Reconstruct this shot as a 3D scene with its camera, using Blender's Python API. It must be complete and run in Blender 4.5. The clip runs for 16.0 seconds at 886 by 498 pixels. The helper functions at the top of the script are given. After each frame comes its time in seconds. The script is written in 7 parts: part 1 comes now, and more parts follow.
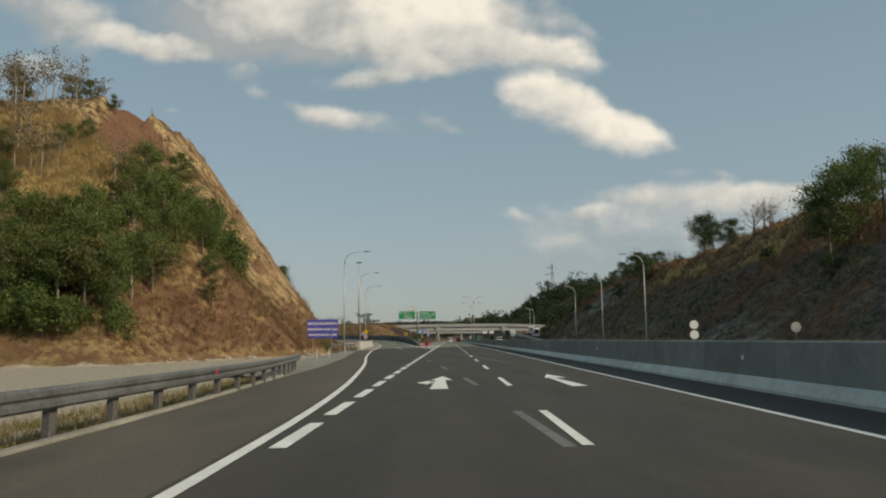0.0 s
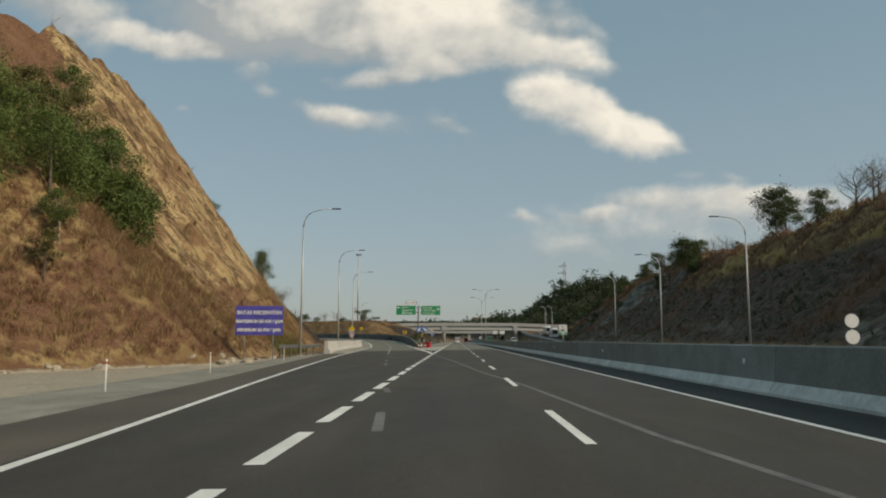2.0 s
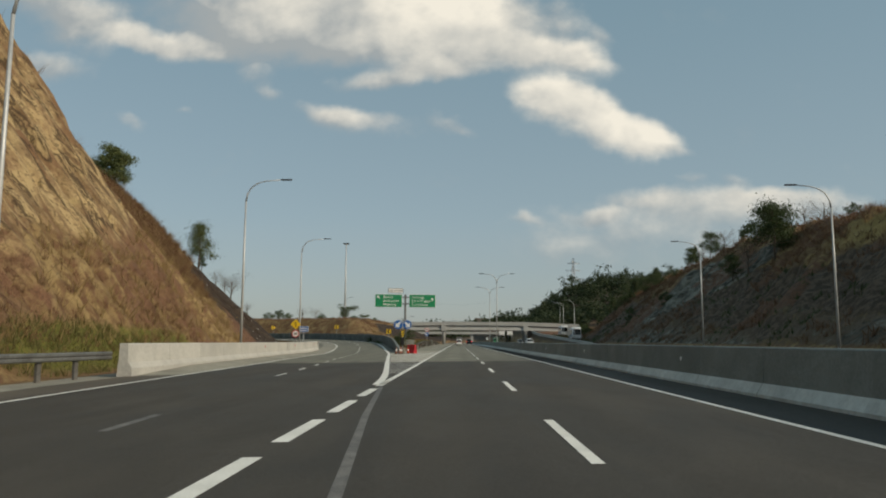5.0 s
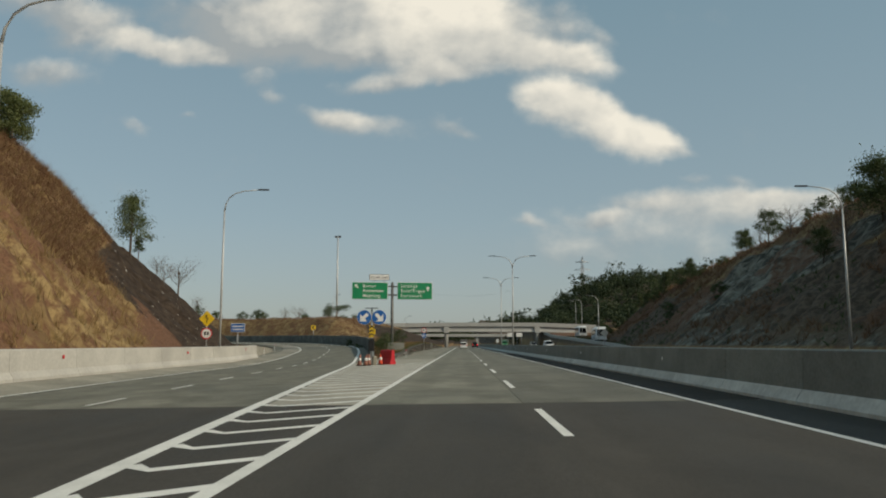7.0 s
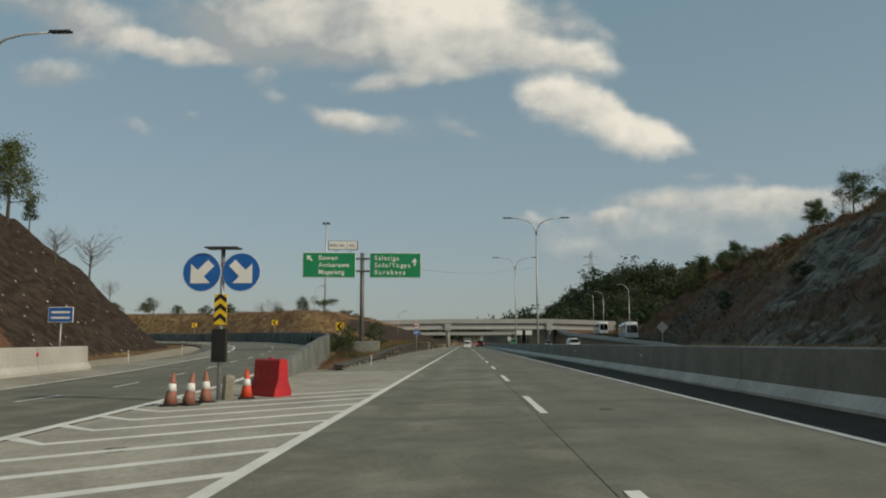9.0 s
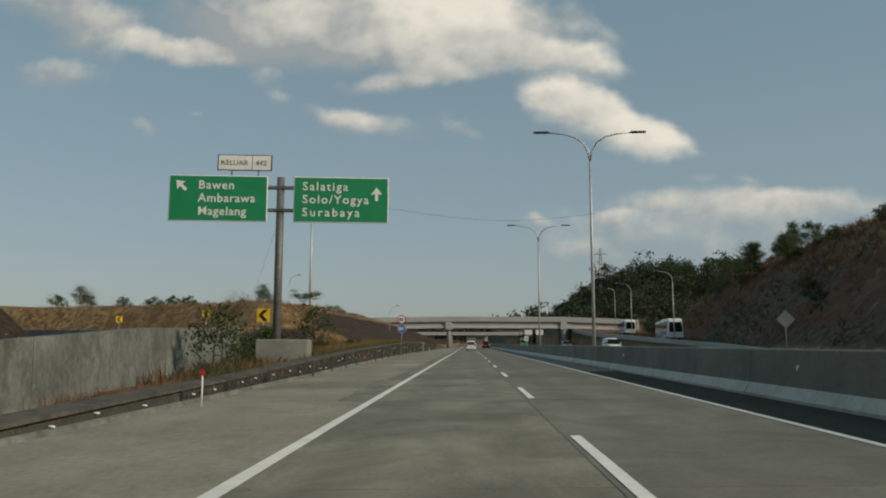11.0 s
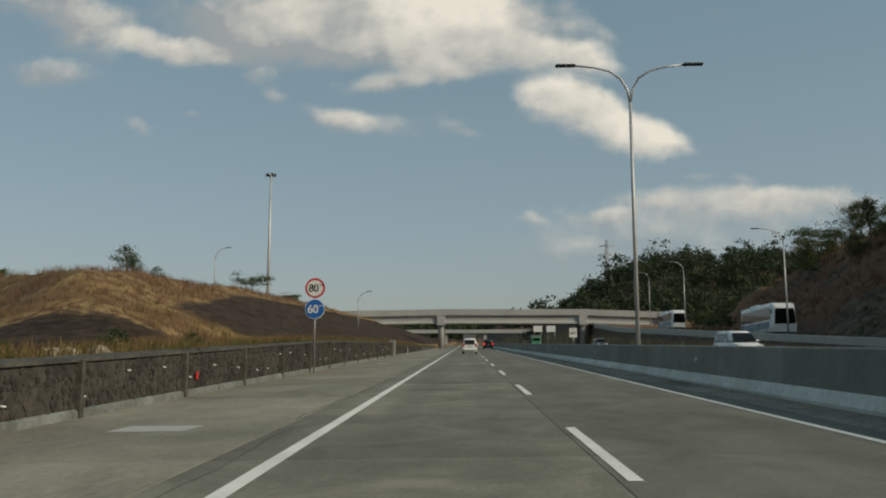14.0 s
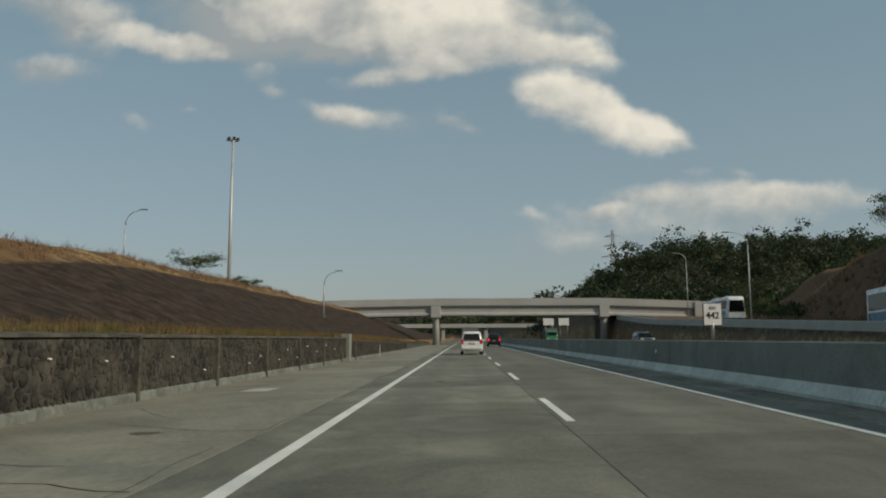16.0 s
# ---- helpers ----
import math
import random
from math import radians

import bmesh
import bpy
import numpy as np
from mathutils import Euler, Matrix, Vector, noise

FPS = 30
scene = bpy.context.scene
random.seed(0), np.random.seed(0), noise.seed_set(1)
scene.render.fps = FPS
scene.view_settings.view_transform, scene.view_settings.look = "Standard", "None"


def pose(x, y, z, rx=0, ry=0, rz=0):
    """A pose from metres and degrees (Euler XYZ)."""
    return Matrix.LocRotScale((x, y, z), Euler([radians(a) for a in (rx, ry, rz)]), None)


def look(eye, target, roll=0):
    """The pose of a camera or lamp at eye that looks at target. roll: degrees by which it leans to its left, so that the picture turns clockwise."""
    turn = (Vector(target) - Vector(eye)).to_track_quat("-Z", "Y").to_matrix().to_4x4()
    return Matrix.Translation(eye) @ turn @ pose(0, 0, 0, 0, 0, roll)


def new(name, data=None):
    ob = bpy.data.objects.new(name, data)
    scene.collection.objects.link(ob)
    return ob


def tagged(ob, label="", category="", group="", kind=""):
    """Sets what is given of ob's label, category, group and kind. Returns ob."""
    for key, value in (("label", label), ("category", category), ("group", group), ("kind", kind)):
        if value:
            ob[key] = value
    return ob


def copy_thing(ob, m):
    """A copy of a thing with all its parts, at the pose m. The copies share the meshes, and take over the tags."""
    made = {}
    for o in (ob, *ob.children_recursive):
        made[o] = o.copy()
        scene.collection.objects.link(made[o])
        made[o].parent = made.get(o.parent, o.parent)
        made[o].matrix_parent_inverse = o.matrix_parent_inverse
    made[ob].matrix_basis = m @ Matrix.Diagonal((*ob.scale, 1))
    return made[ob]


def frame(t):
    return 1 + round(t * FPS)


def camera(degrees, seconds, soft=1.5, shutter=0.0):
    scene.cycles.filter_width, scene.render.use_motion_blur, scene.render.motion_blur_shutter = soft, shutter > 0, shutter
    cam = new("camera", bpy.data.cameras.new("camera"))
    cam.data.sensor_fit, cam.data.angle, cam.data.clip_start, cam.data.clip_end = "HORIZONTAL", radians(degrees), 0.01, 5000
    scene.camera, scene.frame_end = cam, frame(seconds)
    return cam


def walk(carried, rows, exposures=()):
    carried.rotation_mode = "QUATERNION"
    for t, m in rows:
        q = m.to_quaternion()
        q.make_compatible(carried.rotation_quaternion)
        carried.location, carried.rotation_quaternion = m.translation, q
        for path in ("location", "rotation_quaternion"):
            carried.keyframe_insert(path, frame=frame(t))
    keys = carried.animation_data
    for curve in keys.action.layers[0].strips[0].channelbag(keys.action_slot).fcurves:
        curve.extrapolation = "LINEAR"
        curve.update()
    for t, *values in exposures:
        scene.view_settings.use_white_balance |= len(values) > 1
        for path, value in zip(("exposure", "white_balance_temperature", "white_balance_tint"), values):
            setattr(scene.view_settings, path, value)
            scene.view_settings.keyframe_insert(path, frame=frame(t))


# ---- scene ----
cam = camera(61.0, 16.0, 2.0)
PATH = [
    (0.0, -0.12, 0.00, 1.22, 96.87, 0.51, 0.46),
    (0.5, -0.19, 8.57, 1.22, 96.85, -0.22, 0.38),
    (1.0, -0.18, 17.00, 1.22, 96.89, -0.35, 0.59),
    (1.5, -0.12, 25.06, 1.22, 96.81, -0.02, 0.87),
    (2.0, -0.13, 32.80, 1.22, 96.88, -0.21, 0.98),
    (2.5, -0.08, 40.67, 1.22, 96.86, 0.30, 1.09),
    (3.0, -0.05, 48.39, 1.22, 97.02, -0.08, 1.14),
    (3.5, -0.08, 56.05, 1.22, 97.02, -0.27, 1.03),
    (4.0, -0.04, 63.19, 1.22, 96.98, -0.28, 1.05),
    (6.5, 0.09, 101.38, 1.22, 97.09, -0.16, 1.38),
    (7.0, 0.04, 108.78, 1.22, 97.21, -0.03, 1.44),
    (7.5, 0.05, 116.25, 1.22, 97.27, -0.22, 1.52),
    (8.0, 0.06, 123.96, 1.22, 97.42, 0.01, 1.53),
    (8.5, 0.06, 131.42, 1.22, 97.24, 0.19, 1.60),
    (9.0, 0.10, 138.76, 1.22, 97.14, 0.12, 1.71),
    (11.5, 0.04, 175.25, 1.22, 97.19, -0.16, 2.00),
    (12.0, 0.07, 182.46, 1.22, 97.16, -0.18, 2.07),
    (12.5, 0.03, 189.66, 1.22, 97.13, 0.05, 1.99),
    (13.0, -0.01, 196.94, 1.22, 97.19, -0.00, 1.91),
    (13.5, -0.01, 204.10, 1.22, 97.10, -0.15, 1.81),
    (14.0, -0.04, 211.28, 1.22, 97.12, 0.08, 1.69),
    (14.5, -0.08, 218.57, 1.22, 96.66, -0.07, 1.58),
    (15.0, -0.07, 225.79, 1.22, 96.77, 0.43, 1.51),
    (15.5, -0.05, 232.83, 1.22, 96.79, 0.52, 1.64),
    (16.0, -0.09, 240.00, 1.22, 96.78, 0.21, 1.62),
]
walk(cam, [(t, pose(*p)) for t, *p in PATH], [(0.0, 0.1, 6800, 12), (4.0, 0.08, 6650, 11), (8.0, 0.0, 6650, 10), (10.0, -0.1, 6650, 10), (16.0, -0.1, 6650, 10)])

# ---------------------------------------------------------------- light and sky
SUN_AZ, SUN_EL = 116.0, 29.0   # degrees from the road's direction towards its right, and above the horizon
sun_way = Vector((math.sin(radians(SUN_AZ)) * math.cos(radians(SUN_EL)),
                  math.cos(radians(SUN_AZ)) * math.cos(radians(SUN_EL)), math.sin(radians(SUN_EL))))
sun_data = bpy.data.lights.new("sun", "SUN")
sun_data.energy, sun_data.angle, sun_data.color = 3.1, radians(4.0), (1.0, 0.88, 0.68)
sun_ob = new("sun", sun_data)
sun_ob.matrix_world = look(sun_way * 100, (0, 0, 0))

world = bpy.data.worlds.new("sky")
scene.world = world
world.use_nodes = True


class Nodes:
    """A small writer of node trees."""

    def __init__(self, tree):
        self.tree = tree
        tree.nodes.clear()

    def add(self, kind, inputs=None, **props):
        n = self.tree.nodes.new(kind)
        for k, v in props.items():
            if k == "operation":
                n.operation = v
            elif k == "blend":
                n.blend_type = v
            elif k == "data_type":
                n.data_type = v
            elif k == "vector_type":
                n.vector_type = v
            elif k == "clamp":
                n.use_clamp = v
            elif k == "name":
                n.attribute_name = v
            elif k == "interp":
                n.interpolation_type = v
            elif k == "feature":
                n.feature = v
            elif k == "dims":
                n.noise_dimensions = v
        for k, v in (inputs or {}).items():
            if hasattr(v, "is_output"):
                self.tree.links.new(v, n.inputs[k])
            else:
                n.inputs[k].default_value = v
        return n

    def math(self, op, a, b=0.0, c=0.0, clamp=False):
        return self.add("ShaderNodeMath", {0: a, 1: b, 2: c}, operation=op, clamp=clamp).outputs[0]

    def ramp(self, v, lo, hi, a=0.0, b=1.0, smooth=True):
        return self.add("ShaderNodeMapRange", {0: v, 1: lo, 2: hi, 3: a, 4: b}, interp="SMOOTHSTEP" if smooth else "LINEAR").outputs[0]

    def mix(self, f, a, b, blend="MIX"):
        n = self.tree.nodes.new("ShaderNodeMix")
        n.data_type, n.blend_type = "RGBA", blend
        for i, v in ((0, f), (6, a), (7, b)):
            if hasattr(v, "is_output"):
                self.tree.links.new(v, n.inputs[i])
            elif i == 0:
                n.inputs[0].default_value = v
            else:
                n.inputs[i].default_value = (*v[:3], 1)
        return n.outputs[2]

    def noise(self, vec, scale, detail=4.0, rough=0.55, distort=0.0):
        return self.add("ShaderNodeTexNoise", {"Vector": vec, "Scale": scale, "Detail": detail, "Roughness": rough, "Distortion": distort}).outputs[0]


def build_sky():
    g = Nodes(world.node_tree)
    way = g.add("ShaderNodeTexCoord").outputs["Generated"]
    sky = g.tree.nodes.new("ShaderNodeTexSky")
    sky.sky_type, sky.sun_disc = "NISHITA", False
    sky.sun_elevation, sky.sun_rotation = radians(SUN_EL), radians(SUN_AZ)
    sky.air_density, sky.dust_density, sky.ozone_density, sky.altitude = 1.0, 1.6, 1.0, 400
    sep = g.add("ShaderNodeSeparateXYZ", {0: way})
    fy = g.math("MAXIMUM", g.math("ABSOLUTE", sep.outputs[1]), 0.12)
    u, v = g.math("DIVIDE", sep.outputs[0], fy), g.math("DIVIDE", sep.outputs[2], fy)
    flat = g.add("ShaderNodeCombineXYZ", {0: u, 1: v, 2: g.math("MULTIPLY", sep.outputs[1], 0.5)}).outputs[0]
    warp = g.add("ShaderNodeTexNoise", {"Vector": flat, "Scale": 8.0, "Detail": 4.0, "Roughness": 0.55})
    bent = g.add("ShaderNodeVectorMath", {0: warp.outputs["Color"], 1: (0.5, 0.5, 0.5)}, operation="SUBTRACT").outputs[0]
    bent = g.add("ShaderNodeVectorMath", {0: bent, 1: (0.085, 0.07, 0.0)}, operation="MULTIPLY").outputs[0]
    bent = g.add("ShaderNodeVectorMath", {0: flat, 1: bent}, operation="ADD").outputs[0]
    # cumulus banks: where each stands, its half width and half height, its lean, how dense and how sunlit it is
    high = [(-0.141, 0.467, 0.151, 0.067, 0, 1, 0.45), (-0.077, 0.471, 0.075, 0.052, 0, 1, 1.3), (-0.002, 0.461, 0.071, 0.05, -10, 1, 1.0), (-0.248, 0.448, 0.06, 0.04, 10, 1, 0.85),
            (-0.109, 0.413, 0.094, 0.033, 0, 1, 0.65), (-0.203, 0.406, 0.111, 0.04, 0, 0.85, 0.12), (-0.3, 0.436, 0.088, 0.052, 0, 0.8, 0.15), (-0.389, 0.466, 0.12, 0.038, 0, 0.55, 0.12),
            (-0.533, 0.451, 0.089, 0.044, -18, 0.85, 0.22), (-0.609, 0.49, 0.09, 0.034, 0, 0.6, 0.3)]
    drifts = [(-0.407, 0.414, 0.09, 0.022, -8, 1, 0.6), (-0.451, 0.425, 0.04, 0.017, -10, 0.9, 0.62), (-0.28, 0.362, 0.034, 0.018, 0, 0.5, 0.38), (-0.258, 0.338, 0.022, 0.012, -15, 0.46, 0.36),
              (-0.573, 0.377, 0.068, 0.022, -4, 0.55, 0.32), (0.041, 0.403, 0.117, 0.039, -6, 1, 0.6), (0.142, 0.388, 0.081, 0.027, -10, 1, 0.65), (-0.038, 0.376, 0.094, 0.021, 0, 0.85, 0.5),
              (-0.108, 0.354, 0.063, 0.015, 5, 0.7, 0.45), (0.08, 0.448, 0.055, 0.033, -20, 0.6, 0.4)]
    lobes = [(0.11, 0.334, 0.046, 0.027, -8, 1, 0.75), (0.156, 0.317, 0.077, 0.038, -20, 1, 0.7), (0.22, 0.291, 0.069, 0.037, -22, 1, 0.85), (0.262, 0.277, 0.044, 0.028, -30, 1, 1.0),
             (0.143, 0.443, 0.055, 0.037, -30, 0.45, 0.35), (0.197, 0.418, 0.023, 0.015, -30, 0.35, 0.35), (-0.144, 0.302, 0.082, 0.020, -8, 0.62, 0.42), (-0.172, 0.313, 0.036, 0.013, 0, 0.5, 0.5),
             (-0.013, 0.300, 0.045, 0.013, -8, 0.52, 0.42), (-0.456, 0.294, 0.023, 0.011, -20, 0.36, 0.32), (-0.382, 0.316, 0.017, 0.007, 0, 0.3, 0.4)]
    low = [(0.37, 0.176, 0.19, 0.03, 1, 0.55, 0.45), (0.401, 0.192, 0.067, 0.02, 0, 0.8, 0.7), (0.251, 0.191, 0.056, 0.02, -6, 0.75, 0.5), (0.183, 0.172, 0.032, 0.012, 0, 0.62, 0.5),
           (0.103, 0.166, 0.024, 0.009, 0, 0.5, 0.45), (0.257, 0.141, 0.223, 0.042, 0, 0.42, 0.35), (0.305, 0.214, 0.023, 0.009, 0, 0.35, 0.4), (0.365, 0.219, 0.03, 0.011, 0, 0.42, 0.5),
           (0.291, 0.257, 0.03, 0.013, 0, 0.4, 0.4), (0.47, 0.188, 0.07, 0.022, 0, 0.6, 0.55)]
    clear, weight, glow = 1.0, 0.0001, 0.0
    for x, y, a, b, lean, dense, bright in high + drifts + lobes + low:
        m = g.add("ShaderNodeMapping", {"Vector": bent, "Location": (x, y, 0.475), "Rotation": (0, 0, radians(lean)), "Scale": (a, b, 3.0)}, vector_type="TEXTURE")
        r = g.add("ShaderNodeVectorMath", {0: m.outputs[0]}, operation="LENGTH").outputs["Value"]
        own = g.add("ShaderNodeSeparateXYZ", {0: m.outputs[0]})
        c = g.ramp(r, 1.5, 0.0, 0.0, dense)
        clear = g.math("MULTIPLY", clear, g.math("SUBTRACT", 1.0, c))
        side = g.math("MULTIPLY_ADD", own.outputs[1], 0.28, g.math("MULTIPLY_ADD", own.outputs[0], 0.10, bright))
        force = g.math("MULTIPLY", c, c)
        weight = g.math("ADD", weight, force)
        glow = g.math("MULTIPLY_ADD", force, side, glow)
    cover = g.math("SUBTRACT", 1.0, clear)
    # loose cloud all over the rest of the dome
    loose = g.ramp(g.noise(way, 2.6, 6.0, 0.6), 0.56, 0.74, 0.0, 0.75)
    behind = g.ramp(sep.outputs[1], 0.62, 0.35)
    cover = g.math("MAXIMUM", cover, g.math("MULTIPLY", loose, behind))
    wide = g.add("ShaderNodeVectorMath", {0: flat, 1: (0.9, 1.15, 1.0)}, operation="MULTIPLY").outputs[0]
    fine = g.noise(wide, 13.0, 8.0, 0.58, 0.1)
    body = g.math("MULTIPLY_ADD", g.math("SUBTRACT", fine, 0.5), 1.0, cover)
    mask = g.ramp(body, 0.08, 0.86)
    # sunlit tops and dull bases
    up = g.add("ShaderNodeVectorMath", {0: wide, 1: (0.014, 0.018, 0.0)}, operation="ADD").outputs[0]
    billow = g.math("SUBTRACT", g.noise(wide, 13.0, 5.0, 0.5, 0.1), g.noise(up, 13.0, 5.0, 0.5, 0.1))
    lit = g.math("MULTIPLY_ADD", billow, 1.3, g.math("DIVIDE", glow, weight))
    lit = g.math("MULTIPLY_ADD", g.math("SUBTRACT", g.noise(flat, 7.0, 3.0), 0.5), 0.55, lit)
    tone = g.mix(g.ramp(lit, 0.15, 1.0, smooth=False), (3.5, 3.8, 3.85), (8.8, 8.35, 7.2))
    # hazy air: pale grey low down, a muted blue higher up
    air = g.mix(g.ramp(sep.outputs[2], 0.0, 0.16, smooth=False), (3.20, 3.62, 3.62), (2.83, 3.74, 4.06))
    air = g.mix(g.ramp(sep.outputs[2], 0.14, 0.46, smooth=False), air, (1.96, 3.12, 3.64))
    air = g.mix(0.25, air, sky.outputs[0])
    out = g.mix(g.math("MULTIPLY", mask, g.ramp(sep.outputs[2], 0.02, 0.20, 0.40, 0.93)), air, tone)
    bg = g.add("ShaderNodeBackground", {"Color": out, "Strength": 0.1})
    w = g.add("ShaderNodeOutputWorld")
    g.tree.links.new(bg.outputs[0], w.inputs[0])


build_sky()

# ---------------------------------------------------------------- materials


def material(name, light, dark, rough=0.7, grain=8.0, stain=0.6, bump=0.15, metal=0.0, vary=0.0, spec=0.4, bump_scale=None, coords="Object", drag=1.0, tracks=0.0, blotch=0.0, spots=(), spot_tone=(0.05, 0.05, 0.045)):
    """A surface of two tones at two scales, with a fine relief. grain and stain are scales per metre."""
    m = bpy.data.materials.new(name)
    m.use_nodes = True
    g = Nodes(m.node_tree)
    at = g.add("ShaderNodeNewGeometry").outputs["Position"] if coords == "World" else g.add("ShaderNodeTexCoord").outputs[coords]
    if drag != 1.0:
        at = g.add("ShaderNodeMapping", {"Vector": at, "Scale": (1.0, drag, 1.0)}).outputs[0]
    n1, n2 = g.noise(at, grain, 6.0, 0.6), g.noise(at, stain, 4.0, 0.6, 0.4)
    f = g.math("ADD", g.math("MULTIPLY", n1, 0.45), g.math("MULTIPLY", n2, 0.55))
    col = g.mix(g.ramp(f, 0.36, 0.64), dark, light)
    if blotch:                                                # uneven curing, damp and dust in patches
        patch = g.ramp(g.add("ShaderNodeTexNoise", {"Vector": at, "Scale": 0.75, "Detail": 7.0, "Roughness": 0.68, "Distortion": 0.8}).outputs[0], 0.32, 0.68, 1.0 - blotch, 1.0 + blotch * 0.7)
        col = g.mix(1.0, col, g.add("ShaderNodeCombineColor", {0: patch, 1: patch, 2: patch}).outputs[0], "MULTIPLY")
    if tracks:                                                # the tyres' darker paths along the lanes
        across = g.add("ShaderNodeSeparateXYZ", {0: g.add("ShaderNodeNewGeometry").outputs["Position"]}).outputs[0]
        wave = g.math("SINE", g.math("MULTIPLY", g.math("ADD", across, 1.63), 2 * math.pi / 1.74))
        worn = g.math("MULTIPLY", g.ramp(wave, -0.2, 0.9), g.ramp(n2, 0.3, 0.7, 0.4, 1.0))
        col = g.mix(g.math("MULTIPLY", worn, tracks), col, tuple(c * 0.45 for c in dark))
    if spots:                                                 # spilt oil or washed-down earth, with ragged edges
        here = g.add("ShaderNodeNewGeometry").outputs["Position"]
        torn = g.add("ShaderNodeTexNoise", {"Vector": here, "Scale": 1.6, "Detail": 6.0, "Roughness": 0.65})
        torn = g.add("ShaderNodeVectorMath", {0: torn.outputs["Color"], 1: (0.5, 0.5, 0.5)}, operation="SUBTRACT").outputs[0]
        here = g.add("ShaderNodeVectorMath", {0: g.add("ShaderNodeVectorMath", {0: torn, 1: (1.6, 1.6, 0.0)}, operation="MULTIPLY").outputs[0], 1: here}, operation="ADD").outputs[0]
        for x, y, rx, ry, much in spots:
            m4 = g.add("ShaderNodeMapping", {"Vector": here, "Location": (x, y, 0.0), "Scale": (rx, ry, 50.0)}, vector_type="TEXTURE").outputs[0]
            far = g.add("ShaderNodeVectorMath", {0: m4}, operation="LENGTH").outputs["Value"]
            col = g.mix(g.math("MULTIPLY", g.ramp(far, 1.15, 0.25), much), col, spot_tone)
    if vary:
        info = g.add("ShaderNodeObjectInfo").outputs["Random"]
        col = g.mix(1.0, col, g.add("ShaderNodeCombineColor", {0: g.ramp(info, 0, 1, 1 - vary, 1 + vary), 1: g.ramp(info, 0, 1, 1 - vary, 1 + vary), 2: g.ramp(info, 0, 1, 1 - vary * 1.1, 1 + vary * 0.9)}).outputs[0], "MULTIPLY")
    p = g.add("ShaderNodeBsdfPrincipled", {"Base Color": col, "Metallic": metal, "Specular IOR Level": spec,
                                           "Roughness": g.ramp(n2, 0.3, 0.7, max(rough - 0.1, 0.02), min(rough + 0.1, 1.0))})
    if bump:
        b = g.add("ShaderNodeBump", {"Strength": bump, "Distance": 0.02, "Height": g.noise(at, bump_scale or grain * 2, 5.0, 0.65)})
        g.tree.links.new(b.outputs[0], p.inputs["Normal"])
    o = g.add("ShaderNodeOutputMaterial")
    g.tree.links.new(p.outputs[0], o.inputs[0])
    return m


def plain(name, color, rough=0.5, metal=0.0, emit=None, spec=0.5):
    return material(name, color, tuple(c * 0.86 for c in color), rough, 30.0, 1.5, 0.03, metal, spec=spec)


asphalt = material("asphalt", (0.073, 0.066, 0.056), (0.048, 0.043, 0.036), 0.85, 40.0, 0.4, 0.35, spec=0.3, coords="World", drag=0.3, tracks=0.18, blotch=0.12)
concrete_road = material("road_concrete", (0.188, 0.184, 0.152), (0.134, 0.131, 0.107), 0.85, 22.0, 0.3, 0.3, vary=0.09, spec=0.25, coords="World", drag=0.8, tracks=0.2, blotch=0.2)
shoulder_concrete = material("shoulder_concrete", (0.315, 0.298, 0.248), (0.215, 0.203, 0.167), 0.9, 14.0, 0.35, 0.3, vary=0.08, spec=0.25, coords="World", drag=0.7, blotch=0.18)
hard_shoulder_concrete = material("hard_shoulder_concrete", (0.278, 0.266, 0.216), (0.192, 0.183, 0.147), 0.9, 12.0, 0.4, 0.3, vary=0.1, spec=0.25, coords="World", drag=0.7, blotch=0.14,
                                  spots=((-4.4, 242.6, 2.4, 0.9, 0.55), (-5.2, 245.0, 1.6, 0.5, 0.4), (-3.6, 239.6, 1.4, 0.5, 0.3)), spot_tone=(0.20, 0.13, 0.075))
dusty_asphalt = material("dusty_asphalt", (0.13, 0.112, 0.090), (0.082, 0.072, 0.060), 0.9, 40.0, 0.5, 0.3, spec=0.2, coords="World", drag=0.3)
# dust tone raised to offset the barrier's cast shadow on this margin
dusty_lit_margin = material("dusty_lit_margin", (0.31, 0.28, 0.23), (0.13, 0.115, 0.094), 0.95, 16.0, 0.9, 0.4, spec=0.15, coords="World", drag=0.5)
margin_dark = material("margin_dark", (0.075, 0.064, 0.052), (0.034, 0.031, 0.027), 0.95, 20.0, 0.8, 0.4, spec=0.15, coords="World", drag=0.3)
crack_dirt = material("crack_dirt", (0.05, 0.046, 0.038), (0.02, 0.019, 0.017), 0.95, 20.0, 1.0, 0.2, spec=0.1)
stained_concrete = material("stained_concrete", (0.105, 0.098, 0.081), (0.036, 0.036, 0.030), 0.95, 7.0, 1.1, 0.4, coords="World")
old_steel = material("weathered_steel", (0.185, 0.19, 0.186), (0.105, 0.105, 0.10), 0.6, 12.0, 1.2, 0.08, metal=0.4, coords="World")
post_steel = material("dark_post_steel", (0.15, 0.145, 0.135), (0.085, 0.08, 0.074), 0.7, 10.0, 2.0, 0.1, metal=0.2)
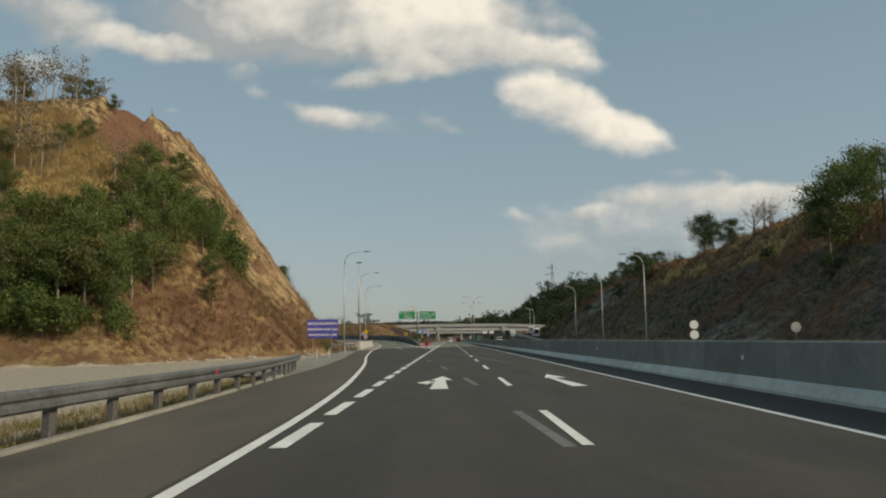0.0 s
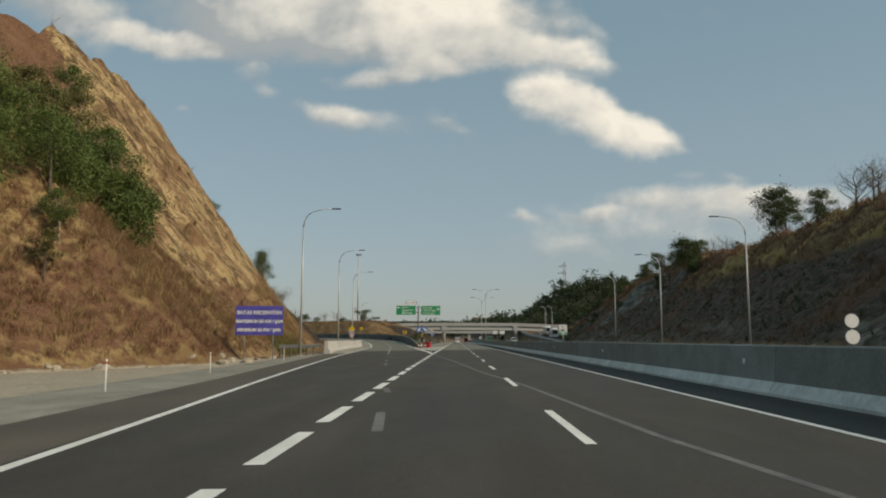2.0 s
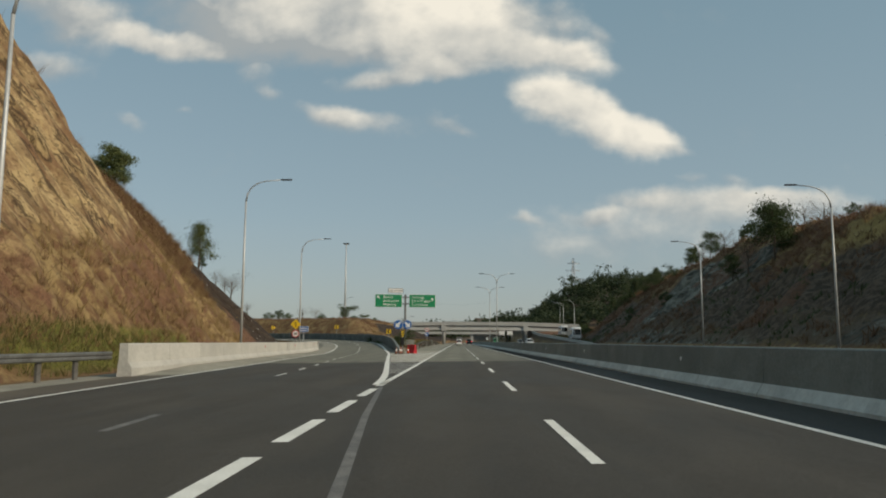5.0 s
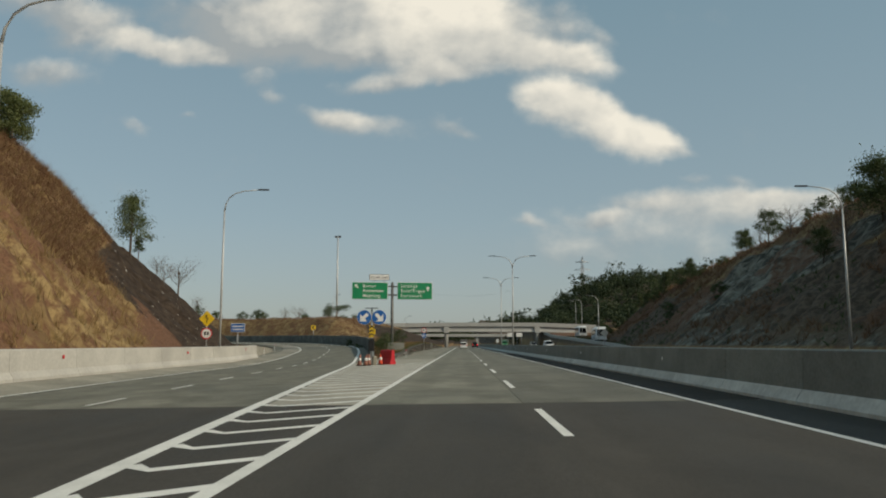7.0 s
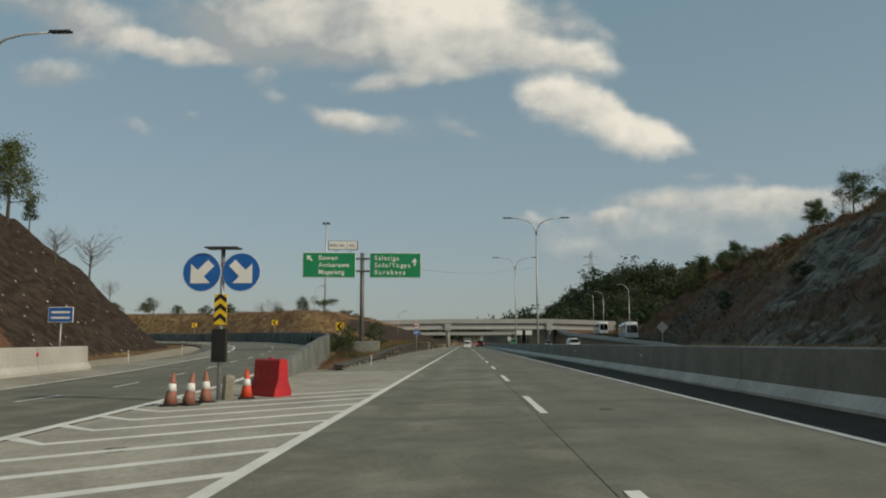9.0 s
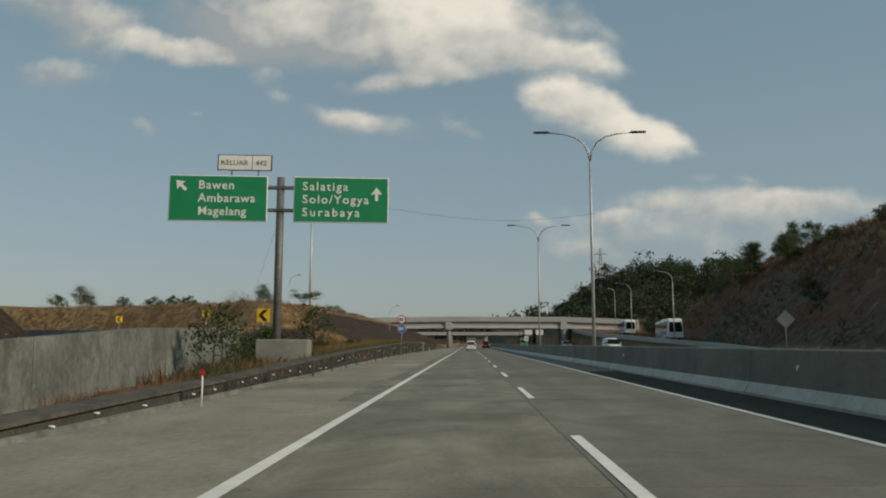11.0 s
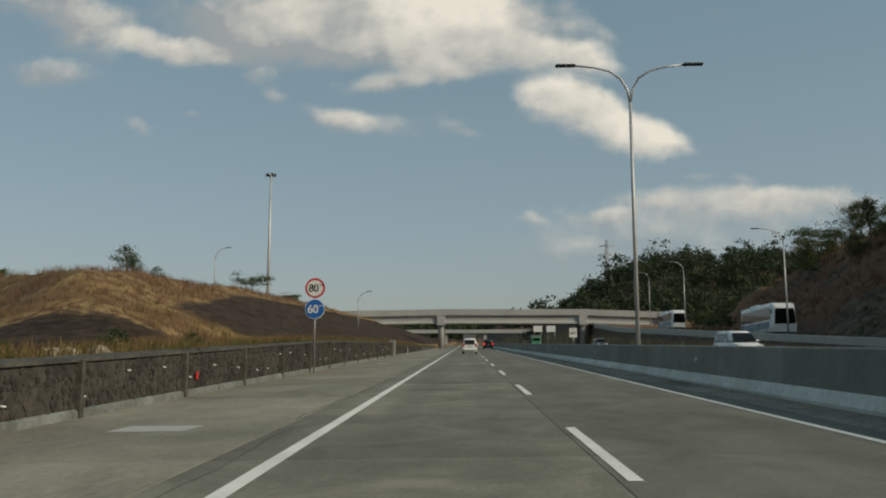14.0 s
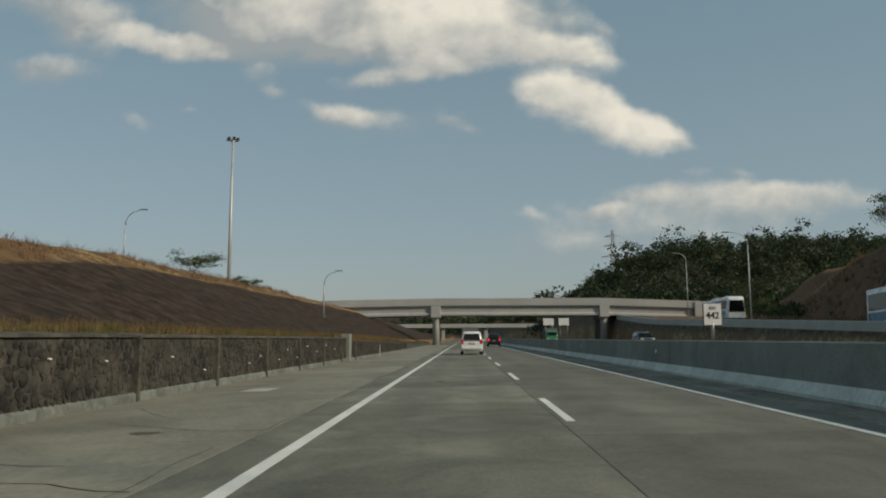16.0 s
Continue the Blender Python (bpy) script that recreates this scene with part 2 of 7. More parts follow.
lane_concrete = material("lane_concrete", (0.226, 0.219, 0.178), (0.152, 0.148, 0.118), 0.85, 22.0, 0.3, 0.3, vary=0.1, spec=0.25, coords="World", drag=0.8, tracks=0.22, blotch=0.26,
                         spots=((-0.3, 234.8, 1.2, 0.55, 0.6), (-0.6, 231.6, 1.1, 0.5, 0.55), (0.4, 228.6, 0.8, 0.4, 0.35), (-0.2, 151.5, 1.3, 0.6, 0.35), (0.2, 160.0, 1.0, 0.9, 0.3), (-0.4, 206.0, 1.3, 1.2, 0.3), (0.3, 213.5, 1.2, 0.5, 0.35), (-0.5, 190.5, 1.4, 0.6, 0.3)))
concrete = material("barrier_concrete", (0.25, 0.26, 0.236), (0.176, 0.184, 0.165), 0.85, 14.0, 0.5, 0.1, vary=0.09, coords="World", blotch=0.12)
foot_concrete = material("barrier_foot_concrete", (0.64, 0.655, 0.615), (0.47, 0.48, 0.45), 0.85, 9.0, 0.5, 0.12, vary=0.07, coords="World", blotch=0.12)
wall_grey = material("stained_wall_concrete", (0.198, 0.217, 0.204), (0.098, 0.106, 0.096), 0.9, 6.0, 0.7, 0.25, vary=0.08, coords="World", blotch=0.22)
concrete_pale = material("pale_concrete", (0.47, 0.46, 0.425), (0.36, 0.35, 0.325), 0.85, 9.0, 0.5, 0.12, vary=0.06)
bridge_concrete = material("bridge_concrete", (0.42, 0.42, 0.40), (0.32, 0.32, 0.31), 0.85, 3.0, 0.12, 0.1)
paint = material("road_paint", (0.80, 0.79, 0.74), (0.64, 0.63, 0.58), 0.7, 30.0, 1.2, 0.1)
worn_paint = material("worn_paint", (0.20, 0.195, 0.185), (0.085, 0.082, 0.078), 0.8, 45.0, 2.0, 0.2)
steel = material("galvanised_steel", (0.42, 0.43, 0.44), (0.30, 0.31, 0.32), 0.45, 12.0, 1.0, 0.05, metal=0.7)
lamp_steel = material("lamp_steel", (0.52, 0.53, 0.53), (0.40, 0.41, 0.41), 0.5, 8.0, 0.6, 0.03, metal=0.35)
dark_metal = plain("dark_metal", (0.05, 0.052, 0.055), 0.5)
green_sign = plain("sign_green", (0.004, 0.235, 0.092), 0.45)
white_sign = plain("sign_white", (0.78, 0.78, 0.76), 0.5)
blue_sign = plain("sign_blue", (0.012, 0.12, 0.42), 0.45)
navy_sign = material("banner_blue", (0.105, 0.095, 0.44), (0.07, 0.062, 0.33), 0.45, 2.0, 0.5, 0.05)
red_sign = plain("sign_red", (0.55, 0.02, 0.03), 0.45)
yellow_sign = plain("sign_yellow", (0.80, 0.52, 0.02), 0.45)
black_sign = plain("sign_black", (0.012, 0.012, 0.012), 0.5)
red_plastic = material("red_plastic", (0.50, 0.025, 0.035), (0.36, 0.018, 0.028), 0.45, 5.0, 1.5, 0.05)
orange_plastic = material("orange_plastic", (0.72, 0.085, 0.03), (0.55, 0.06, 0.025), 0.5, 8.0, 2.0, 0.05)
rubber = plain("black_rubber", (0.018, 0.018, 0.018), 0.8)
stone_mat = material("wall_stone", (0.074, 0.067, 0.055), (0.010, 0.010, 0.009), 0.9, 5.0, 1.1, 0.5, vary=0.3, coords="World")
mortar = material("mortar", (0.085, 0.081, 0.069), (0.034, 0.033, 0.028), 0.95, 18.0, 1.2, 0.4)
pale_bark = material("pale_bark", (0.36, 0.31, 0.24), (0.19, 0.155, 0.115), 0.9, 9.0, 1.5, 0.4)
bark = material("bark", (0.16, 0.128, 0.10), (0.07, 0.055, 0.043), 0.9, 9.0, 1.5, 0.5)


def leaf_material(name, a, b):
    m = bpy.data.materials.new(name)
    m.use_nodes = True
    g = Nodes(m.node_tree)
    isl = g.add("ShaderNodeNewGeometry").outputs["Random Per Island"]
    info = g.add("ShaderNodeObjectInfo").outputs["Random"]
    f = g.math("ADD", g.math("MULTIPLY", isl, 0.7), g.math("MULTIPLY", info, 0.3))
    col = g.mix(f, a, b)
    p = g.add("ShaderNodeBsdfPrincipled", {"Base Color": col, "Roughness": 0.6, "Specular IOR Level": 0.25})
    t = g.add("ShaderNodeBsdfTranslucent", {"Color": col})
    mx = g.add("ShaderNodeMixShader", {0: 0.3})
    g.tree.links.new(p.outputs[0], mx.inputs[1])
    g.tree.links.new(t.outputs[0], mx.inputs[2])
    o = g.add("ShaderNodeOutputMaterial")
    g.tree.links.new(mx.outputs[0], o.inputs[0])
    return m


leaf_green = leaf_material("leaf_green", (0.056, 0.088, 0.022), (0.165, 0.205, 0.058))
leaf_mixed = leaf_material("leaf_mixed", (0.06, 0.070, 0.02), (0.22, 0.20, 0.075))
leaf_dark = leaf_material("leaf_dark", (0.030, 0.050, 0.019), (0.088, 0.112, 0.040))
leaf_far = leaf_material("leaf_far", (0.022, 0.038, 0.018), (0.062, 0.079, 0.033))
leaf_mid = leaf_material("leaf_mid", (0.058, 0.080, 0.028), (0.160, 0.180, 0.066))
leaf_olive = leaf_material("leaf_olive", (0.085, 0.085, 0.025), (0.17, 0.15, 0.055))
leaf_grey = leaf_material("leaf_grey", (0.12, 0.105, 0.065), (0.21, 0.18, 0.12))
straw = leaf_material("dry_grass", (0.21, 0.14, 0.06), (0.38, 0.275, 0.125))
# dry grass tone cut by about a third, as if under cloud shadow
straw_shaded = leaf_material("shaded_dry_grass", (0.13, 0.092, 0.036), (0.25, 0.18, 0.075))
straw_red = leaf_material("red_dry_grass", (0.13, 0.07, 0.038), (0.235, 0.14, 0.078))

# ---------------------------------------------------------------- mesh helpers


def mesh_from(bm, name, mat):
    me = bpy.data.meshes.new(name)
    bm.to_mesh(me)
    bm.free()
    for m in (mat if isinstance(mat, (list, tuple)) else [mat]):
        me.materials.append(m)
    return me


def part(name, bm, mat, parent, label="", at=None):
    """Links a bmesh, or a mesh, as one mesh object under a thing or a part."""
    ob = new(name, mesh_from(bm, name, mat) if isinstance(bm, bmesh.types.BMesh) else bm)
    ob.parent = parent
    if at is not None:
        ob.matrix_basis = at
    return tagged(ob, label)


def thing(name, m, label, category, group="", kind=""):
    ob = new(name)
    ob.empty_display_size = 0.3
    ob.matrix_basis = m
    return tagged(ob, label, category, group, kind)


def solid(name, bm, mat, label, category, kind="", m=None, group=""):
    ob = new(name, mesh_from(bm, name, mat))
    if m is not None:
        ob.matrix_basis = m
    return tagged(ob, label, category, group, kind)


def box(bm, c, s, bevel=0.0, m=None):
    """A box of centre c and size s, with its edges rounded."""
    vs = bmesh.ops.create_cube(bm, size=1.0)["verts"]
    bmesh.ops.scale(bm, vec=s, verts=vs)
    bmesh.ops.translate(bm, vec=c, verts=vs)
    if bevel:
        es = list({e for v in vs for e in v.link_edges})
        vs = list({v for f in bmesh.ops.bevel(bm, geom=es, offset=bevel, segments=1, affect="EDGES", profile=0.5)["faces"] for v in f.verts})
    if m is not None:
        bmesh.ops.transform(bm, matrix=m, verts=vs)
    return bm


def tube(bm, points, radii, sides=8, caps=True):
    """A round bar through the points, with a radius at each."""
    points = [Vector(p) for p in points]
    rings = []
    for i, p in enumerate(points):
        a, b = points[max(i - 1, 0)], points[min(i + 1, len(points) - 1)]
        way = (b - a).normalized()
        side = way.cross(Vector((0.31, 0.17, 0.93) if abs(way.z) < 0.9 else (0.9, 0.3, 0.1))).normalized()
        other = way.cross(side)
        rings.append([bm.verts.new(p + (side * math.cos(2 * math.pi * k / sides) + other * math.sin(2 * math.pi * k / sides)) * radii[i]) for k in range(sides)])
    for r, q in zip(rings, rings[1:]):
        for k in range(sides):
            f = bm.faces.new((r[k], r[(k + 1) % sides], q[(k + 1) % sides], q[k]))
            f.smooth = True
    if caps:
        bm.faces.new(rings[0][::-1])
        bm.faces.new(rings[-1])
    return bm


def sweep(bm, profile, path, closed=True):
    """A profile of (sideways, up) drawn along a path of points; sideways is to the path's right."""
    rows = []
    for i, p in enumerate(path):
        a, b = Vector(path[max(i - 1, 0)]), Vector(path[min(i + 1, len(path) - 1)])
        way = Vector((b.x - a.x, b.y - a.y, 0)).normalized()
        right = Vector((way.y, -way.x, 0))
        rows.append([bm.verts.new(Vector(p) + right * u + Vector((0, 0, w))) for u, w in profile])
    n = len(profile)
    for r, q in zip(rows, rows[1:]):
        for k in range(n if closed else n - 1):
            bm.faces.new((r[k], r[(k + 1) % n], q[(k + 1) % n], q[k]))
    if closed:
        bm.faces.new(rows[0][::-1])
        bm.faces.new(rows[-1])
    bmesh.ops.recalc_face_normals(bm, faces=bm.faces[:])
    return bm


def disc(bm, c, r, thick, sides=28):
    """A round plate that faces along -y."""
    vs = bmesh.ops.create_cone(bm, cap_ends=True, segments=sides, radius1=r, radius2=r, depth=thick)["verts"]
    bmesh.ops.transform(bm, matrix=pose(*c, 90, 0, 0), verts=vs)
    return bm


def plate(bm, outline, y0, y1):
    """A flat plate of the outline of (x, z) points between two depths."""
    a = [bm.verts.new((x, y0, z)) for x, z in outline]
    b = [bm.verts.new((x, y1, z)) for x, z in outline]
    bm.faces.new(a)
    bm.faces.new(b[::-1])
    n = len(a)
    for k in range(n):
        bm.faces.new((a[k], b[k], b[(k + 1) % n], a[(k + 1) % n]))
    bmesh.ops.recalc_face_normals(bm, faces=bm.faces[:])
    return bm


def lettering(text, size, mat, parent, x, y, z, align="LEFT", spacing=1.0, bold=0.0):
    """Raised letters that face along -y, their foot at z."""
    cu = bpy.data.curves.new("lettering", "FONT")
    cu.body, cu.size, cu.align_x, cu.extrude, cu.space_character, cu.offset = text, size, align, 0.004, spacing, bold
    cu.resolution_u = 3
    ob = bpy.data.objects.new("lettering", cu)
    scene.collection.objects.link(ob)
    bpy.context.view_layer.update()
    me = bpy.data.meshes.new_from_object(ob.evaluated_get(bpy.context.evaluated_depsgraph_get()))
    bpy.data.objects.remove(ob)
    bpy.data.curves.remove(cu)
    me.materials.clear()
    me.materials.append(mat)
    return part("lettering", me, mat, parent, at=pose(x, y, z, 90, 0, 0))


# ---------------------------------------------------------------- the lie of the land
FALL = 0.0159                     # the carriageway falls to its left
X_LEFT, X_MID, X_RIGHT = -2.155, 1.44, 4.78
X_EDGE = -2.085                   # the through lane's solid left line


def road_z(x):
    return FALL * max(min(x, 40), -45)


def slip_rise(y):
    """How far the slip road climbs above the main road."""
    return np.interp(y, [163, 174, 200, 210, 240, 293], [0, 0.17, 0.75, 1.08, 1.8, 2.9])


def curve_at(rows, y):
    ys, xs = [r[0] for r in rows], [r[1] for r in rows]
    return np.interp(y, ys, xs)


# x of the exit lane's outer line and of the nose's left line, along the road
RAMP_OUT = [(-40, -2.36), (6, -2.42), (11, -2.52), (17.7, -2.75), (30, -3.7), (43.5, -4.9), (51, -5.75), (63, -7.0), (76.6, -8.25), (84, -8.95), (102, -10.5), (120.5, -11.7),
            (128, -12.3), (143, -13.6), (155, -14.3), (168, -15.2), (180, -16.5), (200, -19.3), (212, -22.3), (222, -25.6), (235, -31.5), (250, -41.0), (262, -53.0), (276, -73.0), (286, -97.0), (292, -125.0)]
RAMP_IN = [(100, -2.15), (107.8, -2.75), (112, -3.1), (117.6, -3.65), (133.6, -5.05), (144, -6.0), (154, -6.75), (168, -8.3), (190, -11.0), (205, -13.2), (213, -15.0), (222, -18.2),
           (236, -24.5), (250, -33.0), (264, -46.0), (278, -66.0), (288, -92.0), (296, -125.0)]


def eased(rows, y0, y1):
    """The same line in short steps, its corners rounded off."""
    ys = np.arange(y0, y1 + 0.1, 2.0)
    xs = sum(np.interp(ys + d, [r[0] for r in rows], [r[1] for r in rows]) for d in (-6, -4, -2, 0, 2, 4, 6)) / 7
    return list(zip(ys.tolist(), xs.tolist()))


RAMP_OUT, RAMP_IN = eased(RAMP_OUT, -40, 292), eased(RAMP_IN, 100, 296)
TOE = [(-60, -60), (40, -40), (58, -27), (72, -21.5), (82, -15.6), (92, -17.2), (100, -16.6), (120, -18.8), (140, -21.3), (160, -24.3), (175, -25.8), (190, -27.6), (205, -29.1), (215, -31.0), (225, -33.1), (240, -38.9), (262, -80), (280, -120), (300, -150)]


def hash_noise(x, y, seed):
    n = np.sin(x * 127.1 + y * 311.7 + seed * 74.7) * 43758.5453
    return n - np.floor(n)


def smooth_noise(x, y, seed):
    xi, yi = np.floor(x), np.floor(y)
    fx, fy = x - xi, y - yi
    fx, fy = fx * fx * (3 - 2 * fx), fy * fy * (3 - 2 * fy)
    a, b = hash_noise(xi, yi, seed), hash_noise(xi + 1, yi, seed)
    c, d = hash_noise(xi, yi + 1, seed), hash_noise(xi + 1, yi + 1, seed)
    return (a + (b - a) * fx) * (1 - fy) + (c + (d - c) * fx) * fy


def rough(x, y, size, seed, octaves=4):
    total, amp = 0.0, 0.5
    for k in range(octaves):
        total = total + amp * (smooth_noise(x / size, y / size, seed + k) - 0.5)
        size, amp = size / 2, amp / 2
    return total


def ramp01(v, a, b):
    t = np.clip((v - a) / (b - a), 0, 1)
    return t * t * (3 - 2 * t)


def land(x, y):
    """Height of the ground, and how far it is bare rock, dark (sprayed rock, and shade painted under woods), and green
    growth.
    """
    x, y = np.asarray(x, float), np.asarray(y, float)
    flat = FALL * np.clip(x, -45, 40) - 0.16
    # the hill on the left: a cut face above the exit lane, and a grassy front
    toe = curve_at(TOE, y)
    into = toe - x
    face = np.clip(into, 0, None) * np.interp(y, [60, 100, 118, 150, 180, 205, 230, 260], [1.05, 0.97, 1.38, 1.44, 0.95, 0.96, 0.84, 0.5])
    front = np.clip((y - 58) + np.clip(-x - 27, -12, 60) * 0.12, 0, None) * 0.86
    crest = np.interp(y, [60, 98, 108, 116, 126, 136, 146, 158, 172, 186, 200, 215, 230, 262, 300], [33.2, 33.2, 37.4, 36.7, 37.1, 38.7, 40.1, 37.1, 30.6, 25.9, 30.0, 15.4, 17.7, 3.0, 2.0])
    crest = crest + np.clip(into - 28, 0, 60) * 0.03
    hill = np.minimum(np.minimum(face, front), crest)
    bump = rough(x, y, 9.0, 3) * 2.2
    # steep slabs of bedded rock, broken along their length
    run = y + 0.30 * into + rough(x, y, 11.0, 41) * 4.0
    bed = run / 1.5 + rough(x, y, 3.0, 44, 2) * 0.6
    slab = hash_noise(np.floor(bed), np.floor(into / 5.5 + 3 * hash_noise(np.floor(bed), 1.0, 5)), 17) - 0.5
    thick = hash_noise(np.floor(run / 4.3), np.floor(into / 11.0 + 2 * hash_noise(np.floor(run / 4.3), 2.0, 8)), 23) - 0.5
    crag = 1 - np.abs(2 * smooth_noise(into * 0.16, run * 0.7, 61) - 1)
    knob = rough(x, y, 2.2, 33, 3)
    cut = slab * 1.0 + thick * 1.6 - crag ** 5 * 1.3 + knob * 1.5
    bump = bump + cut * ramp01(y, 92, 112) * (0.35 + 0.65 * ramp01(172 - y, 0, 14)) + (rough(x * 0.35, y + x * 0.3, 3.2, 9) * 1.5) * ramp01(104 - y, 0, 14)
    hill = np.where(hill > 0, np.clip(hill + bump * ramp01(hill, 0.2, 5), 0, None), 0)
    left = hill * (x < 0)
    # the meadow between the exit lane and the main road, rising to a dark bank
    inn = curve_at(RAMP_IN, np.clip(y, 100, 296))
    back = np.interp(y, [176, 192, 204, 213, 226, 245, 262], [-6.35, -6.6, -6.9, -7.25, -7.5, -7.9, -8.2])
    bank_in = np.clip(back - x, 0, None)
    rise = np.interp(y, [180, 205, 225, 245, 270, 300, 340, 372, 400, 425, 520, 700], [0, 0.7, 2.6, 5.4, 7.3, 7.9, 8.2, 8.0, 7.6, 7.0, 4, 2])
    shelf = np.interp(y, [176, 184, 193, 204, 213, 226, 262, 300, 420], [0.15, 0.36, 0.55, 0.78, 0.95, 1.15, 1.62, 1.5, 0.8])
    slope_from = np.interp(y, [180, 225, 245, 262, 300, 340, 380], [26, 16, 9.0, 4.2, 3.2, 2.4, 1.5])
    steep = np.interp(y, [215, 245, 262, 300, 400], [0.20, 0.28, 0.42, 0.46, 0.5])
    meadow = shelf * ramp01(bank_in, 0.0, 0.4) + np.clip((bank_in - slope_from) * steep, 0, np.maximum(rise - shelf, 0)) + np.clip(bank_in - 40, 0, 80) * 0.035 * ramp01(y, 285, 330)
    meadow = np.where((y > 178) & (x < back), meadow + rough(x, y, 7.0, 21) * 0.9 * ramp01(bank_in, 1.0, 8), 0)
    reach = np.interp(y, [180, 204, 214, 240, 290], [1.9, 2.4, 5.0, 15.0, 20.0])
    keep_road = np.where((x > inn - 18) & (x < inn + reach) & (y < 303), np.clip((x - inn - 1.6) / (reach - 1.6), 0, 1), 1.0)
    left = np.maximum(left, np.clip(meadow, 0, None) * keep_road)
    left = np.where((x < inn + 0.4) & (y > 138) & (y < 300), np.maximum(left, slip_rise(y) + 0.05 * ramp01(y, 138, 150) - 0.05 * ramp01(y, 160, 175)), left)
    # the hill on the right beyond the other carriageway
    r_in = np.clip(x - np.interp(y, [-60, 60, 150, 260, 300, 330, 380, 450], [33, 32, 33, 33, 36, 39, 49, 76]), 0, None)
    r_crest = np.interp(y, [-60, 60, 91, 100, 112, 127, 140, 157, 183, 207, 225, 246, 270, 288, 305, 330, 360, 450], [17, 16, 17, 17.7, 19.6, 21.6, 21.0, 19.8, 19.0, 20, 22, 21, 19.6, 18, 16.8, 15.2, 13, 4])
    step = np.interp(y, [60, 100, 125, 200, 280], [0.62, 0.66, 0.80, 0.85, 0.82])
    right = np.minimum(r_in * step, r_crest + np.clip(r_in - 26, 0, 40) * 0.14)
    run_r = y - 0.8 * r_in + rough(x, y, 12.0, 51) * 6.0
    ledge = hash_noise(np.floor(run_r / 3.2), np.floor(r_in / 4.0 + 2 * hash_noise(np.floor(run_r / 3.2), 1.0, 7)), 27) - 0.5
    gully = 1 - np.abs(2 * smooth_noise(r_in * 0.14, run_r * 0.28, 63) - 1)
    rugged = rough(x, y, 10.0, 5) * 2.6 + rough(x, y, 3.0, 6) * 1.6 + ledge * 0.6 - gully ** 3 * 1.0
    right = np.where(right > 0, np.clip(right + rugged * ramp01(right, 0.3, 5), 0, None), 0)
    # the raised slip road on the right, nearer the bridge
    slip = np.interp(y, [245, 261, 296, 330, 368, 400, 440, 470], [0.0, 0.45, 1.4, 2.4, 3.5, 5.4, 7.6, 7.6])
    right = np.where(x > 30.6, np.maximum(right, slip), right)
    # distant wooded hills
    wood = np.interp(x, [40, 58, 77, 100, 123, 177, 260, 420], [0, 10, 26, 32, 34, 33, 27, 5]) * np.exp(-((y - 620) / 75) ** 2)
    wood = wood + 34 * np.exp(-((x + 40) / 300) ** 2 - ((y - 1500) / 250) ** 2) + 45 * np.exp(-((x - 420) / 300) ** 2 - ((y - 1200) / 300) ** 2)
    height = flat + left + right * (x > 0) + wood * ramp01(y, 420, 560)
    rock = ramp01(into, -1.0, 6.0) * ramp01(y, 88, 112) * (x < 0) * ramp01(195 - y, 0, 25)
    rock = rock * (1 - ramp01(y, 112, 126) * ramp01(left + rough(x, y, 8.0, 87) * 6 - ramp01(y, 136, 164) * 6.0, 10.5, 7.0))
    cap = np.interp(y, [240, 256, 270, 285, 300], [4.8, 4.6, 5.4, 7.0, 7.4])
    top_h = np.interp(y, [150, 166, 190, 200, 212], [12, 13, 13.5, 16, 30])
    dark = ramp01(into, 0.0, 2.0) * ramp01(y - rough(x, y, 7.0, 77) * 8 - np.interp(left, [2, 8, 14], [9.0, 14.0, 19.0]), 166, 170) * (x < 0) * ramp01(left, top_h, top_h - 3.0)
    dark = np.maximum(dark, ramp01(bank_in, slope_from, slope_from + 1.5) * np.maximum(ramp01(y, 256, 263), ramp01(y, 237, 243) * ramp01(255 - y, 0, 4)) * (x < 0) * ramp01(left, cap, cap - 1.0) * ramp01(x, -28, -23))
    dark = np.maximum(dark, (x > 30.4) * (x < 41) * ramp01(slip, 0.25, 0.5))
    dark = np.maximum(dark, ramp01(r_in, 0.0, 1.5) * ramp01(right + rough(x, y, 14.0, 12) * 9, 13.6, 11.0) * (x > 0) * ramp01(y, 10, 40) * ramp01(352 - y, -12, 12) * 0.85)
    grey = ramp01(right + rough(x, y, 9.0, 15) * 5 - np.clip(234 - y, 0, 60) * 0.27, 2.5, 4.5) * ramp01(y, 194, 206) * ramp01(250 - y, -6, 8) * (x > 0) * ramp01(19 - right, 0, 4)
    grey = np.maximum(grey, (x > 30) * ramp01(r_in, 0.2, 1.0) * ramp01(right + rough(x, y, 8.0, 19) * 5, 5.0, 3.0) * ramp01(rough(y * 0.4, x, 9.0, 29, 2), -0.02, 0.1) * ramp01(y, 40, 60) * ramp01(250 - y, -6, 8) * 0.45)
    # wooded ground goes dark as well, painted shade below the trees
    wood_shade = ramp01(wood * ramp01(y, 420, 560), 0.5, 3.0)
    green = ramp01(hill, 3.5, 1.5) * ramp01(into, -1.0, 0.8) * ramp01(y, 100, 118) * ramp01(150 - y, 0, 15) * (x < 0)
    return height, rock - grey * 3.0, np.maximum(dark * (1 - grey), wood_shade), green


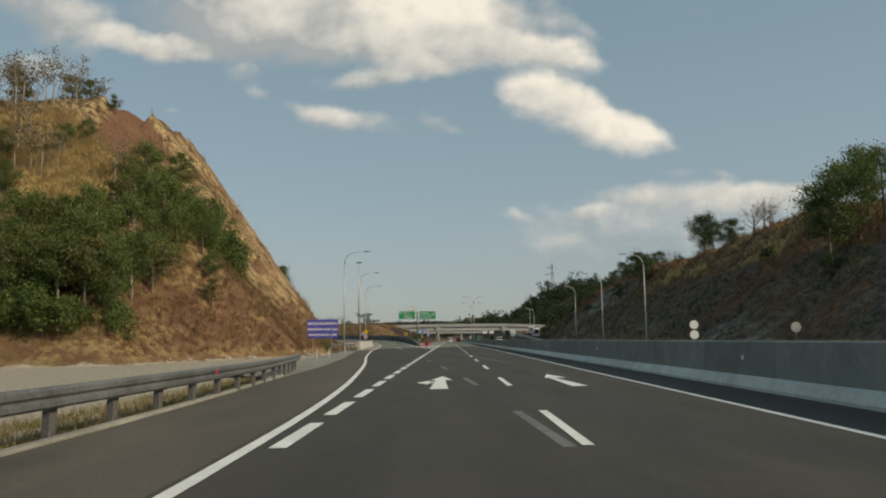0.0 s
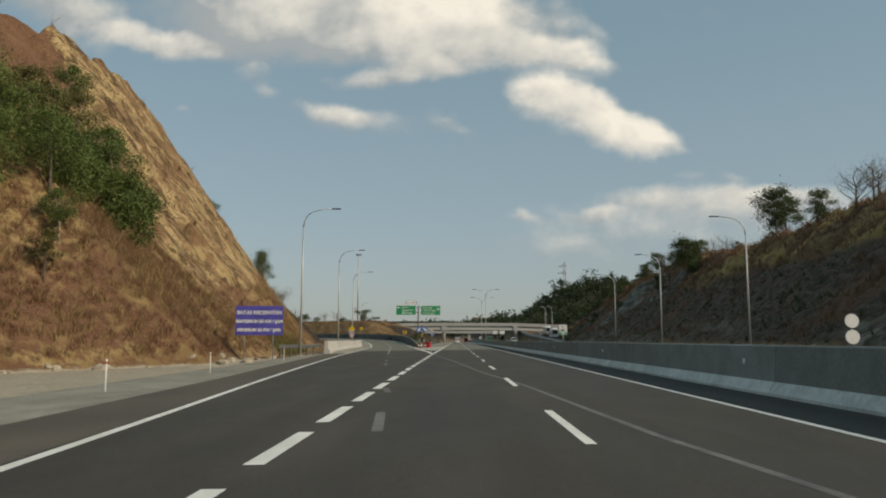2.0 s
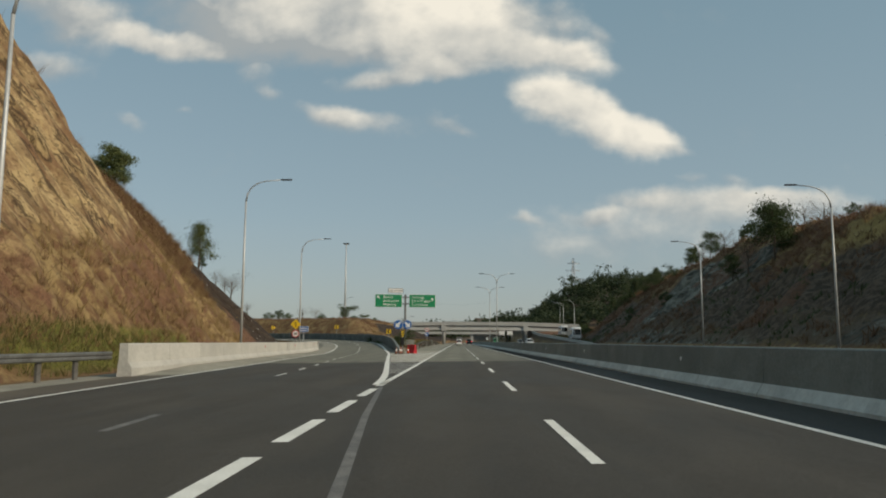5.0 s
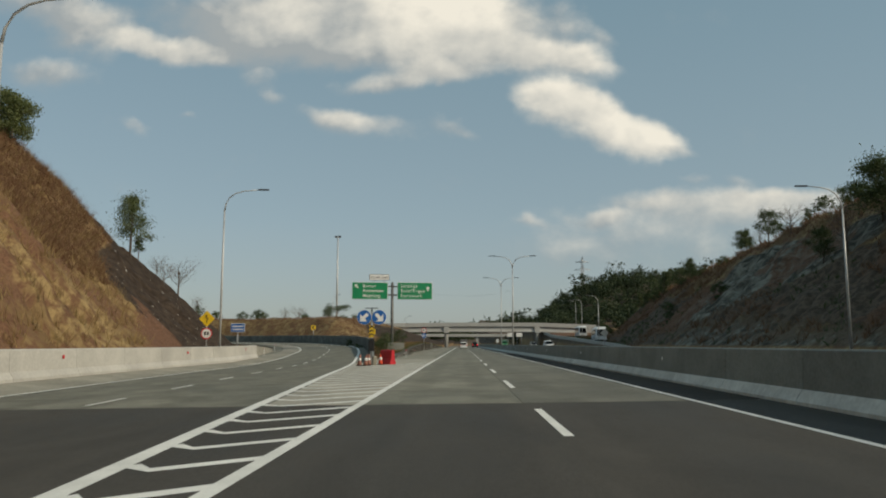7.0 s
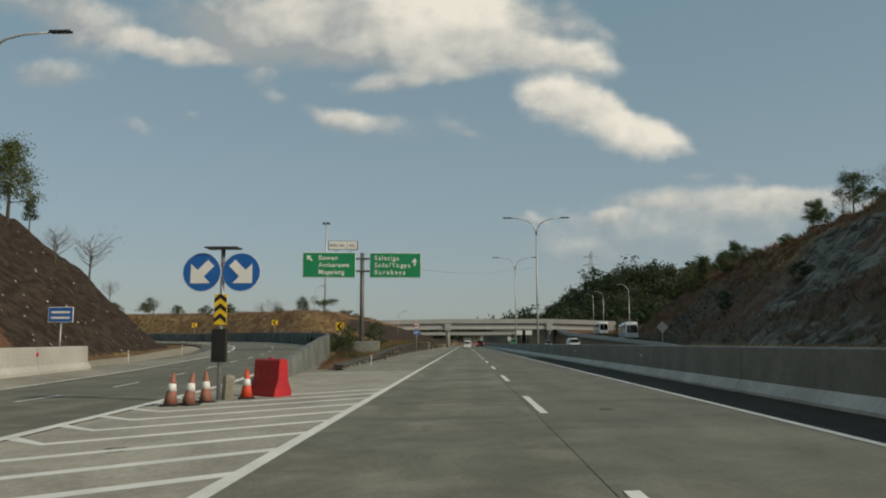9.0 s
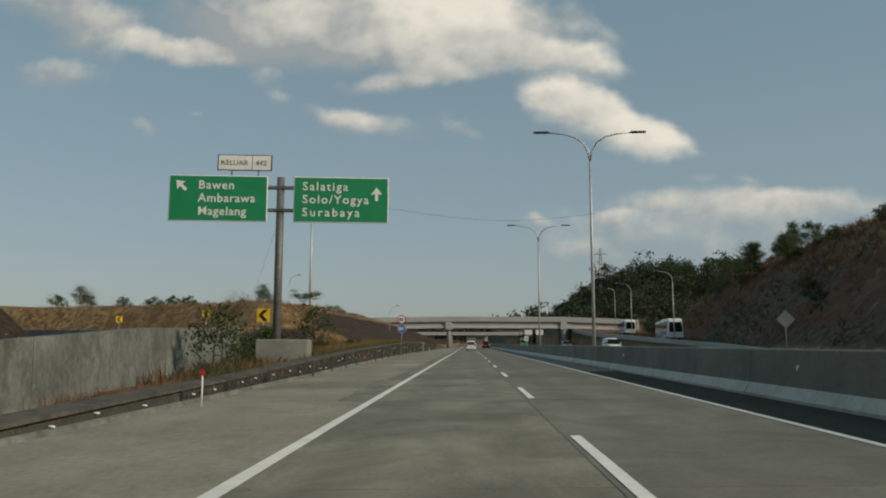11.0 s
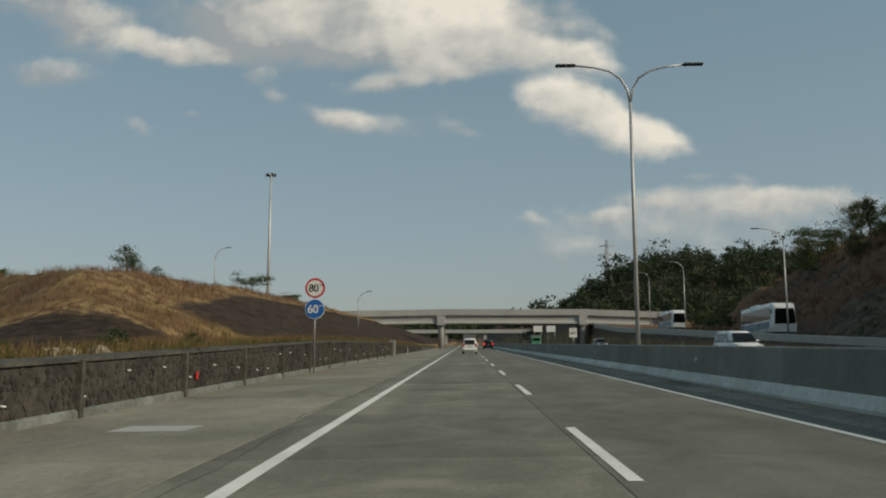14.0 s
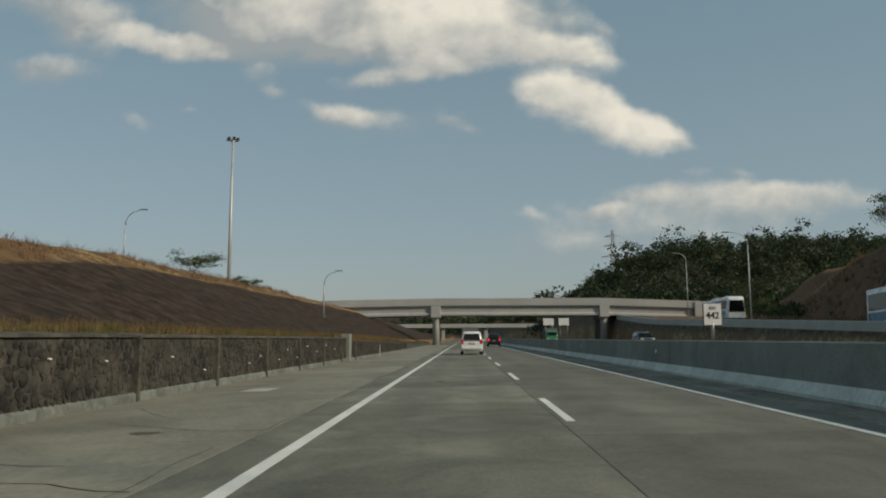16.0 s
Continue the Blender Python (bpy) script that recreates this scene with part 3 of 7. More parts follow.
def soils(x, y, h):
    """How far the dry growth is golden, and how far the earth is bare and red."""
    into = curve_at(TOE, y) - x
    gold = ramp01(h, 11, 19) * ramp01(106 - y, 0, 8) * (x < -20) * ramp01(rough(x, y, 8.0, 81), -0.22, 0.02)
    gold = np.maximum(gold, ramp01(h, 11, 15) * ramp01(y, 60, 80) * ramp01(190 - y, 0, 20) * (x > 40) * 0.7 * ramp01(rough(x, y, 8.0, 89), -0.18, 0.05))
    shelf = ramp01(-x, 7.2, 7.8) * ramp01(24 + x, 0, 6) * ramp01(y, 202, 208) * ramp01(345 - y, 0, 20) * ramp01(rough(x, y, 6.0, 83), -0.25, 0.0)
    red = ramp01(-x, 6.0, 6.4) * ramp01(11.5 + x, 0, 1.5) * ramp01(y, 174, 180) * ramp01(206 - y, 0, 5)
    red = np.maximum(red, ramp01(h, 24, 30) * ramp01(y, 84, 90) * ramp01(116 - y, 0, 6) * ramp01(into, 14, 18) * ramp01(34 - into, 0, 4) * (x < 0))
    red = np.maximum(red, ramp01(h, 0.0, 1.2) * ramp01(11 + ramp01(y, 130, 160) * 7 - h, 0, 6) * ramp01(y, 54, 58) * ramp01(194 - y, 0, 8) * (x < -14) * (0.62 + 0.14 * ramp01(y, 120, 150)) * ramp01(rough(x, y, 7.0, 85), -0.15, 0.08))
    red = np.maximum(red, (x > 33) * ramp01(h, 1.5, 4) * ramp01(y, 40, 60) * ramp01(420 - y, 0, 20) * np.maximum(ramp01(rough(x, y, 10.0, 91), -0.02, 0.14) * 0.62, 0.74 * ramp01(y, 276, 292) * ramp01(rough(x, y, 9.0, 93), -0.25, -0.05)))
    return np.maximum(gold, shelf * 0.62), red


def pale_lot(x, y):
    """Bare sandy ground behind the guardrail and along the verge."""
    lot = ramp01(-x, 6.4, 7.4) * ramp01(64 - y, 0, 8) * ramp01(y, -30, 0) * ramp01(60 + x, 0, 12)
    toe_gap = ramp01(x - curve_at(TOE, y), -0.6, 0.6) * ramp01(y, 55, 62) * ramp01(100 - y, 0, 6) * (x < 0)
    return np.maximum(lot, toe_gap)


def lay_by(x, y):
    """Pale bare ground between the slip road and the foot of the sprayed slope."""
    return ramp01(x - curve_at(TOE, y), 0.3, 1.2) * ramp01(y, 176, 180) * ramp01(236 - y, 0, 8) * (x < curve_at(RAMP_OUT, y) - 2.4)


def land_at(x, y):
    return float(land(np.array([x]), np.array([y]))[0][0])


def ground_material():
    m = bpy.data.materials.new("ground")
    m.use_nodes = True
    g = Nodes(m.node_tree)
    at = g.add("ShaderNodeTexCoord").outputs["Object"]
    attr = {k: g.add("ShaderNodeAttribute", name=k).outputs["Fac"] for k in ("rock", "dark", "green", "pale", "gold", "red")}
    n1, n2, n3 = g.noise(at, 0.12, 6.0, 0.6, 0.5), g.noise(at, 1.1, 6.0, 0.65), g.noise(at, 6.0, 5.0, 0.65)
    grass = g.mix(g.ramp(n1, 0.4, 0.6), (0.175, 0.113, 0.055), (0.315, 0.225, 0.105))
    grass = g.mix(g.ramp(n2, 0.42, 0.6), grass, (0.145, 0.08, 0.045))
    grass = g.mix(g.math("MULTIPLY", g.ramp(n3, 0.5, 0.75), 0.5), grass, (0.10, 0.07, 0.035))
    grass = g.mix(g.math("MULTIPLY", g.ramp(g.math("ADD", attr["gold"], g.math("MULTIPLY", g.math("SUBTRACT", n2, 0.5), 1.1)), 0.3, 0.7), 0.9), grass, g.mix(g.ramp(n3, 0.35, 0.65), (0.30, 0.195, 0.07), (0.46, 0.335, 0.13)))
    # slanting beds of the cut rock, in tan, ochre and grey-brown
    tilt = g.add("ShaderNodeMapping", {"Vector": at, "Rotation": (radians(12), radians(50), radians(17)), "Scale": (3.2, 1.0, 1.1)}, vector_type="TEXTURE").outputs[0]
    bed = g.noise(tilt, 0.55, 7.0, 0.62, 1.0)
    stone = g.mix(g.ramp(bed, 0.40, 0.58), (0.165, 0.105, 0.056), (0.42, 0.31, 0.16))
    stone = g.mix(g.math("MULTIPLY", g.ramp(n2, 0.48, 0.62), 0.6), stone, (0.25, 0.165, 0.088))
    stone = g.mix(g.math("MULTIPLY", g.ramp(g.noise(at, 2.6, 8.0, 0.7, 0.6), 0.50, 0.62), 0.8), stone, (0.095, 0.062, 0.036))
    stone = g.mix(g.math("MULTIPLY", g.ramp(g.noise(at, 0.22, 6.0, 0.62), 0.48, 0.62), 0.75), stone, (0.19, 0.108, 0.06))
    stone = g.mix(g.math("MULTIPLY", g.ramp(g.noise(at, 0.16, 5.0, 0.6, 1.0), 0.55, 0.68), 0.6), stone, (0.45, 0.345, 0.165))
    # dark crevice lines: shade of the relief, drawn in the rock's colour
    crevice_shade = g.math("ABSOLUTE", g.math("SUBTRACT", g.noise(tilt, 0.34, 6.0, 0.6, 0.5), 0.5))
    stone = g.mix(g.math("MULTIPLY", g.ramp(crevice_shade, 0.03, 0.006), 0.85), stone, (0.06, 0.04, 0.025))
    earth = g.mix(g.ramp(n3, 0.35, 0.65), (0.105, 0.055, 0.034), (0.20, 0.108, 0.066))
    # sprayed tone offsets the light: raised on the shaded right, cut on sunlit left
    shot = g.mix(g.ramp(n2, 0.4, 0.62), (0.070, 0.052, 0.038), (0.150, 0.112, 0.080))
    shot_dimmed = g.mix(g.ramp(n2, 0.4, 0.62), (0.029, 0.0205, 0.0150), (0.064, 0.046, 0.033))
    shot = g.mix(g.ramp(g.add("ShaderNodeSeparateXYZ", {0: at}).outputs[0], 1.0, -1.0), shot, shot_dimmed)
    drain = g.add("ShaderNodeTexVoronoi", {"Vector": at, "Scale": 0.95}).outputs["Distance"]
    left_side = g.ramp(g.add("ShaderNodeSeparateXYZ", {0: at}).outputs[0], 1.0, -1.0)
    left_side = g.math("MULTIPLY", left_side, g.ramp(g.add("ShaderNodeSeparateXYZ", {0: at}).outputs[1], 240.0, 232.0))
    shot = g.mix(g.math("MULTIPLY", left_side, g.ramp(drain, 0.11, 0.075)), shot, (0.55, 0.53, 0.50))
    weed = g.mix(g.ramp(n3, 0.35, 0.65), (0.075, 0.085, 0.02), (0.17, 0.155, 0.04))
    edge = g.math("MULTIPLY", g.math("SUBTRACT", n2, 0.5), 1.1)
    f = lambda k: g.ramp(g.math("ADD", attr[k], edge), 0.3, 0.7)
    scar = g.noise(at, 0.45, 8.0, 0.68, 0.7)
    grey = g.mix(g.ramp(scar, 0.40, 0.62), (0.052, 0.048, 0.038), (0.25, 0.235, 0.19))
    grey = g.mix(g.math("MULTIPLY", g.ramp(n2, 0.52, 0.62), 0.55), grey, (0.10, 0.082, 0.055))
    col = g.mix(f("rock"), grass, stone)
    col = g.mix(g.ramp(g.math("ADD", attr["rock"], edge), -0.7, -1.4), col, grey)
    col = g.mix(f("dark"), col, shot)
    col = g.mix(g.math("MULTIPLY", f("red"), 0.85), col, earth)
    col = g.mix(f("green"), col, weed)
    sand = g.mix(g.ramp(n3, 0.35, 0.65), (0.33, 0.285, 0.215), (0.46, 0.405, 0.31))
    col = g.mix(f("pale"), col, sand)
    p = g.add("ShaderNodeBsdfPrincipled", {"Base Color": col, "Roughness": 0.95, "Specular IOR Level": 0.15})
    h = g.math("ADD", g.math("MULTIPLY", bed, 0.9), g.math("ADD", g.math("MULTIPLY", n3, 0.4), g.math("MULTIPLY", scar, 0.9)))
    b = g.add("ShaderNodeBump", {"Strength": 0.8, "Distance": 0.28, "Height": h})
    g.tree.links.new(b.outputs[0], p.inputs["Normal"])
    o = g.add("ShaderNodeOutputMaterial")
    g.tree.links.new(p.outputs[0], o.inputs[0])
    return m


def build_ground():
    xs = np.concatenate([[-4000, -2500, -1500, -900, -600, -400, -300, -230, -180], np.arange(-140, -70, 4), np.arange(-70, -14, 0.55), np.arange(-14, -5, 0.4), np.arange(-5, 30, 2.5),
                         np.arange(30, 60, 0.8), np.arange(60, 72, 1.6), np.arange(72, 150, 5), [160, 185, 215, 250, 300, 380, 500, 700, 1000, 1600, 2600, 4000]])
    ys = np.concatenate([[-600, -300, -150, -80, -40, -20, 0, 15, 30], np.arange(40, 200, 0.6), np.arange(200, 345, 1.2), np.arange(345, 460, 4.0), np.arange(460, 900, 15),
                         [920, 960, 1010, 1080, 1160, 1250, 1350, 1450, 1550, 1700, 1900, 2200, 2700, 3500, 4600]])
    gx, gy = np.meshgrid(xs, ys)
    h, rock, dark, green = land(gx.ravel(), gy.ravel())
    gold, red = soils(gx.ravel(), gy.ravel(), h)
    nx, ny = len(xs), len(ys)
    i = np.arange(nx * ny).reshape(ny, nx)
    quads = np.stack([i[:-1, :-1].ravel(), i[:-1, 1:].ravel(), i[1:, 1:].ravel(), i[1:, :-1].ravel()], 1)
    me = bpy.data.meshes.new("ground")
    me.from_pydata(np.stack([gx.ravel(), gy.ravel(), h], 1).tolist(), [], quads.tolist())
    for k, v in (("rock", rock), ("dark", dark), ("green", green), ("pale", pale_lot(gx.ravel(), gy.ravel()) * ramp01(FALL * np.clip(gx.ravel(), -45, 40) - h, -0.15, 0.1) + lay_by(gx.ravel(), gy.ravel())), ("gold", gold), ("red", red)):
        me.attributes.new(k, "FLOAT", "POINT").data.foreach_set("value", v.astype(np.float32))
    me.materials.append(ground_material())
    me.polygons.foreach_set("use_smooth", (np.abs(rock[quads[:, 0]]) < 0.5))
    tagged(new("ground", me), "hilly dry ground with brown grass and cut rock slopes", "ground", kind="structure")


build_ground()


def ribbon(name, rows, mat, label, category, thick=0.0, lift=0.0):
    """A strip of paving from rows of (y, x left, x right), on the road's own fall."""
    bm = bmesh.new()
    last = None
    for y, a, b in rows:
        n = 3
        line = [bm.verts.new((a + (b - a) * k / n, y, road_z(a + (b - a) * k / n) + lift)) for k in range(n + 1)]
        if last:
            for k in range(n):
                bm.faces.new((last[k], last[k + 1], line[k + 1], line[k]))
        last = line
    if thick:
        bmesh.ops.solidify(bm, geom=bm.faces[:], thickness=thick)
    bmesh.ops.recalc_face_normals(bm, faces=bm.faces[:])
    for f in bm.faces:
        if abs(f.normal.z) > 0.9 and f.normal.z < 0 and not thick:
            f.normal_flip()
    return solid(name, bm, mat, label, category, "structure")


JOINT = 124.6
ys_road = list(range(-60, 125, 4)) + [JOINT]
# dark paving of the main road and the lane that leaves it
ribbon("road", [(y, float(curve_at(RAMP_OUT, y)) - float(np.interp(y, [-60, 25, 40, 60, 124], [2.85, 2.8, 2.2, 1.7, 2.2])), 6.35) for y in ys_road], asphalt,
       "dark asphalt carriageway with a leaving lane", "road")
ribbon("verge_pavement", [(y, float(curve_at(RAMP_OUT, y)) - float(np.interp(y, [28, 34, 50, 84, 100, 124], [3.0, 6.5, 5.2, 4.0, 4.0, 3.6])), float(curve_at(RAMP_OUT, y)) - float(np.interp(y, [28, 40, 60, 124], [2.8, 2.15, 1.65, 2.15])))
                          for y in [28, 34, 40, 46, 52, 58, 64, 70, 76, 82, 88, 94, 100, 106, 112, 118, 124]], shoulder_concrete, "pale dusty concrete strip beside the leaving lane", "pavement", lift=-0.02)


ribbon("dusty_shoulder", [(y, float(curve_at(RAMP_OUT, y)) - float(np.interp(y, [-60, 25, 40, 60, 124], [2.84, 2.79, 2.19, 1.69, 2.19])), float(curve_at(RAMP_OUT, y)) - 0.16) for y in ys_road], dusty_asphalt,
       "dusty brownish asphalt shoulder", "road", lift=0.003)


def arc_road(name, inner, outer, mat, label, lift):
    bm = bmesh.new()
    last = None
    for (xa, ya), (xb, yb) in zip(inner, outer):
        line = [bm.verts.new((xa + (xb - xa) * k / 3, ya + (yb - ya) * k / 3, road_z(xa + (xb - xa) * k / 3) + slip_rise(ya + (yb - ya) * k / 3) + lift)) for k in range(4)]
        if last:
            for k in range(3):
                bm.faces.new((last[k], last[k + 1], line[k + 1], line[k]))
        last = line
    bmesh.ops.recalc_face_normals(bm, faces=bm.faces[:])
    for f in bm.faces:
        if f.normal.z < 0:
            f.normal_flip()
    return solid(name, bm, mat, label, "road", "structure")


def along(rows, offset, y0, y1, n):
    """Points along a line of (y, x) rows, moved sideways to the left by offset."""
    out = []
    for k in range(n):
        y = y0 + (y1 - y0) * k / (n - 1)
        x, a, b = (float(curve_at(rows, q)) for q in (y, y - 1, y + 1))
        way = Vector((b - a, 2.0)).normalized()
        out.append((x - way.y * offset, y + way.x * offset))
    return out


def arc_shoulder(n):
    """The pale strip outside the slip road's edge line, tilted up to the wall."""
    bm = bmesh.new()
    last = None
    for (xa, ya), (xb, yb) in zip(along(RAMP_OUT, 0.12, 108, 290, n), along(RAMP_OUT, 2.1, 108, 290, n)):
        up = float(np.interp(ya, [108, 116, 150, 176, 190], [0.01, 0.26, 0.26, 0.2, 0.04]))
        line = [bm.verts.new((xa, ya, road_z(xa) + slip_rise(ya) + 0.004)), bm.verts.new((xb, yb, road_z(xb) + slip_rise(yb) + up))]
        if last:
            bm.faces.new((last[0], last[1], line[1], line[0]))
        last = line
    bm.normal_update()
    for f in bm.faces:
        if f.normal.z < 0:
            f.normal_flip()
    return solid("slip_shoulder", bm, shoulder_concrete, "pale dusty strip outside the slip road's edge line", "pavement", "structure")


arc_shoulder(70)
ramp_n = 60
arc_road("slip_road", along(RAMP_IN, -1.0, 124.64, 295, ramp_n), along(RAMP_OUT, 3.2, 124.6, 291, ramp_n), lane_concrete, "grey concrete slip road that bends away to the left", -0.012)


def marking(rows, width, mat=paint, name="edge_line", label="white painted edge line", lift=0.006, slip=False):
    """A painted line along (x, y) points."""
    bm = bmesh.new()
    last = None
    for i, (x, y) in enumerate(rows):
        a, b = Vector(rows[max(i - 1, 0)]), Vector(rows[min(i + 1, len(rows) - 1)])
        way = (b - a).normalized()
        s = Vector((way.y, -way.x)) * width / 2
        line = [bm.verts.new((x + q * s.x, y + q * s.y, road_z(x + q * s.x) + (slip_rise(y + q * s.y) if slip else 0.0) + lift)) for q in (-1, 1)]
        if last:
            f = bm.faces.new((last[0], last[1], line[1], line[0]))
            if f.normal.z < 0:
                f.normal_flip()
        last = line
    bm.normal_update()
    for f in bm.faces:
        if f.normal.z < 0:
            f.normal_flip()
    return solid(name, bm, mat, label, "road marking", "structure")


marking([(X_RIGHT, -40), (X_RIGHT, 200), (X_RIGHT, 400), (X_RIGHT, 620)], 0.13)
marking([(X_LEFT, 100.0), (X_EDGE - 0.02, 118), (X_EDGE, 178)], 0.185)
marking([(X_EDGE, 178.02), (X_EDGE, 400), (X_EDGE, 620)], 0.18)
marking(along(RAMP_OUT, 0, -38, 291, 140), 0.17, slip=True)
marking(along(RAMP_IN, 0, 100.1, 295, 110), 0.25, name="nose_line", slip=True)
for n in range(-1, 56):                                       # between the two through lanes
    y = 8.68 + 11.02 * n
    marking([(X_MID, y), (X_MID, y + 4.19)], 0.14, name="lane_dash", label="white painted lane dash")
for n in range(0, 24):                                        # along the leaving lane
    y = 9.05 + 3.93 * n
    marking([(X_LEFT, y), (X_LEFT, y + 2.7)], 0.22, name="lane_dash", label="short wide white lane dash")


def concrete_barrier(length, studded):
    """A wall of the usual sloped profile with a pale foot."""
    t = thing("concrete_barrier", Matrix(), "grey concrete median barrier segment with a sloped pale foot", "barrier", "median barrier")
    bm = bmesh.new()
    sweep(bm, [(-0.14, 0.26), (-0.10, 1.0), (-0.06, 1.03), (0.30, 1.03), (0.32, 1.0), (0.34, 0.26)], [(0, 0.004, 0), (0, length / 2, 0), (0, length - 0.004, 0)])
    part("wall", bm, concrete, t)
    bm = bmesh.new()
    sweep(bm, [(-0.28, -0.12), (-0.29, 0.06), (-0.15, 0.28), (0.35, 0.28), (0.49, 0.06), (0.48, -0.12)], [(0, 0.006, 0), (0, length / 2, 0), (0, length - 0.006, 0)])
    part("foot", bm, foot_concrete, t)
    if studded:
        bm = bmesh.new()
        disc(bm, (0, 0, 0), 0.06, 0.03, 12)
        part("reflector", bm, white_sign, t, "round white reflector", pose(-0.125, length * 0.4, 0.66, 0, 0, -90))
    return t


X_BAR = 6.55
segs = [concrete_barrier(4.15, k == 1) for k in range(2)]
for n in range(112):
    at = pose(X_BAR + 0.006 * math.sin(n * 1.7), -22.01 + 4.15 * n, road_z(X_BAR))
    if n < 2:
        segs[n].matrix_basis = at
    else:
        copy_thing(segs[1 if n % 4 == 1 else 0], at)

# the other carriageway
ribbon("far_carriageway", [(y, 7.0, 27.0) for y in range(-60, 640, 20)], asphalt, "asphalt carriageway beyond the median barrier", "road", lift=-0.03)

# concrete main road: dark bedding under the slabs, and a dark margin along the median
ribbon("slab_bed", [(y, -7.6, 6.35) for y in [JOINT + 0.02] + list(range(128, 404, 8))], mortar, "dark joint filler under the concrete slabs", "road", lift=-0.035)
ribbon("road_margin", [(y, 4.86, 6.35) for y in [JOINT + 0.02] + list(range(128, 201, 8))], margin_dark, "dark asphalt margin along the median barrier", "road", lift=0.002)
ribbon("road_margin", [(y, 5.30, 6.35) for y in range(200, 404, 8)], dusty_lit_margin, "dusty brown margin along the median barrier, brightened against its shadow", "road", lift=0.002)
ribbon("far_road", [(y, -7.4, 6.35) for y in range(400, 700, 20)], concrete_road, "grey concrete carriageway beyond the bridge", "road", lift=-0.006)
# shoulder concrete brightened by a third, sun on the nose put into its colour
nose_concrete_lit = material("nose_concrete_lit", (0.42, 0.395, 0.33), (0.29, 0.272, 0.225), 0.9, 14.0, 0.35, 0.3, spec=0.25, coords="World", drag=0.7, blotch=0.16)
ribbon("nose_pavement", [(y, float(curve_at(RAMP_IN, y)) + 0.2, -2.2) for y in [124.63, 130, 136, 142, 148, 154, 160, 166, 174]], nose_concrete_lit, "pale concrete nose between the roads, brightened as in sun", "pavement", lift=0.0025)
ribbon("nose_pavement", [(y, float(curve_at(RAMP_IN, y)) + 0.2, -2.2) for y in [174.02, 178, 184.62]], hard_shoulder_concrete, "grey stained concrete at the end of the nose", "pavement", lift=0.0025)

# painted hatching on the nose
for n in range(-4, 27):
    y = 115.62 + 1.70 * n
    xl = float(curve_at(RAMP_IN, y - 0.8))
    wide = X_LEFT - xl
    if wide < 0.55:
        continue
    kink = xl + 0.1 + 0.22 * wide
    marking([(X_EDGE - 0.05, y), (kink, y - 0.8 * (X_LEFT - kink)), (xl + 0.06, y - 0.8 * (X_LEFT - kink) + 0.8 * (kink - xl))], 0.25, name="hatch_stripe", label="white hatch stripe on the nose", lift=0.004)
# thin dashes down the middle of the leaving lane
for n in range(25):
    y = 106.5 + 6.3 * n
    rows = []
    for q in (y, y + 1.2, y + 2.4):
        rows.append(((float(curve_at(RAMP_IN, q)) + float(curve_at(RAMP_OUT, q))) / 2, q))
    marking(rows, 0.12, name="lane_dash", label="thin white lane dash", slip=True)
# half-removed older marks
for a, b in (((1.22, 8.6), (1.0, 12.9)), ((0.60, 20.3), (0.35, 24.4)), ((-0.2, 31.2), (-0.5, 35.5)), ((-1.2, 43.2), (-1.42, 46.0)), ((-1.75, 51.0), (-1.95, 52.6)),
             ((-3.65, 70.6), (-3.9, 73.6)), ((-4.3, 78.0), (-4.5, 81.0)), ((-5.0, 89.0), (-5.2, 91.5))):
    marking([a, b], 0.16, worn_paint, "old_dash", "half-removed grey lane dash", 0.003)
marking([(3.1, 36.5), (2.4, 42.5), (1.7, 53), (0.75, 62.4), (0.3, 69), (-0.3, 77), (-1.5, 91), (-2.05, 99)], 0.12, worn_paint, "old_line", "half-removed grey diagonal line", 0.002)


def arrow_mark(points, label):
    bm = bmesh.new()
    f = bm.faces.new([bm.verts.new((x, y, road_z(x) + 0.0055)) for x, y in points])
    bm.normal_update()
    if f.normal.z < 0:
        f.normal_flip()
    bmesh.ops.triangulate(bm, faces=[f])
    return solid("direction_arrow", bm, paint, label, "road marking", "structure")


arrow_mark([(-0.62, 19.05), (-0.15, 19.05), (-0.25, 23.1), (-0.02, 23.1), (-0.35, 25.6), (-0.71, 23.1), (-0.53, 23.1), (-0.55, 22.35), (-0.70, 22.35), (-0.70, 23.0), (-1.08, 22.0), (-0.71, 21.05), (-0.70, 21.75), (-0.56, 21.75)], "white painted ahead-and-left arrow")
arrow_mark([(2.91, 18.9), (3.31, 18.9), (3.03, 22.95), (3.40, 22.95), (3.09, 25.3), (2.76, 23.05), (2.88, 22.95)], "white painted ahead arrow")

bm = bmesh.new()
sweep(bm, [(-0.16, -0.2), (-0.16, 0.05), (-0.02, 0.05), (0.0, 0.03), (0.0, -0.2)], [(float(curve_at(RAMP_OUT, y)) - 2.82, y, road_z(-5.4)) for y in range(-40, 30, 3)])
solid("kerb", bm, shoulder_concrete, "low pale concrete kerb below the guardrail", "kerb", "structure")


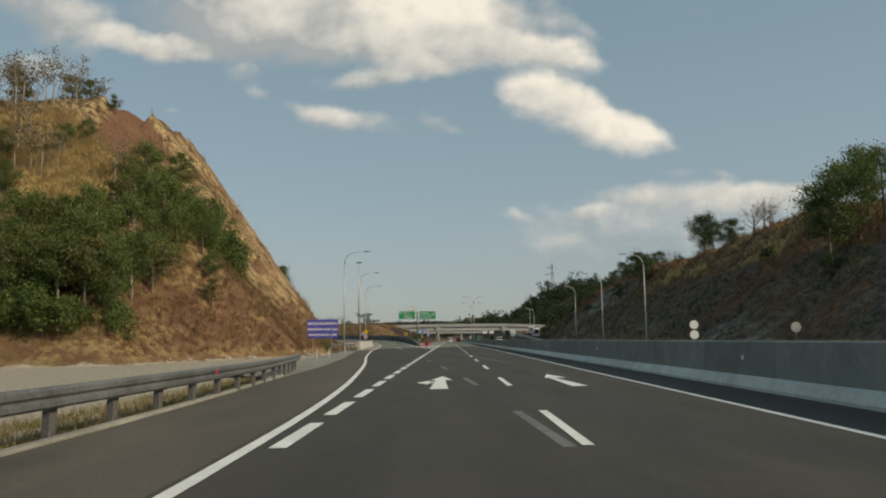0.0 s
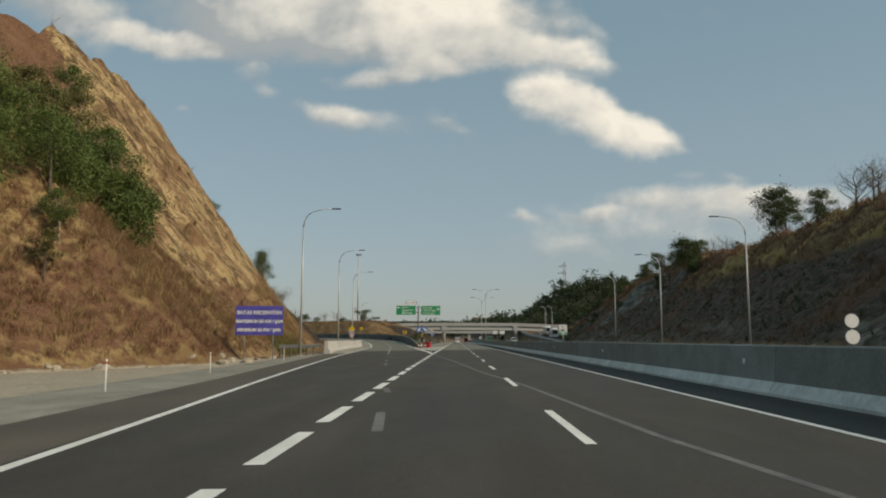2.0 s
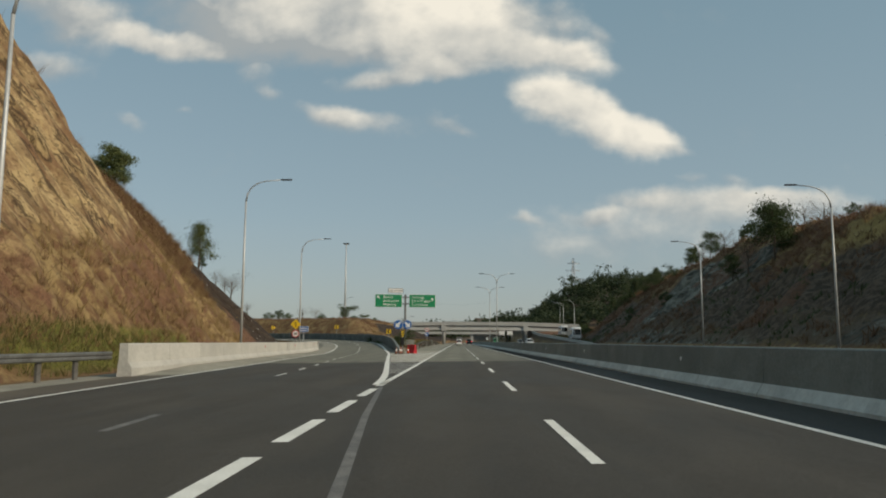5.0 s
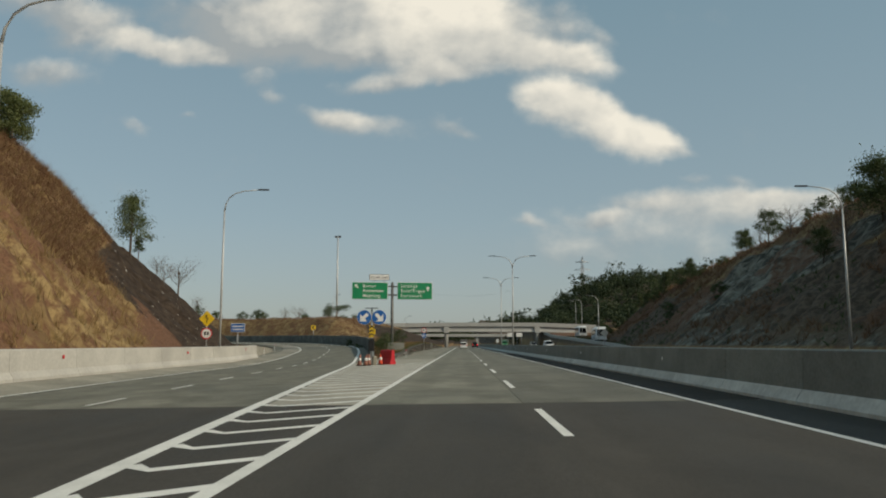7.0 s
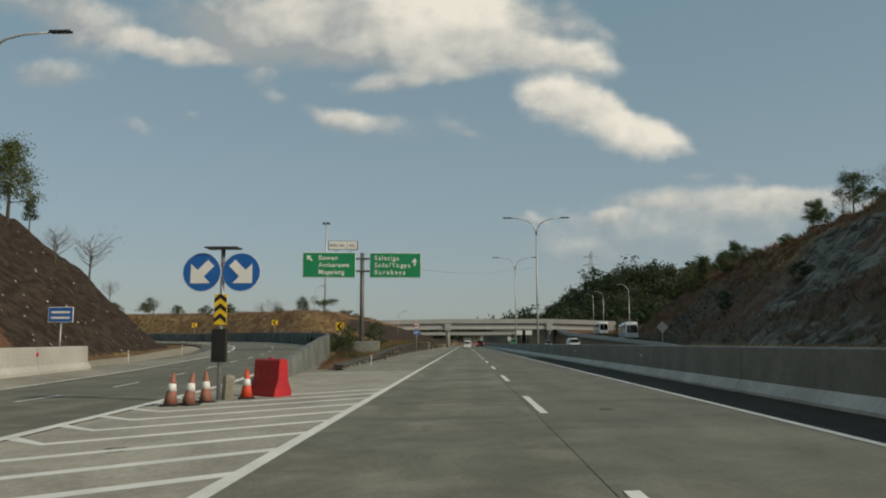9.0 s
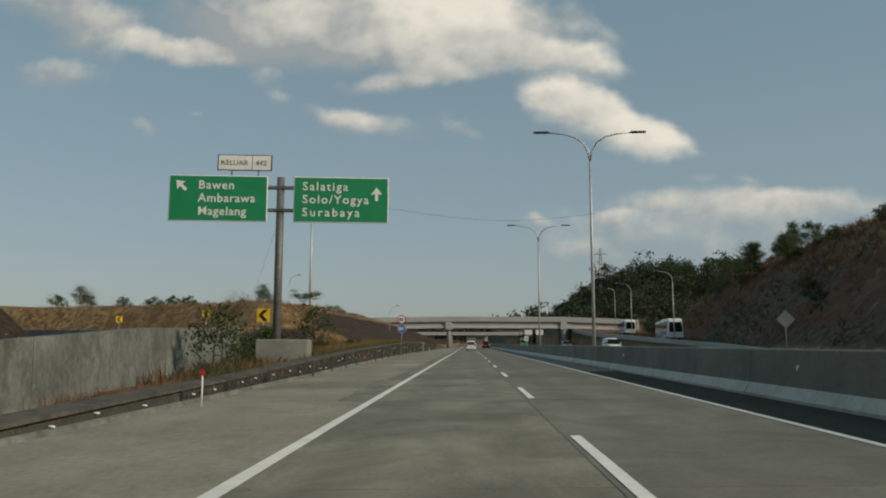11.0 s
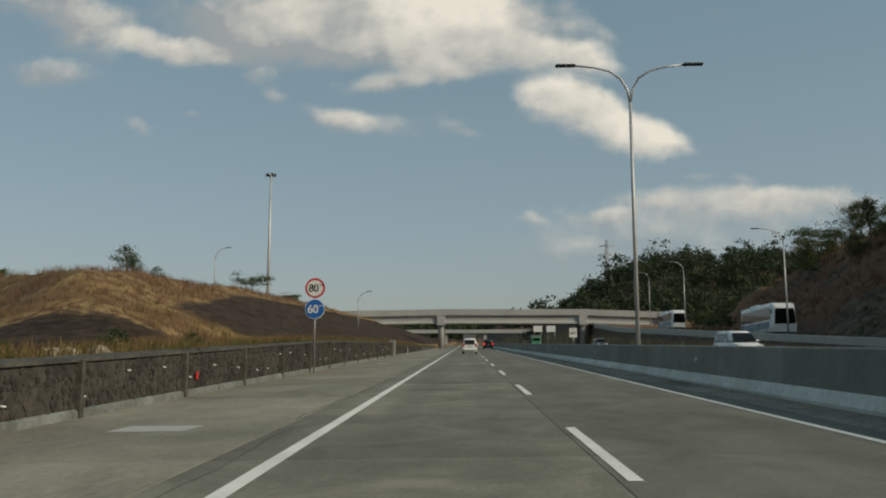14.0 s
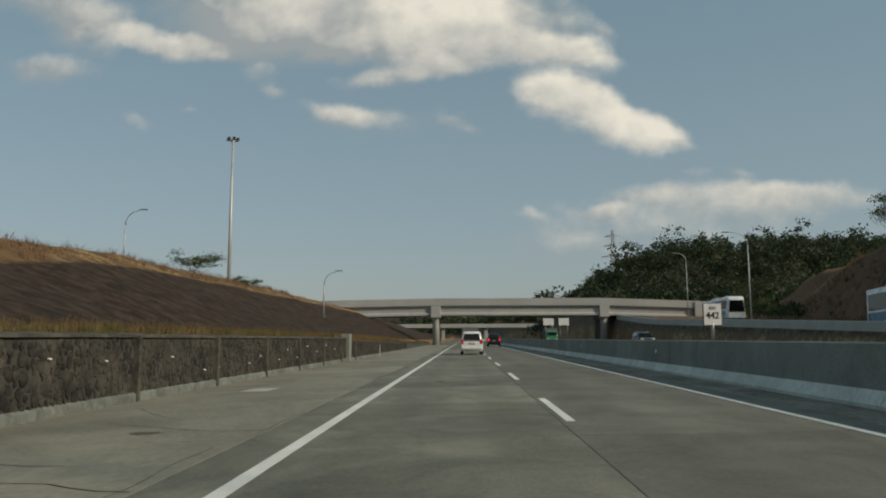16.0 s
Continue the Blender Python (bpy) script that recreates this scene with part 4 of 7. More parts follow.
def street_lamp(name, arms, height, reach, label):
    """A tapered mast with one or two curved arms; arms are the sides, -1 for left and 1 for right."""
    t = thing(name, Matrix(), label, "street lamp", "street lamps")
    bm = bmesh.new()
    tube(bm, [(0, 0, 0), (0, 0, height * 0.5), (0, 0, height - 1.6)], [0.10, 0.08, 0.06], 10)
    part("mast", bm, lamp_steel, t)
    bm = bmesh.new()
    box(bm, (0, 0, 0.03), (0.4, 0.4, 0.06), 0.01)
    part("base_plate", bm, lamp_steel, t)
    for s in arms:
        bm = bmesh.new()
        pts = [(0, 0, height - 1.62), (s * 0.10, 0, height - 1.05), (s * 0.38, 0, height - 0.55), (s * 0.85, 0, height - 0.22), (s * 1.45, 0, height - 0.06), (s * (reach - 0.5), 0, height + 0.04)]
        tube(bm, pts, [0.06, 0.055, 0.05, 0.045, 0.04, 0.04], 8)
        arm = part("arm", bm, lamp_steel, t)
        bm = bmesh.new()
        box(bm, (s * (reach - 0.1), 0, height + 0.05), (0.85, 0.26, 0.09), 0.03)
        part("lamp_head", bm, dark_metal, arm, "flat dark lamp head")
    return t


def place(proto, spots, first=None):
    """Puts the first thing at the first spot and copies at the others; spots are poses."""
    proto.matrix_basis = spots[0]
    for m in spots[1:]:
        copy_thing(proto, m)


single = street_lamp("street_lamp", (1,), 13.3, 3.1, "slender grey street lamp with one curved arm")
place(single, [pose(-14.1, 100.7, -0.25), pose(-15.8, 133.2, -0.2), pose(-18.4, 166.0, -0.2)])
short = street_lamp("street_lamp", (1,), 7.6, 2.0, "short grey street lamp on the grass bank")
place(short, [pose(-36.0, 318, land_at(-36.0, 318) - 0.1)])
shorter = street_lamp("street_lamp", (1,), 5.6, 1.9, "low grey street lamp on the grass bank")
place(shorter, [pose(-17.0, 330.3, land_at(-17.0, 330.3) - 0.1)])
lamp_r = street_lamp("street_lamp", (-1,), 12.1, 2.9, "slender grey street lamp on the far side of the road")
place(lamp_r, [pose(26.1 + 0.5 * k, 100.8 + 30.7 * k, 0.3) for k in range(3)] + [pose(32.3, 288, 0.6), pose(36.0, 336, 2.4), pose(40.5, 378, 4.5)])
double = street_lamp("street_lamp", (-1, 1), 12.80, 2.8, "tall grey street lamp with two curved arms")
place(double, [pose(6.8 + 0.18 * k, 209.1 + 33.2 * k, 0.1) for k in range(2)])

# --- the bridge over the road


def build_bridge():
    t = thing("road_bridge", pose(0, 398, 0), "pale concrete girder bridge crossing the motorway on tapered piers", "bridge", kind="structure")
    bm = bmesh.new()
    sweep(bm, [(-5.0, 7.75), (-5.0, 9.2), (-4.75, 9.2), (-4.75, 8.2), (4.75, 8.2), (4.75, 9.2), (5.0, 9.2), (5.0, 7.75)], [(-48, 0, -0.9), (-31, 0, -0.3), (-6, 0, 0.1), (28, 0, 0.05), (47.4, 0, -0.65)])
    part("deck", bm, bridge_concrete, t)
    for k in range(5):
        yy = -4.2 + 2.1 * k
        for a, b, za, zb in ((-31, -6.9, -0.3, 0.1), (-4.9, 27.2, 0.1, 0.05), (29.2, 46, 0.05, -0.6)):
            bm = bmesh.new()
            sweep(bm, [(-0.45, 5.75), (-0.45, 6.1), (-0.2, 6.4), (-0.2, 7.3), (-0.5, 7.6), (-0.5, 7.75), (0.5, 7.75), (0.5, 7.6), (0.2, 7.3), (0.2, 6.4), (0.45, 6.1), (0.45, 5.75)], [(a, yy, za), (b, yy, zb)])
            part("girder", bm, bridge_concrete, t)
    for x in (-5.9, 28.2):
        bm = bmesh.new()
        box(bm, (x, 0, 6.6), (2.0, 10.0, 2.4), 0.08)
        part("pier_cap", bm, bridge_concrete, t)
        for yy in (-3.4, 3.4):
            bm = bmesh.new()
            tube(bm, [(x, yy, -0.6), (x, yy, 4.6), (x, yy, 5.5)], [0.75, 0.7, 1.0], 16)
            part("pier", bm, bridge_concrete, t)
    for x, s in ((-33, -1), (48.2, 1)):
        bm = bmesh.new()
        box(bm, (x, 0, 4.2), (4.0, 10.6, 8.4), 0.08)
        part("abutment", bm, bridge_concrete, t)
    return t


build_bridge()


def board(name, m, w, h, z, mat, label, category, rim=white_sign, posts=(), post_r=0.05, frame_w=0.03):
    """A sign board that faces the traffic, its foot z above its base, with a thin rim and posts."""
    t = thing(name, m, label, category, "road signs")
    bm = bmesh.new()
    box(bm, (0, 0, z + h / 2), (w, 0.04, h), 0.008)
    part("rim", bm, rim, t)
    bm = bmesh.new()
    box(bm, (0, -0.02, z + h / 2), (w - 2 * frame_w, 0.012, h - 2 * frame_w), 0.004)
    part("panel", bm, mat, t)
    for x in posts:
        bm = bmesh.new()
        tube(bm, [(x, 0.05, -0.4), (x, 0.05, z + h * 0.8)], [post_r, post_r], 10)
        part("post", bm, steel, t)
    return t


speed_board = board("speed_board", pose(-15.35, 91, land_at(-15.3, 91) + 0.05), 3.7, 2.25, 1.87, navy_sign, "blue banner board with white lettering on two posts", "sign", navy_sign, (-1.15, 1.1), 0.045)
for k, (line, size) in enumerate((("BATAS KECEPATAN", 0.40), ("MAKSIMUM 80 KM / JAM", 0.35), ("MINIMUM 60 KM / JAM", 0.35))):
    lettering(line, size, white_sign, speed_board, 0, -0.03, 3.48 - 0.66 * k, "CENTER", 0.98, 0.014)

guide = thing("guide_sign", pose(-8.58, 201.7, -0.1, 0, 0, 6), "tall post with two green guide boards side by side", "sign")
bm = bmesh.new()
tube(bm, [(0, 0, -0.2), (0, 0, 8.9)], [0.19, 0.17], 14)
part("post", bm, old_steel, guide)
for x0, x1, lines, arrow in ((-4.95, -0.55, ("Bawen", "Ambarawa", "Magelang"), "left"), (0.62, 4.95, ("Salatiga", "Solo/Yogya", "Surabaya"), "up")):
    bm = bmesh.new()
    box(bm, ((x0 + x1) / 2, -0.22, 7.85), (x1 - x0, 0.05, 2.12), 0.02)
    b = part("board", bm, white_sign, guide, "green guide board with white lettering")
    bm = bmesh.new()
    box(bm, ((x0 + x1) / 2, -0.25, 7.85), (x1 - x0 - 0.09, 0.014, 2.03), 0.005)
    part("panel", bm, green_sign, b)
    for k, line in enumerate(lines):
        lettering(line, 0.55, white_sign, b, x0 + (1.30 if arrow == "left" else 0.40), -0.262, 8.28 - 0.60 * k, "LEFT", {"Bawen": 1.12, "Ambarawa": 1.09, "Magelang": 1.07, "Salatiga": 1.24, "Solo/Yogya": 1.22, "Surabaya": 1.34}[line], 0.006)
    bm = bmesh.new()
    plate(bm, [(-0.07, -0.3), (0.07, -0.3), (0.07, 0.02), (0.26, 0.0), (0, 0.34), (-0.26, 0.0), (-0.07, 0.02)], -0.004, 0.004)
    part("arrow", bm, white_sign, b, at=pose(x0 + (0.55 if arrow == "left" else 3.78), -0.264, (8.42 if arrow == "left" else 8.12), 0, -45 if arrow == "left" else 0, 0))
    for z in (7.35, 8.4):
        bm = bmesh.new()
        box(bm, ((x0 if arrow == "up" else x1) * 0.5, -0.12, z), (1.2, 0.16, 0.16), 0.02)
        part("bracket", bm, old_steel, guide)
bm = bmesh.new()
box(bm, (-1.62, -0.2, 9.52), (2.46, 0.04, 0.74), 0.01)
k = part("exit_plate", bm, black_sign, guide, "white exit plate with black lettering")
for x, w in ((-2.05, 1.50), (-0.86, 0.82)):
    bm = bmesh.new()
    box(bm, (x, -0.225, 9.52), (w, 0.012, 0.66), 0.004)
    part("panel", bm, white_sign, k)
lettering("KELUAR", 0.34, black_sign, k, -2.70, -0.236, 9.40)
lettering("442", 0.34, black_sign, k, -1.14, -0.236, 9.40)
for x in (-2.2, -1.0):
    bm = bmesh.new()
    box(bm, (x, -0.17, 9.0), (0.06, 0.04, 0.5), 0.006)
    part("stay", bm, old_steel, k)
bm = bmesh.new()
box(bm, (0.35, 0.0, 0.5), (2.3, 1.6, 2.0), 0.05)
part("pedestal", bm, concrete, guide)


# ---------------------------------------------------------------- barriers and walls


def guardrail(points, z, label):
    """A ribbed steel rail on stout posts along (x, y) points."""
    t = thing("guardrail", Matrix(), label, "guardrail")
    path = [(x, y, z + road_z(x)) for x, y in points]
    bm = bmesh.new()
    sweep(bm, [(0.00, 0.42), (0.05, 0.46), (0.05, 0.52), (0.0, 0.565), (0.05, 0.61), (0.05, 0.68), (0.0, 0.73), (-0.012, 0.73), (0.035, 0.675), (0.035, 0.615), (-0.015, 0.565), (0.035, 0.515), (0.035, 0.465), (-0.012, 0.42)], path)
    part("rail", bm, old_steel, t, "ribbed weathered rail")
    total, step = 0.0, 2.0
    want = 0.6
    for a, b in zip(path, path[1:]):
        va, vb = Vector(a), Vector(b)
        d = (vb - va).length
        while want <= total + d:
            p = va.lerp(vb, (want - total) / d)
            way = math.degrees(math.atan2(-(vb - va).x, (vb - va).y))
            bm = bmesh.new()
            box(bm, (-0.16, 0, 0.10), (0.12, 0.20, 1.05), 0.012)
            box(bm, (-0.06, 0, 0.56), (0.12, 0.18, 0.30), 0.012)
            part("post", bm, post_steel, t, at=pose(p.x, p.y, p.z, 0, 0, way))
            want += step
        total += d
    return t


rail = guardrail([(-5.5, -14), (-5.5, 8), (-5.55, 16), (-5.75, 22), (-6.15, 27), (-6.7, 31.5), (-7.15, 35), (-7.6, 38)], 0.0, "weathered steel guardrail at the edge of the asphalt")
for y, x in ((17.5, -5.55), (37.4, -7.45)):
    bm = bmesh.new()
    box(bm, (0, 0, 0), (0.02, 0.09, 0.13), 0.008)
    part("reflector", bm, red_sign, rail, "red reflector", pose(x + 0.07, y, 0.62 + road_z(x)))
guardrail([(-15.2, 97.0), (-14.7, 98.8), (-14.1, 102), (-13.4, 107.4)], 0.24, "steel guardrail leading to the concrete wall")


def wall_run(name, points, profile_wall, profile_foot, label, gap=4.0, slip=True, mats=(concrete_pale, concrete_pale), taper=None, lift=None):
    """A concrete wall along (x, y) points, cast in lengths with open joints."""
    t = thing(name, Matrix(), label, "wall", kind="")
    path = []
    for x, y in points:
        path.append(Vector((x, y, road_z(x) + (slip_rise(y) if slip else 0.0) + (float(np.interp(y, *lift)) if lift else 0.0))))
    dist = [0.0]
    for a, b in zip(path, path[1:]):
        dist.append(dist[-1] + (b - a).length)

    def at(d):
        return Vector([float(np.interp(d, dist, [p[k] for p in path])) for k in range(3)])

    n = max(1, round(dist[-1] / gap))
    for k in range(n):
        a, b = dist[-1] * k / n + 0.012, dist[-1] * (k + 1) / n - 0.012
        steps = [at(a + (b - a) * q / 3) for q in range(4)]
        for nm, prof, mat in (("wall_length", profile_wall, mats[0]), ("wall_foot", profile_foot, mats[1])):
            if not prof:
                continue
            bm = bmesh.new()
            sweep(bm, prof, steps)
            if taper:
                for v in bm.verts:
                    f = float(np.interp(v.co.y, taper[0], taper[1]))
                    base = road_z(v.co.x) + (slip_rise(v.co.y) if slip else 0.0)
                    if v.co.z > base + 0.1:
                        v.co.z = base + 0.1 + (v.co.z - base - 0.1) * f
            part(nm, bm, mat, t)
    return t


LOW_L = [(0.12, 0.26), (0.10, 0.98), (0.05, 1.02), (-0.22, 1.02), (-0.24, 0.26)]
FOOT_L = [(0.28, -0.5), (0.28, 0.05), (0.14, 0.27), (-0.26, 0.27), (-0.3, -0.5)]
wall_run("slip_wall", along(RAMP_OUT, 2.0, 107.5, 174.4, 50), LOW_L, FOOT_L, "pale concrete wall beside the slip road", 5.0, lift=([107, 150, 163, 176], [0.26, 0.27, 0.3, 0.2]))
outer_wall = bpy.data.objects["slip_wall"]
for y in (137.0, 153.0, 169.0):
    bm = bmesh.new()
    box(bm, (0, 0, 0), (0.03, 0.12, 0.14), 0.008)
    x = float(curve_at(RAMP_OUT, y)) - 2.0
    part("reflector", bm, red_sign, outer_wall, "red reflector", pose(x + 0.13, y, road_z(x) + slip_rise(y) + 0.98))
LOW_R = [(-0.12, 0.28), (-0.10, 0.98), (-0.05, 1.02), (0.22, 1.02), (0.30, -2.6), (-0.12, -0.3)]
wall_run("slip_wall", along(RAMP_IN, -1.25, 163.0, 293.0, 80), LOW_R, None, "grey concrete wall between the slip road and the main road", 5.0, mats=(wall_grey, wall_grey), taper=([163, 166, 180, 190, 220], [0.35, 0.45, 1.0, 1.3, 1.33]))
# edge of the raised slip road on the right
bm = bmesh.new()
ys2 = [246, 261, 278, 296, 313, 330, 349, 368, 384, 394]
top = [0.75, 1.35, 1.8, 2.35, 2.85, 3.35, 3.85, 4.45, 5.3, 5.9]
rows = []
for y, z in zip(ys2, top):
    rows.append([bm.verts.new(v) for v in ((30.6, y, -0.4), (30.75, y, z - 0.05), (30.8, y, z), (31.05, y, z), (31.1, y, z - 0.05), (31.1, y, -0.4))])
for r, q in zip(rows, rows[1:]):
    for k in range(6):
        bm.faces.new((r[k], r[(k + 1) % 6], q[(k + 1) % 6], q[k]))
bm.faces.new(rows[0])
bm.faces.new(rows[-1])
bmesh.ops.recalc_face_normals(bm, faces=bm.faces[:])
solid("retaining_wall", bm, concrete_pale, "grey concrete wall holding up the raised slip road", "wall", "structure")
bm = bmesh.new()
last = None
for y in ys2 + [410, 430]:
    z = float(np.interp(y, ys2, top)) - 0.85
    line = [bm.verts.new((x, y, z)) for x in (31.1, 35, 40.0)]
    if last:
        for k in range(2):
            bm.faces.new((last[k], last[k + 1], line[k + 1], line[k]))
    last = line
solid("raised_slip_road", bm, asphalt, "asphalt slip road climbing to the bridge", "road", "structure")

# the stone wall on the left: plinth, core, cap and posts
WALL = [(176.0, -5.95), (184.6, -6.02), (192, -6.22), (199, -6.3), (204, -6.5), (213, -6.85), (226, -7.05), (240, -7.2), (258, -7.3), (285, -7.1), (310, -6.9), (345, -6.9), (392, -7.0)]
WALL_TOP = [(176, 0.22), (184, 0.36), (188, 0.40), (193, 0.52), (198, 0.63), (204, 0.72), (213, 0.88), (226, 1.05), (240, 1.25), (252, 1.42), (285, 1.36), (288, 1.2), (310, 1.0), (345, 0.7), (392, 0.5)]


def wall_rows():
    return [(float(y), float(curve_at(WALL, y)), float(curve_at(WALL_TOP, y))) for y in np.arange(176, 393, 3.0)]


stone_wall = thing("stone_wall", Matrix(), "dark mossy rubble stone wall with thin concrete posts", "wall")
for nm, mat, prof in (("core", mortar, lambda h: [(-0.02, -0.2), (-0.02, h - 0.02), (-0.42, h - 0.02), (-0.42, -0.2)]),
                      ("plinth", wall_grey, lambda h: [(0.08, -0.3), (0.06, 0.05 + 0.07 * h), (0.0, 0.07 + 0.09 * h), (-0.3, 0.07 + 0.09 * h), (-0.3, -0.3)]),
                      ("cap", stained_concrete, lambda h: [(0.05, h - 0.03), (0.04, h + 0.03), (-0.45, h + 0.07), (-0.45, h - 0.05)])):
    bm = bmesh.new()
    last = None
    for y, x, h in wall_rows():
        z = road_z(x)
        line = [bm.verts.new((x + u, y, z + w)) for u, w in prof(h)]
        if last:
            n = len(line)
            for k in range(n):
                bm.faces.new((last[k], last[(k + 1) % n], line[(k + 1) % n], line[k]))
        else:
            bm.faces.new(line[::-1])
        last = line
    bm.faces.new(last)
    bmesh.ops.recalc_face_normals(bm, faces=bm.faces[:])
    part(nm, bm, mat, stone_wall)
for n in range(2, 20):
    y = 187.95 + 5.27 * n
    x, h = float(curve_at(WALL, y)), float(curve_at(WALL_TOP, y))
    bm = bmesh.new()
    box(bm, (0.03, 0, h / 2), (0.16, 0.12, h + 0.02), 0.012)
    part("post", bm, stained_concrete, stone_wall, at=pose(x + 0.0, y, road_z(x)))
bm = bmesh.new()
tube(bm, [(-0.1, 0, 0), (0.035, 0, -0.01)], [0.016, 0.016], 8)
pipe = mesh_from(bm, "weep_pipe", white_sign)
q = random.Random(77)
for n in range(52):
    y = 178.5 + 2.0 * n + q.uniform(-0.6, 0.6)
    x, h = float(curve_at(WALL, y)), float(curve_at(WALL_TOP, y))
    part("weep_pipe", pipe, white_sign, stone_wall, at=pose(x + 0.03, y, road_z(x) + h * q.uniform(0.35, 0.75)))
bm = bmesh.new()
box(bm, (0, 0, 0.65), (0.5, 0.8, 1.7), 0.03)
part("end_pillar", bm, concrete, stone_wall, "pale concrete pillar", pose(-7.15, 285.2, 0))

for y, z in ((219.0, 0.45), (231.0, 0.5)):
    bm = bmesh.new()
    box(bm, (0, 0, 0), (0.03, 0.14, 0.2), 0.008)
    x = float(curve_at(WALL, y))
    part("reflector", bm, red_sign, stone_wall, "faded red reflector", pose(x + 0.05, y, road_z(x) + z))

# ---------------------------------------------------------------- small road furniture


def delineator(label):
    t = thing("marker_post", Matrix(), label, "marker post", "marker posts")
    bm = bmesh.new()
    tube(bm, [(0, 0, -0.3), (0, 0, 0.82), (0, 0, 0.86)], [0.026, 0.024, 0.018], 10)
    part("post", bm, white_sign, t)
    bm = bmesh.new()
    tube(bm, [(0, 0, 0.74), (0, 0, 0.80)], [0.028, 0.028], 10)
    part("band", bm, red_sign, t, "red reflective band")
    return t


place(delineator("slim white marker post with a red band"), [pose(x, y, road_z(x) - 0.03 + (slip_rise(y) if x < -15 else 0)) for x, y in ((-9.3, 52.6),  (-10.2, 63.8), (-11.4, 82.4), (-7.3, 287.6), (-6.8, 300), (-18.9, 181), (-21.9, 197))])


stick = thing("marker_stick", pose(-5.5, 183.7, road_z(-5.5)), "thin white stick with a round red reflector beside the low wall", "marker post", "marker posts")
bm = bmesh.new()
tube(bm, [(0, 0, -0.05), (0, 0, 0.68)], [0.018, 0.016], 8)
part("stick", bm, white_sign, stick)
bm = bmesh.new()
disc(bm, (0, -0.02, 0.70), 0.058, 0.02, 16)
part("reflector", bm, red_sign, stick, "round red reflector")


def traffic_cone(mat, lean, label):
    t = thing("traffic_cone", Matrix(), label, "traffic cone", "traffic cones")
    bm = bmesh.new()
    box(bm, (0, 0, 0.025), (0.38, 0.38, 0.05), 0.015)
    part("base", bm, rubber, t)
    bm = bmesh.new()
    tube(bm, [(0, 0, 0.05), (0.01 * lean, 0, 0.25), (0.03 * lean, 0, 0.5), (0.05 * lean, 0, 0.70)], [0.145, 0.11, 0.065, 0.03], 18)
    part("cone", bm, mat, t)
    bm = bmesh.new()
    tube(bm, [(0.016 * lean, 0, 0.32), (0.029 * lean, 0, 0.48)], [0.102, 0.074], 18)
    part("sleeve", bm, white_sign, t, "white reflective sleeve")
    return t


faded = material("faded_plastic", (0.36, 0.13, 0.09), (0.22, 0.12, 0.09), 0.6, 9.0, 4.0, 0.1)
place(traffic_cone(orange_plastic, 0, "orange traffic cone with a white sleeve"), [pose(-5.12, 156.8, -0.09, 0, 0, 20)])
place(traffic_cone(faded, 1, "dirty faded traffic cone leaning slightly"), [pose(-6.2, 154.9, -0.1, 0, 0, 10), pose(-5.85, 155.0, -0.1, 2, 3, 60), pose(-5.72, 155.7, -0.1, 0, -2, 130)])

barrier = thing("water_barrier", pose(-4.78, 157.7, -0.08, 0, 0, -40), "red plastic water-filled road barrier", "barrier")
bm = bmesh.new()
sweep(bm, [(-0.25, 0.0), (-0.25, 0.14), (-0.15, 0.40), (-0.12, 0.88), (-0.08, 0.92), (0.08, 0.92), (0.12, 0.88), (0.15, 0.40), (0.25, 0.14), (0.25, 0.0)], [(-0.52, 0, 0), (-0.4, 0, 0), (0, 0, 0), (0.4, 0, 0), (0.52, 0, 0)])
part("shell", bm, red_plastic, barrier)
for x in (-0.3, 0.0, 0.3):
    bm = bmesh.new()
    box(bm, (x, -0.138, 0.62), (0.18, 0.03, 0.36), 0.012)
    part("recess_rib", bm, red_plastic, barrier)
bm = bmesh.new()
tube(bm, [(0, 0, 0.90), (0, 0, 0.96)], [0.07, 0.06], 12)
part("filler_cap", bm, red_plastic, barrier)
bag = bmesh.new()
box(bag, (0, 0, 0.28), (0.26, 0.3, 0.62), 0.05)
solid("cement_sack", bag, shoulder_concrete, "upright pale sack weighing down the sign's foot", "sack", m=pose(-5.55, 156.7, -0.1, 4, 3, 25))

keep = thing("keep_side_sign", pose(-5.66, 156.4, -0.1), "post with two round blue arrow signs and a solar panel", "sign", "road signs")
bm = bmesh.new()
tube(bm, [(0, 0, -0.2), (0, 0, 3.55)], [0.055, 0.05], 10)
part("post", bm, steel, keep)
for x, a in ((-0.47, -135), (0.47, 135)):
    bm = bmesh.new()
    disc(bm, (x, -0.07, 3.0), 0.46, 0.02, 36)
    d = part("sign_disc", bm, white_sign, keep, "round blue sign with a white arrow")
    bm = bmesh.new()
    disc(bm, (x, -0.083, 3.0), 0.445, 0.012, 36)
    part("sign_face", bm, blue_sign, d)
    bm = bmesh.new()
    plate(bm, [(-0.105, -0.31), (0.105, -0.31), (0.105, 0.04), (0.33, 0.04), (0, 0.375), (-0.33, 0.04), (-0.105, 0.04)], -0.004, 0.004)
    part("arrow", bm, white_sign, d, at=pose(x, -0.094, 3.0, 0, a, 0))
bm = bmesh.new()
box(bm, (0, 0, 3.58), (0.78, 0.45, 0.035), 0.008, m=pose(0, 0, 0))
part("solar_panel", bm, dark_metal, keep, "dark solar panel")
bm = bmesh.new()
box(bm, (0.0, -0.07, 2.12), (0.30, 0.02, 0.72), 0.006)
ch = part("chevron_board", bm, yellow_sign, keep, "black and yellow chevron board")
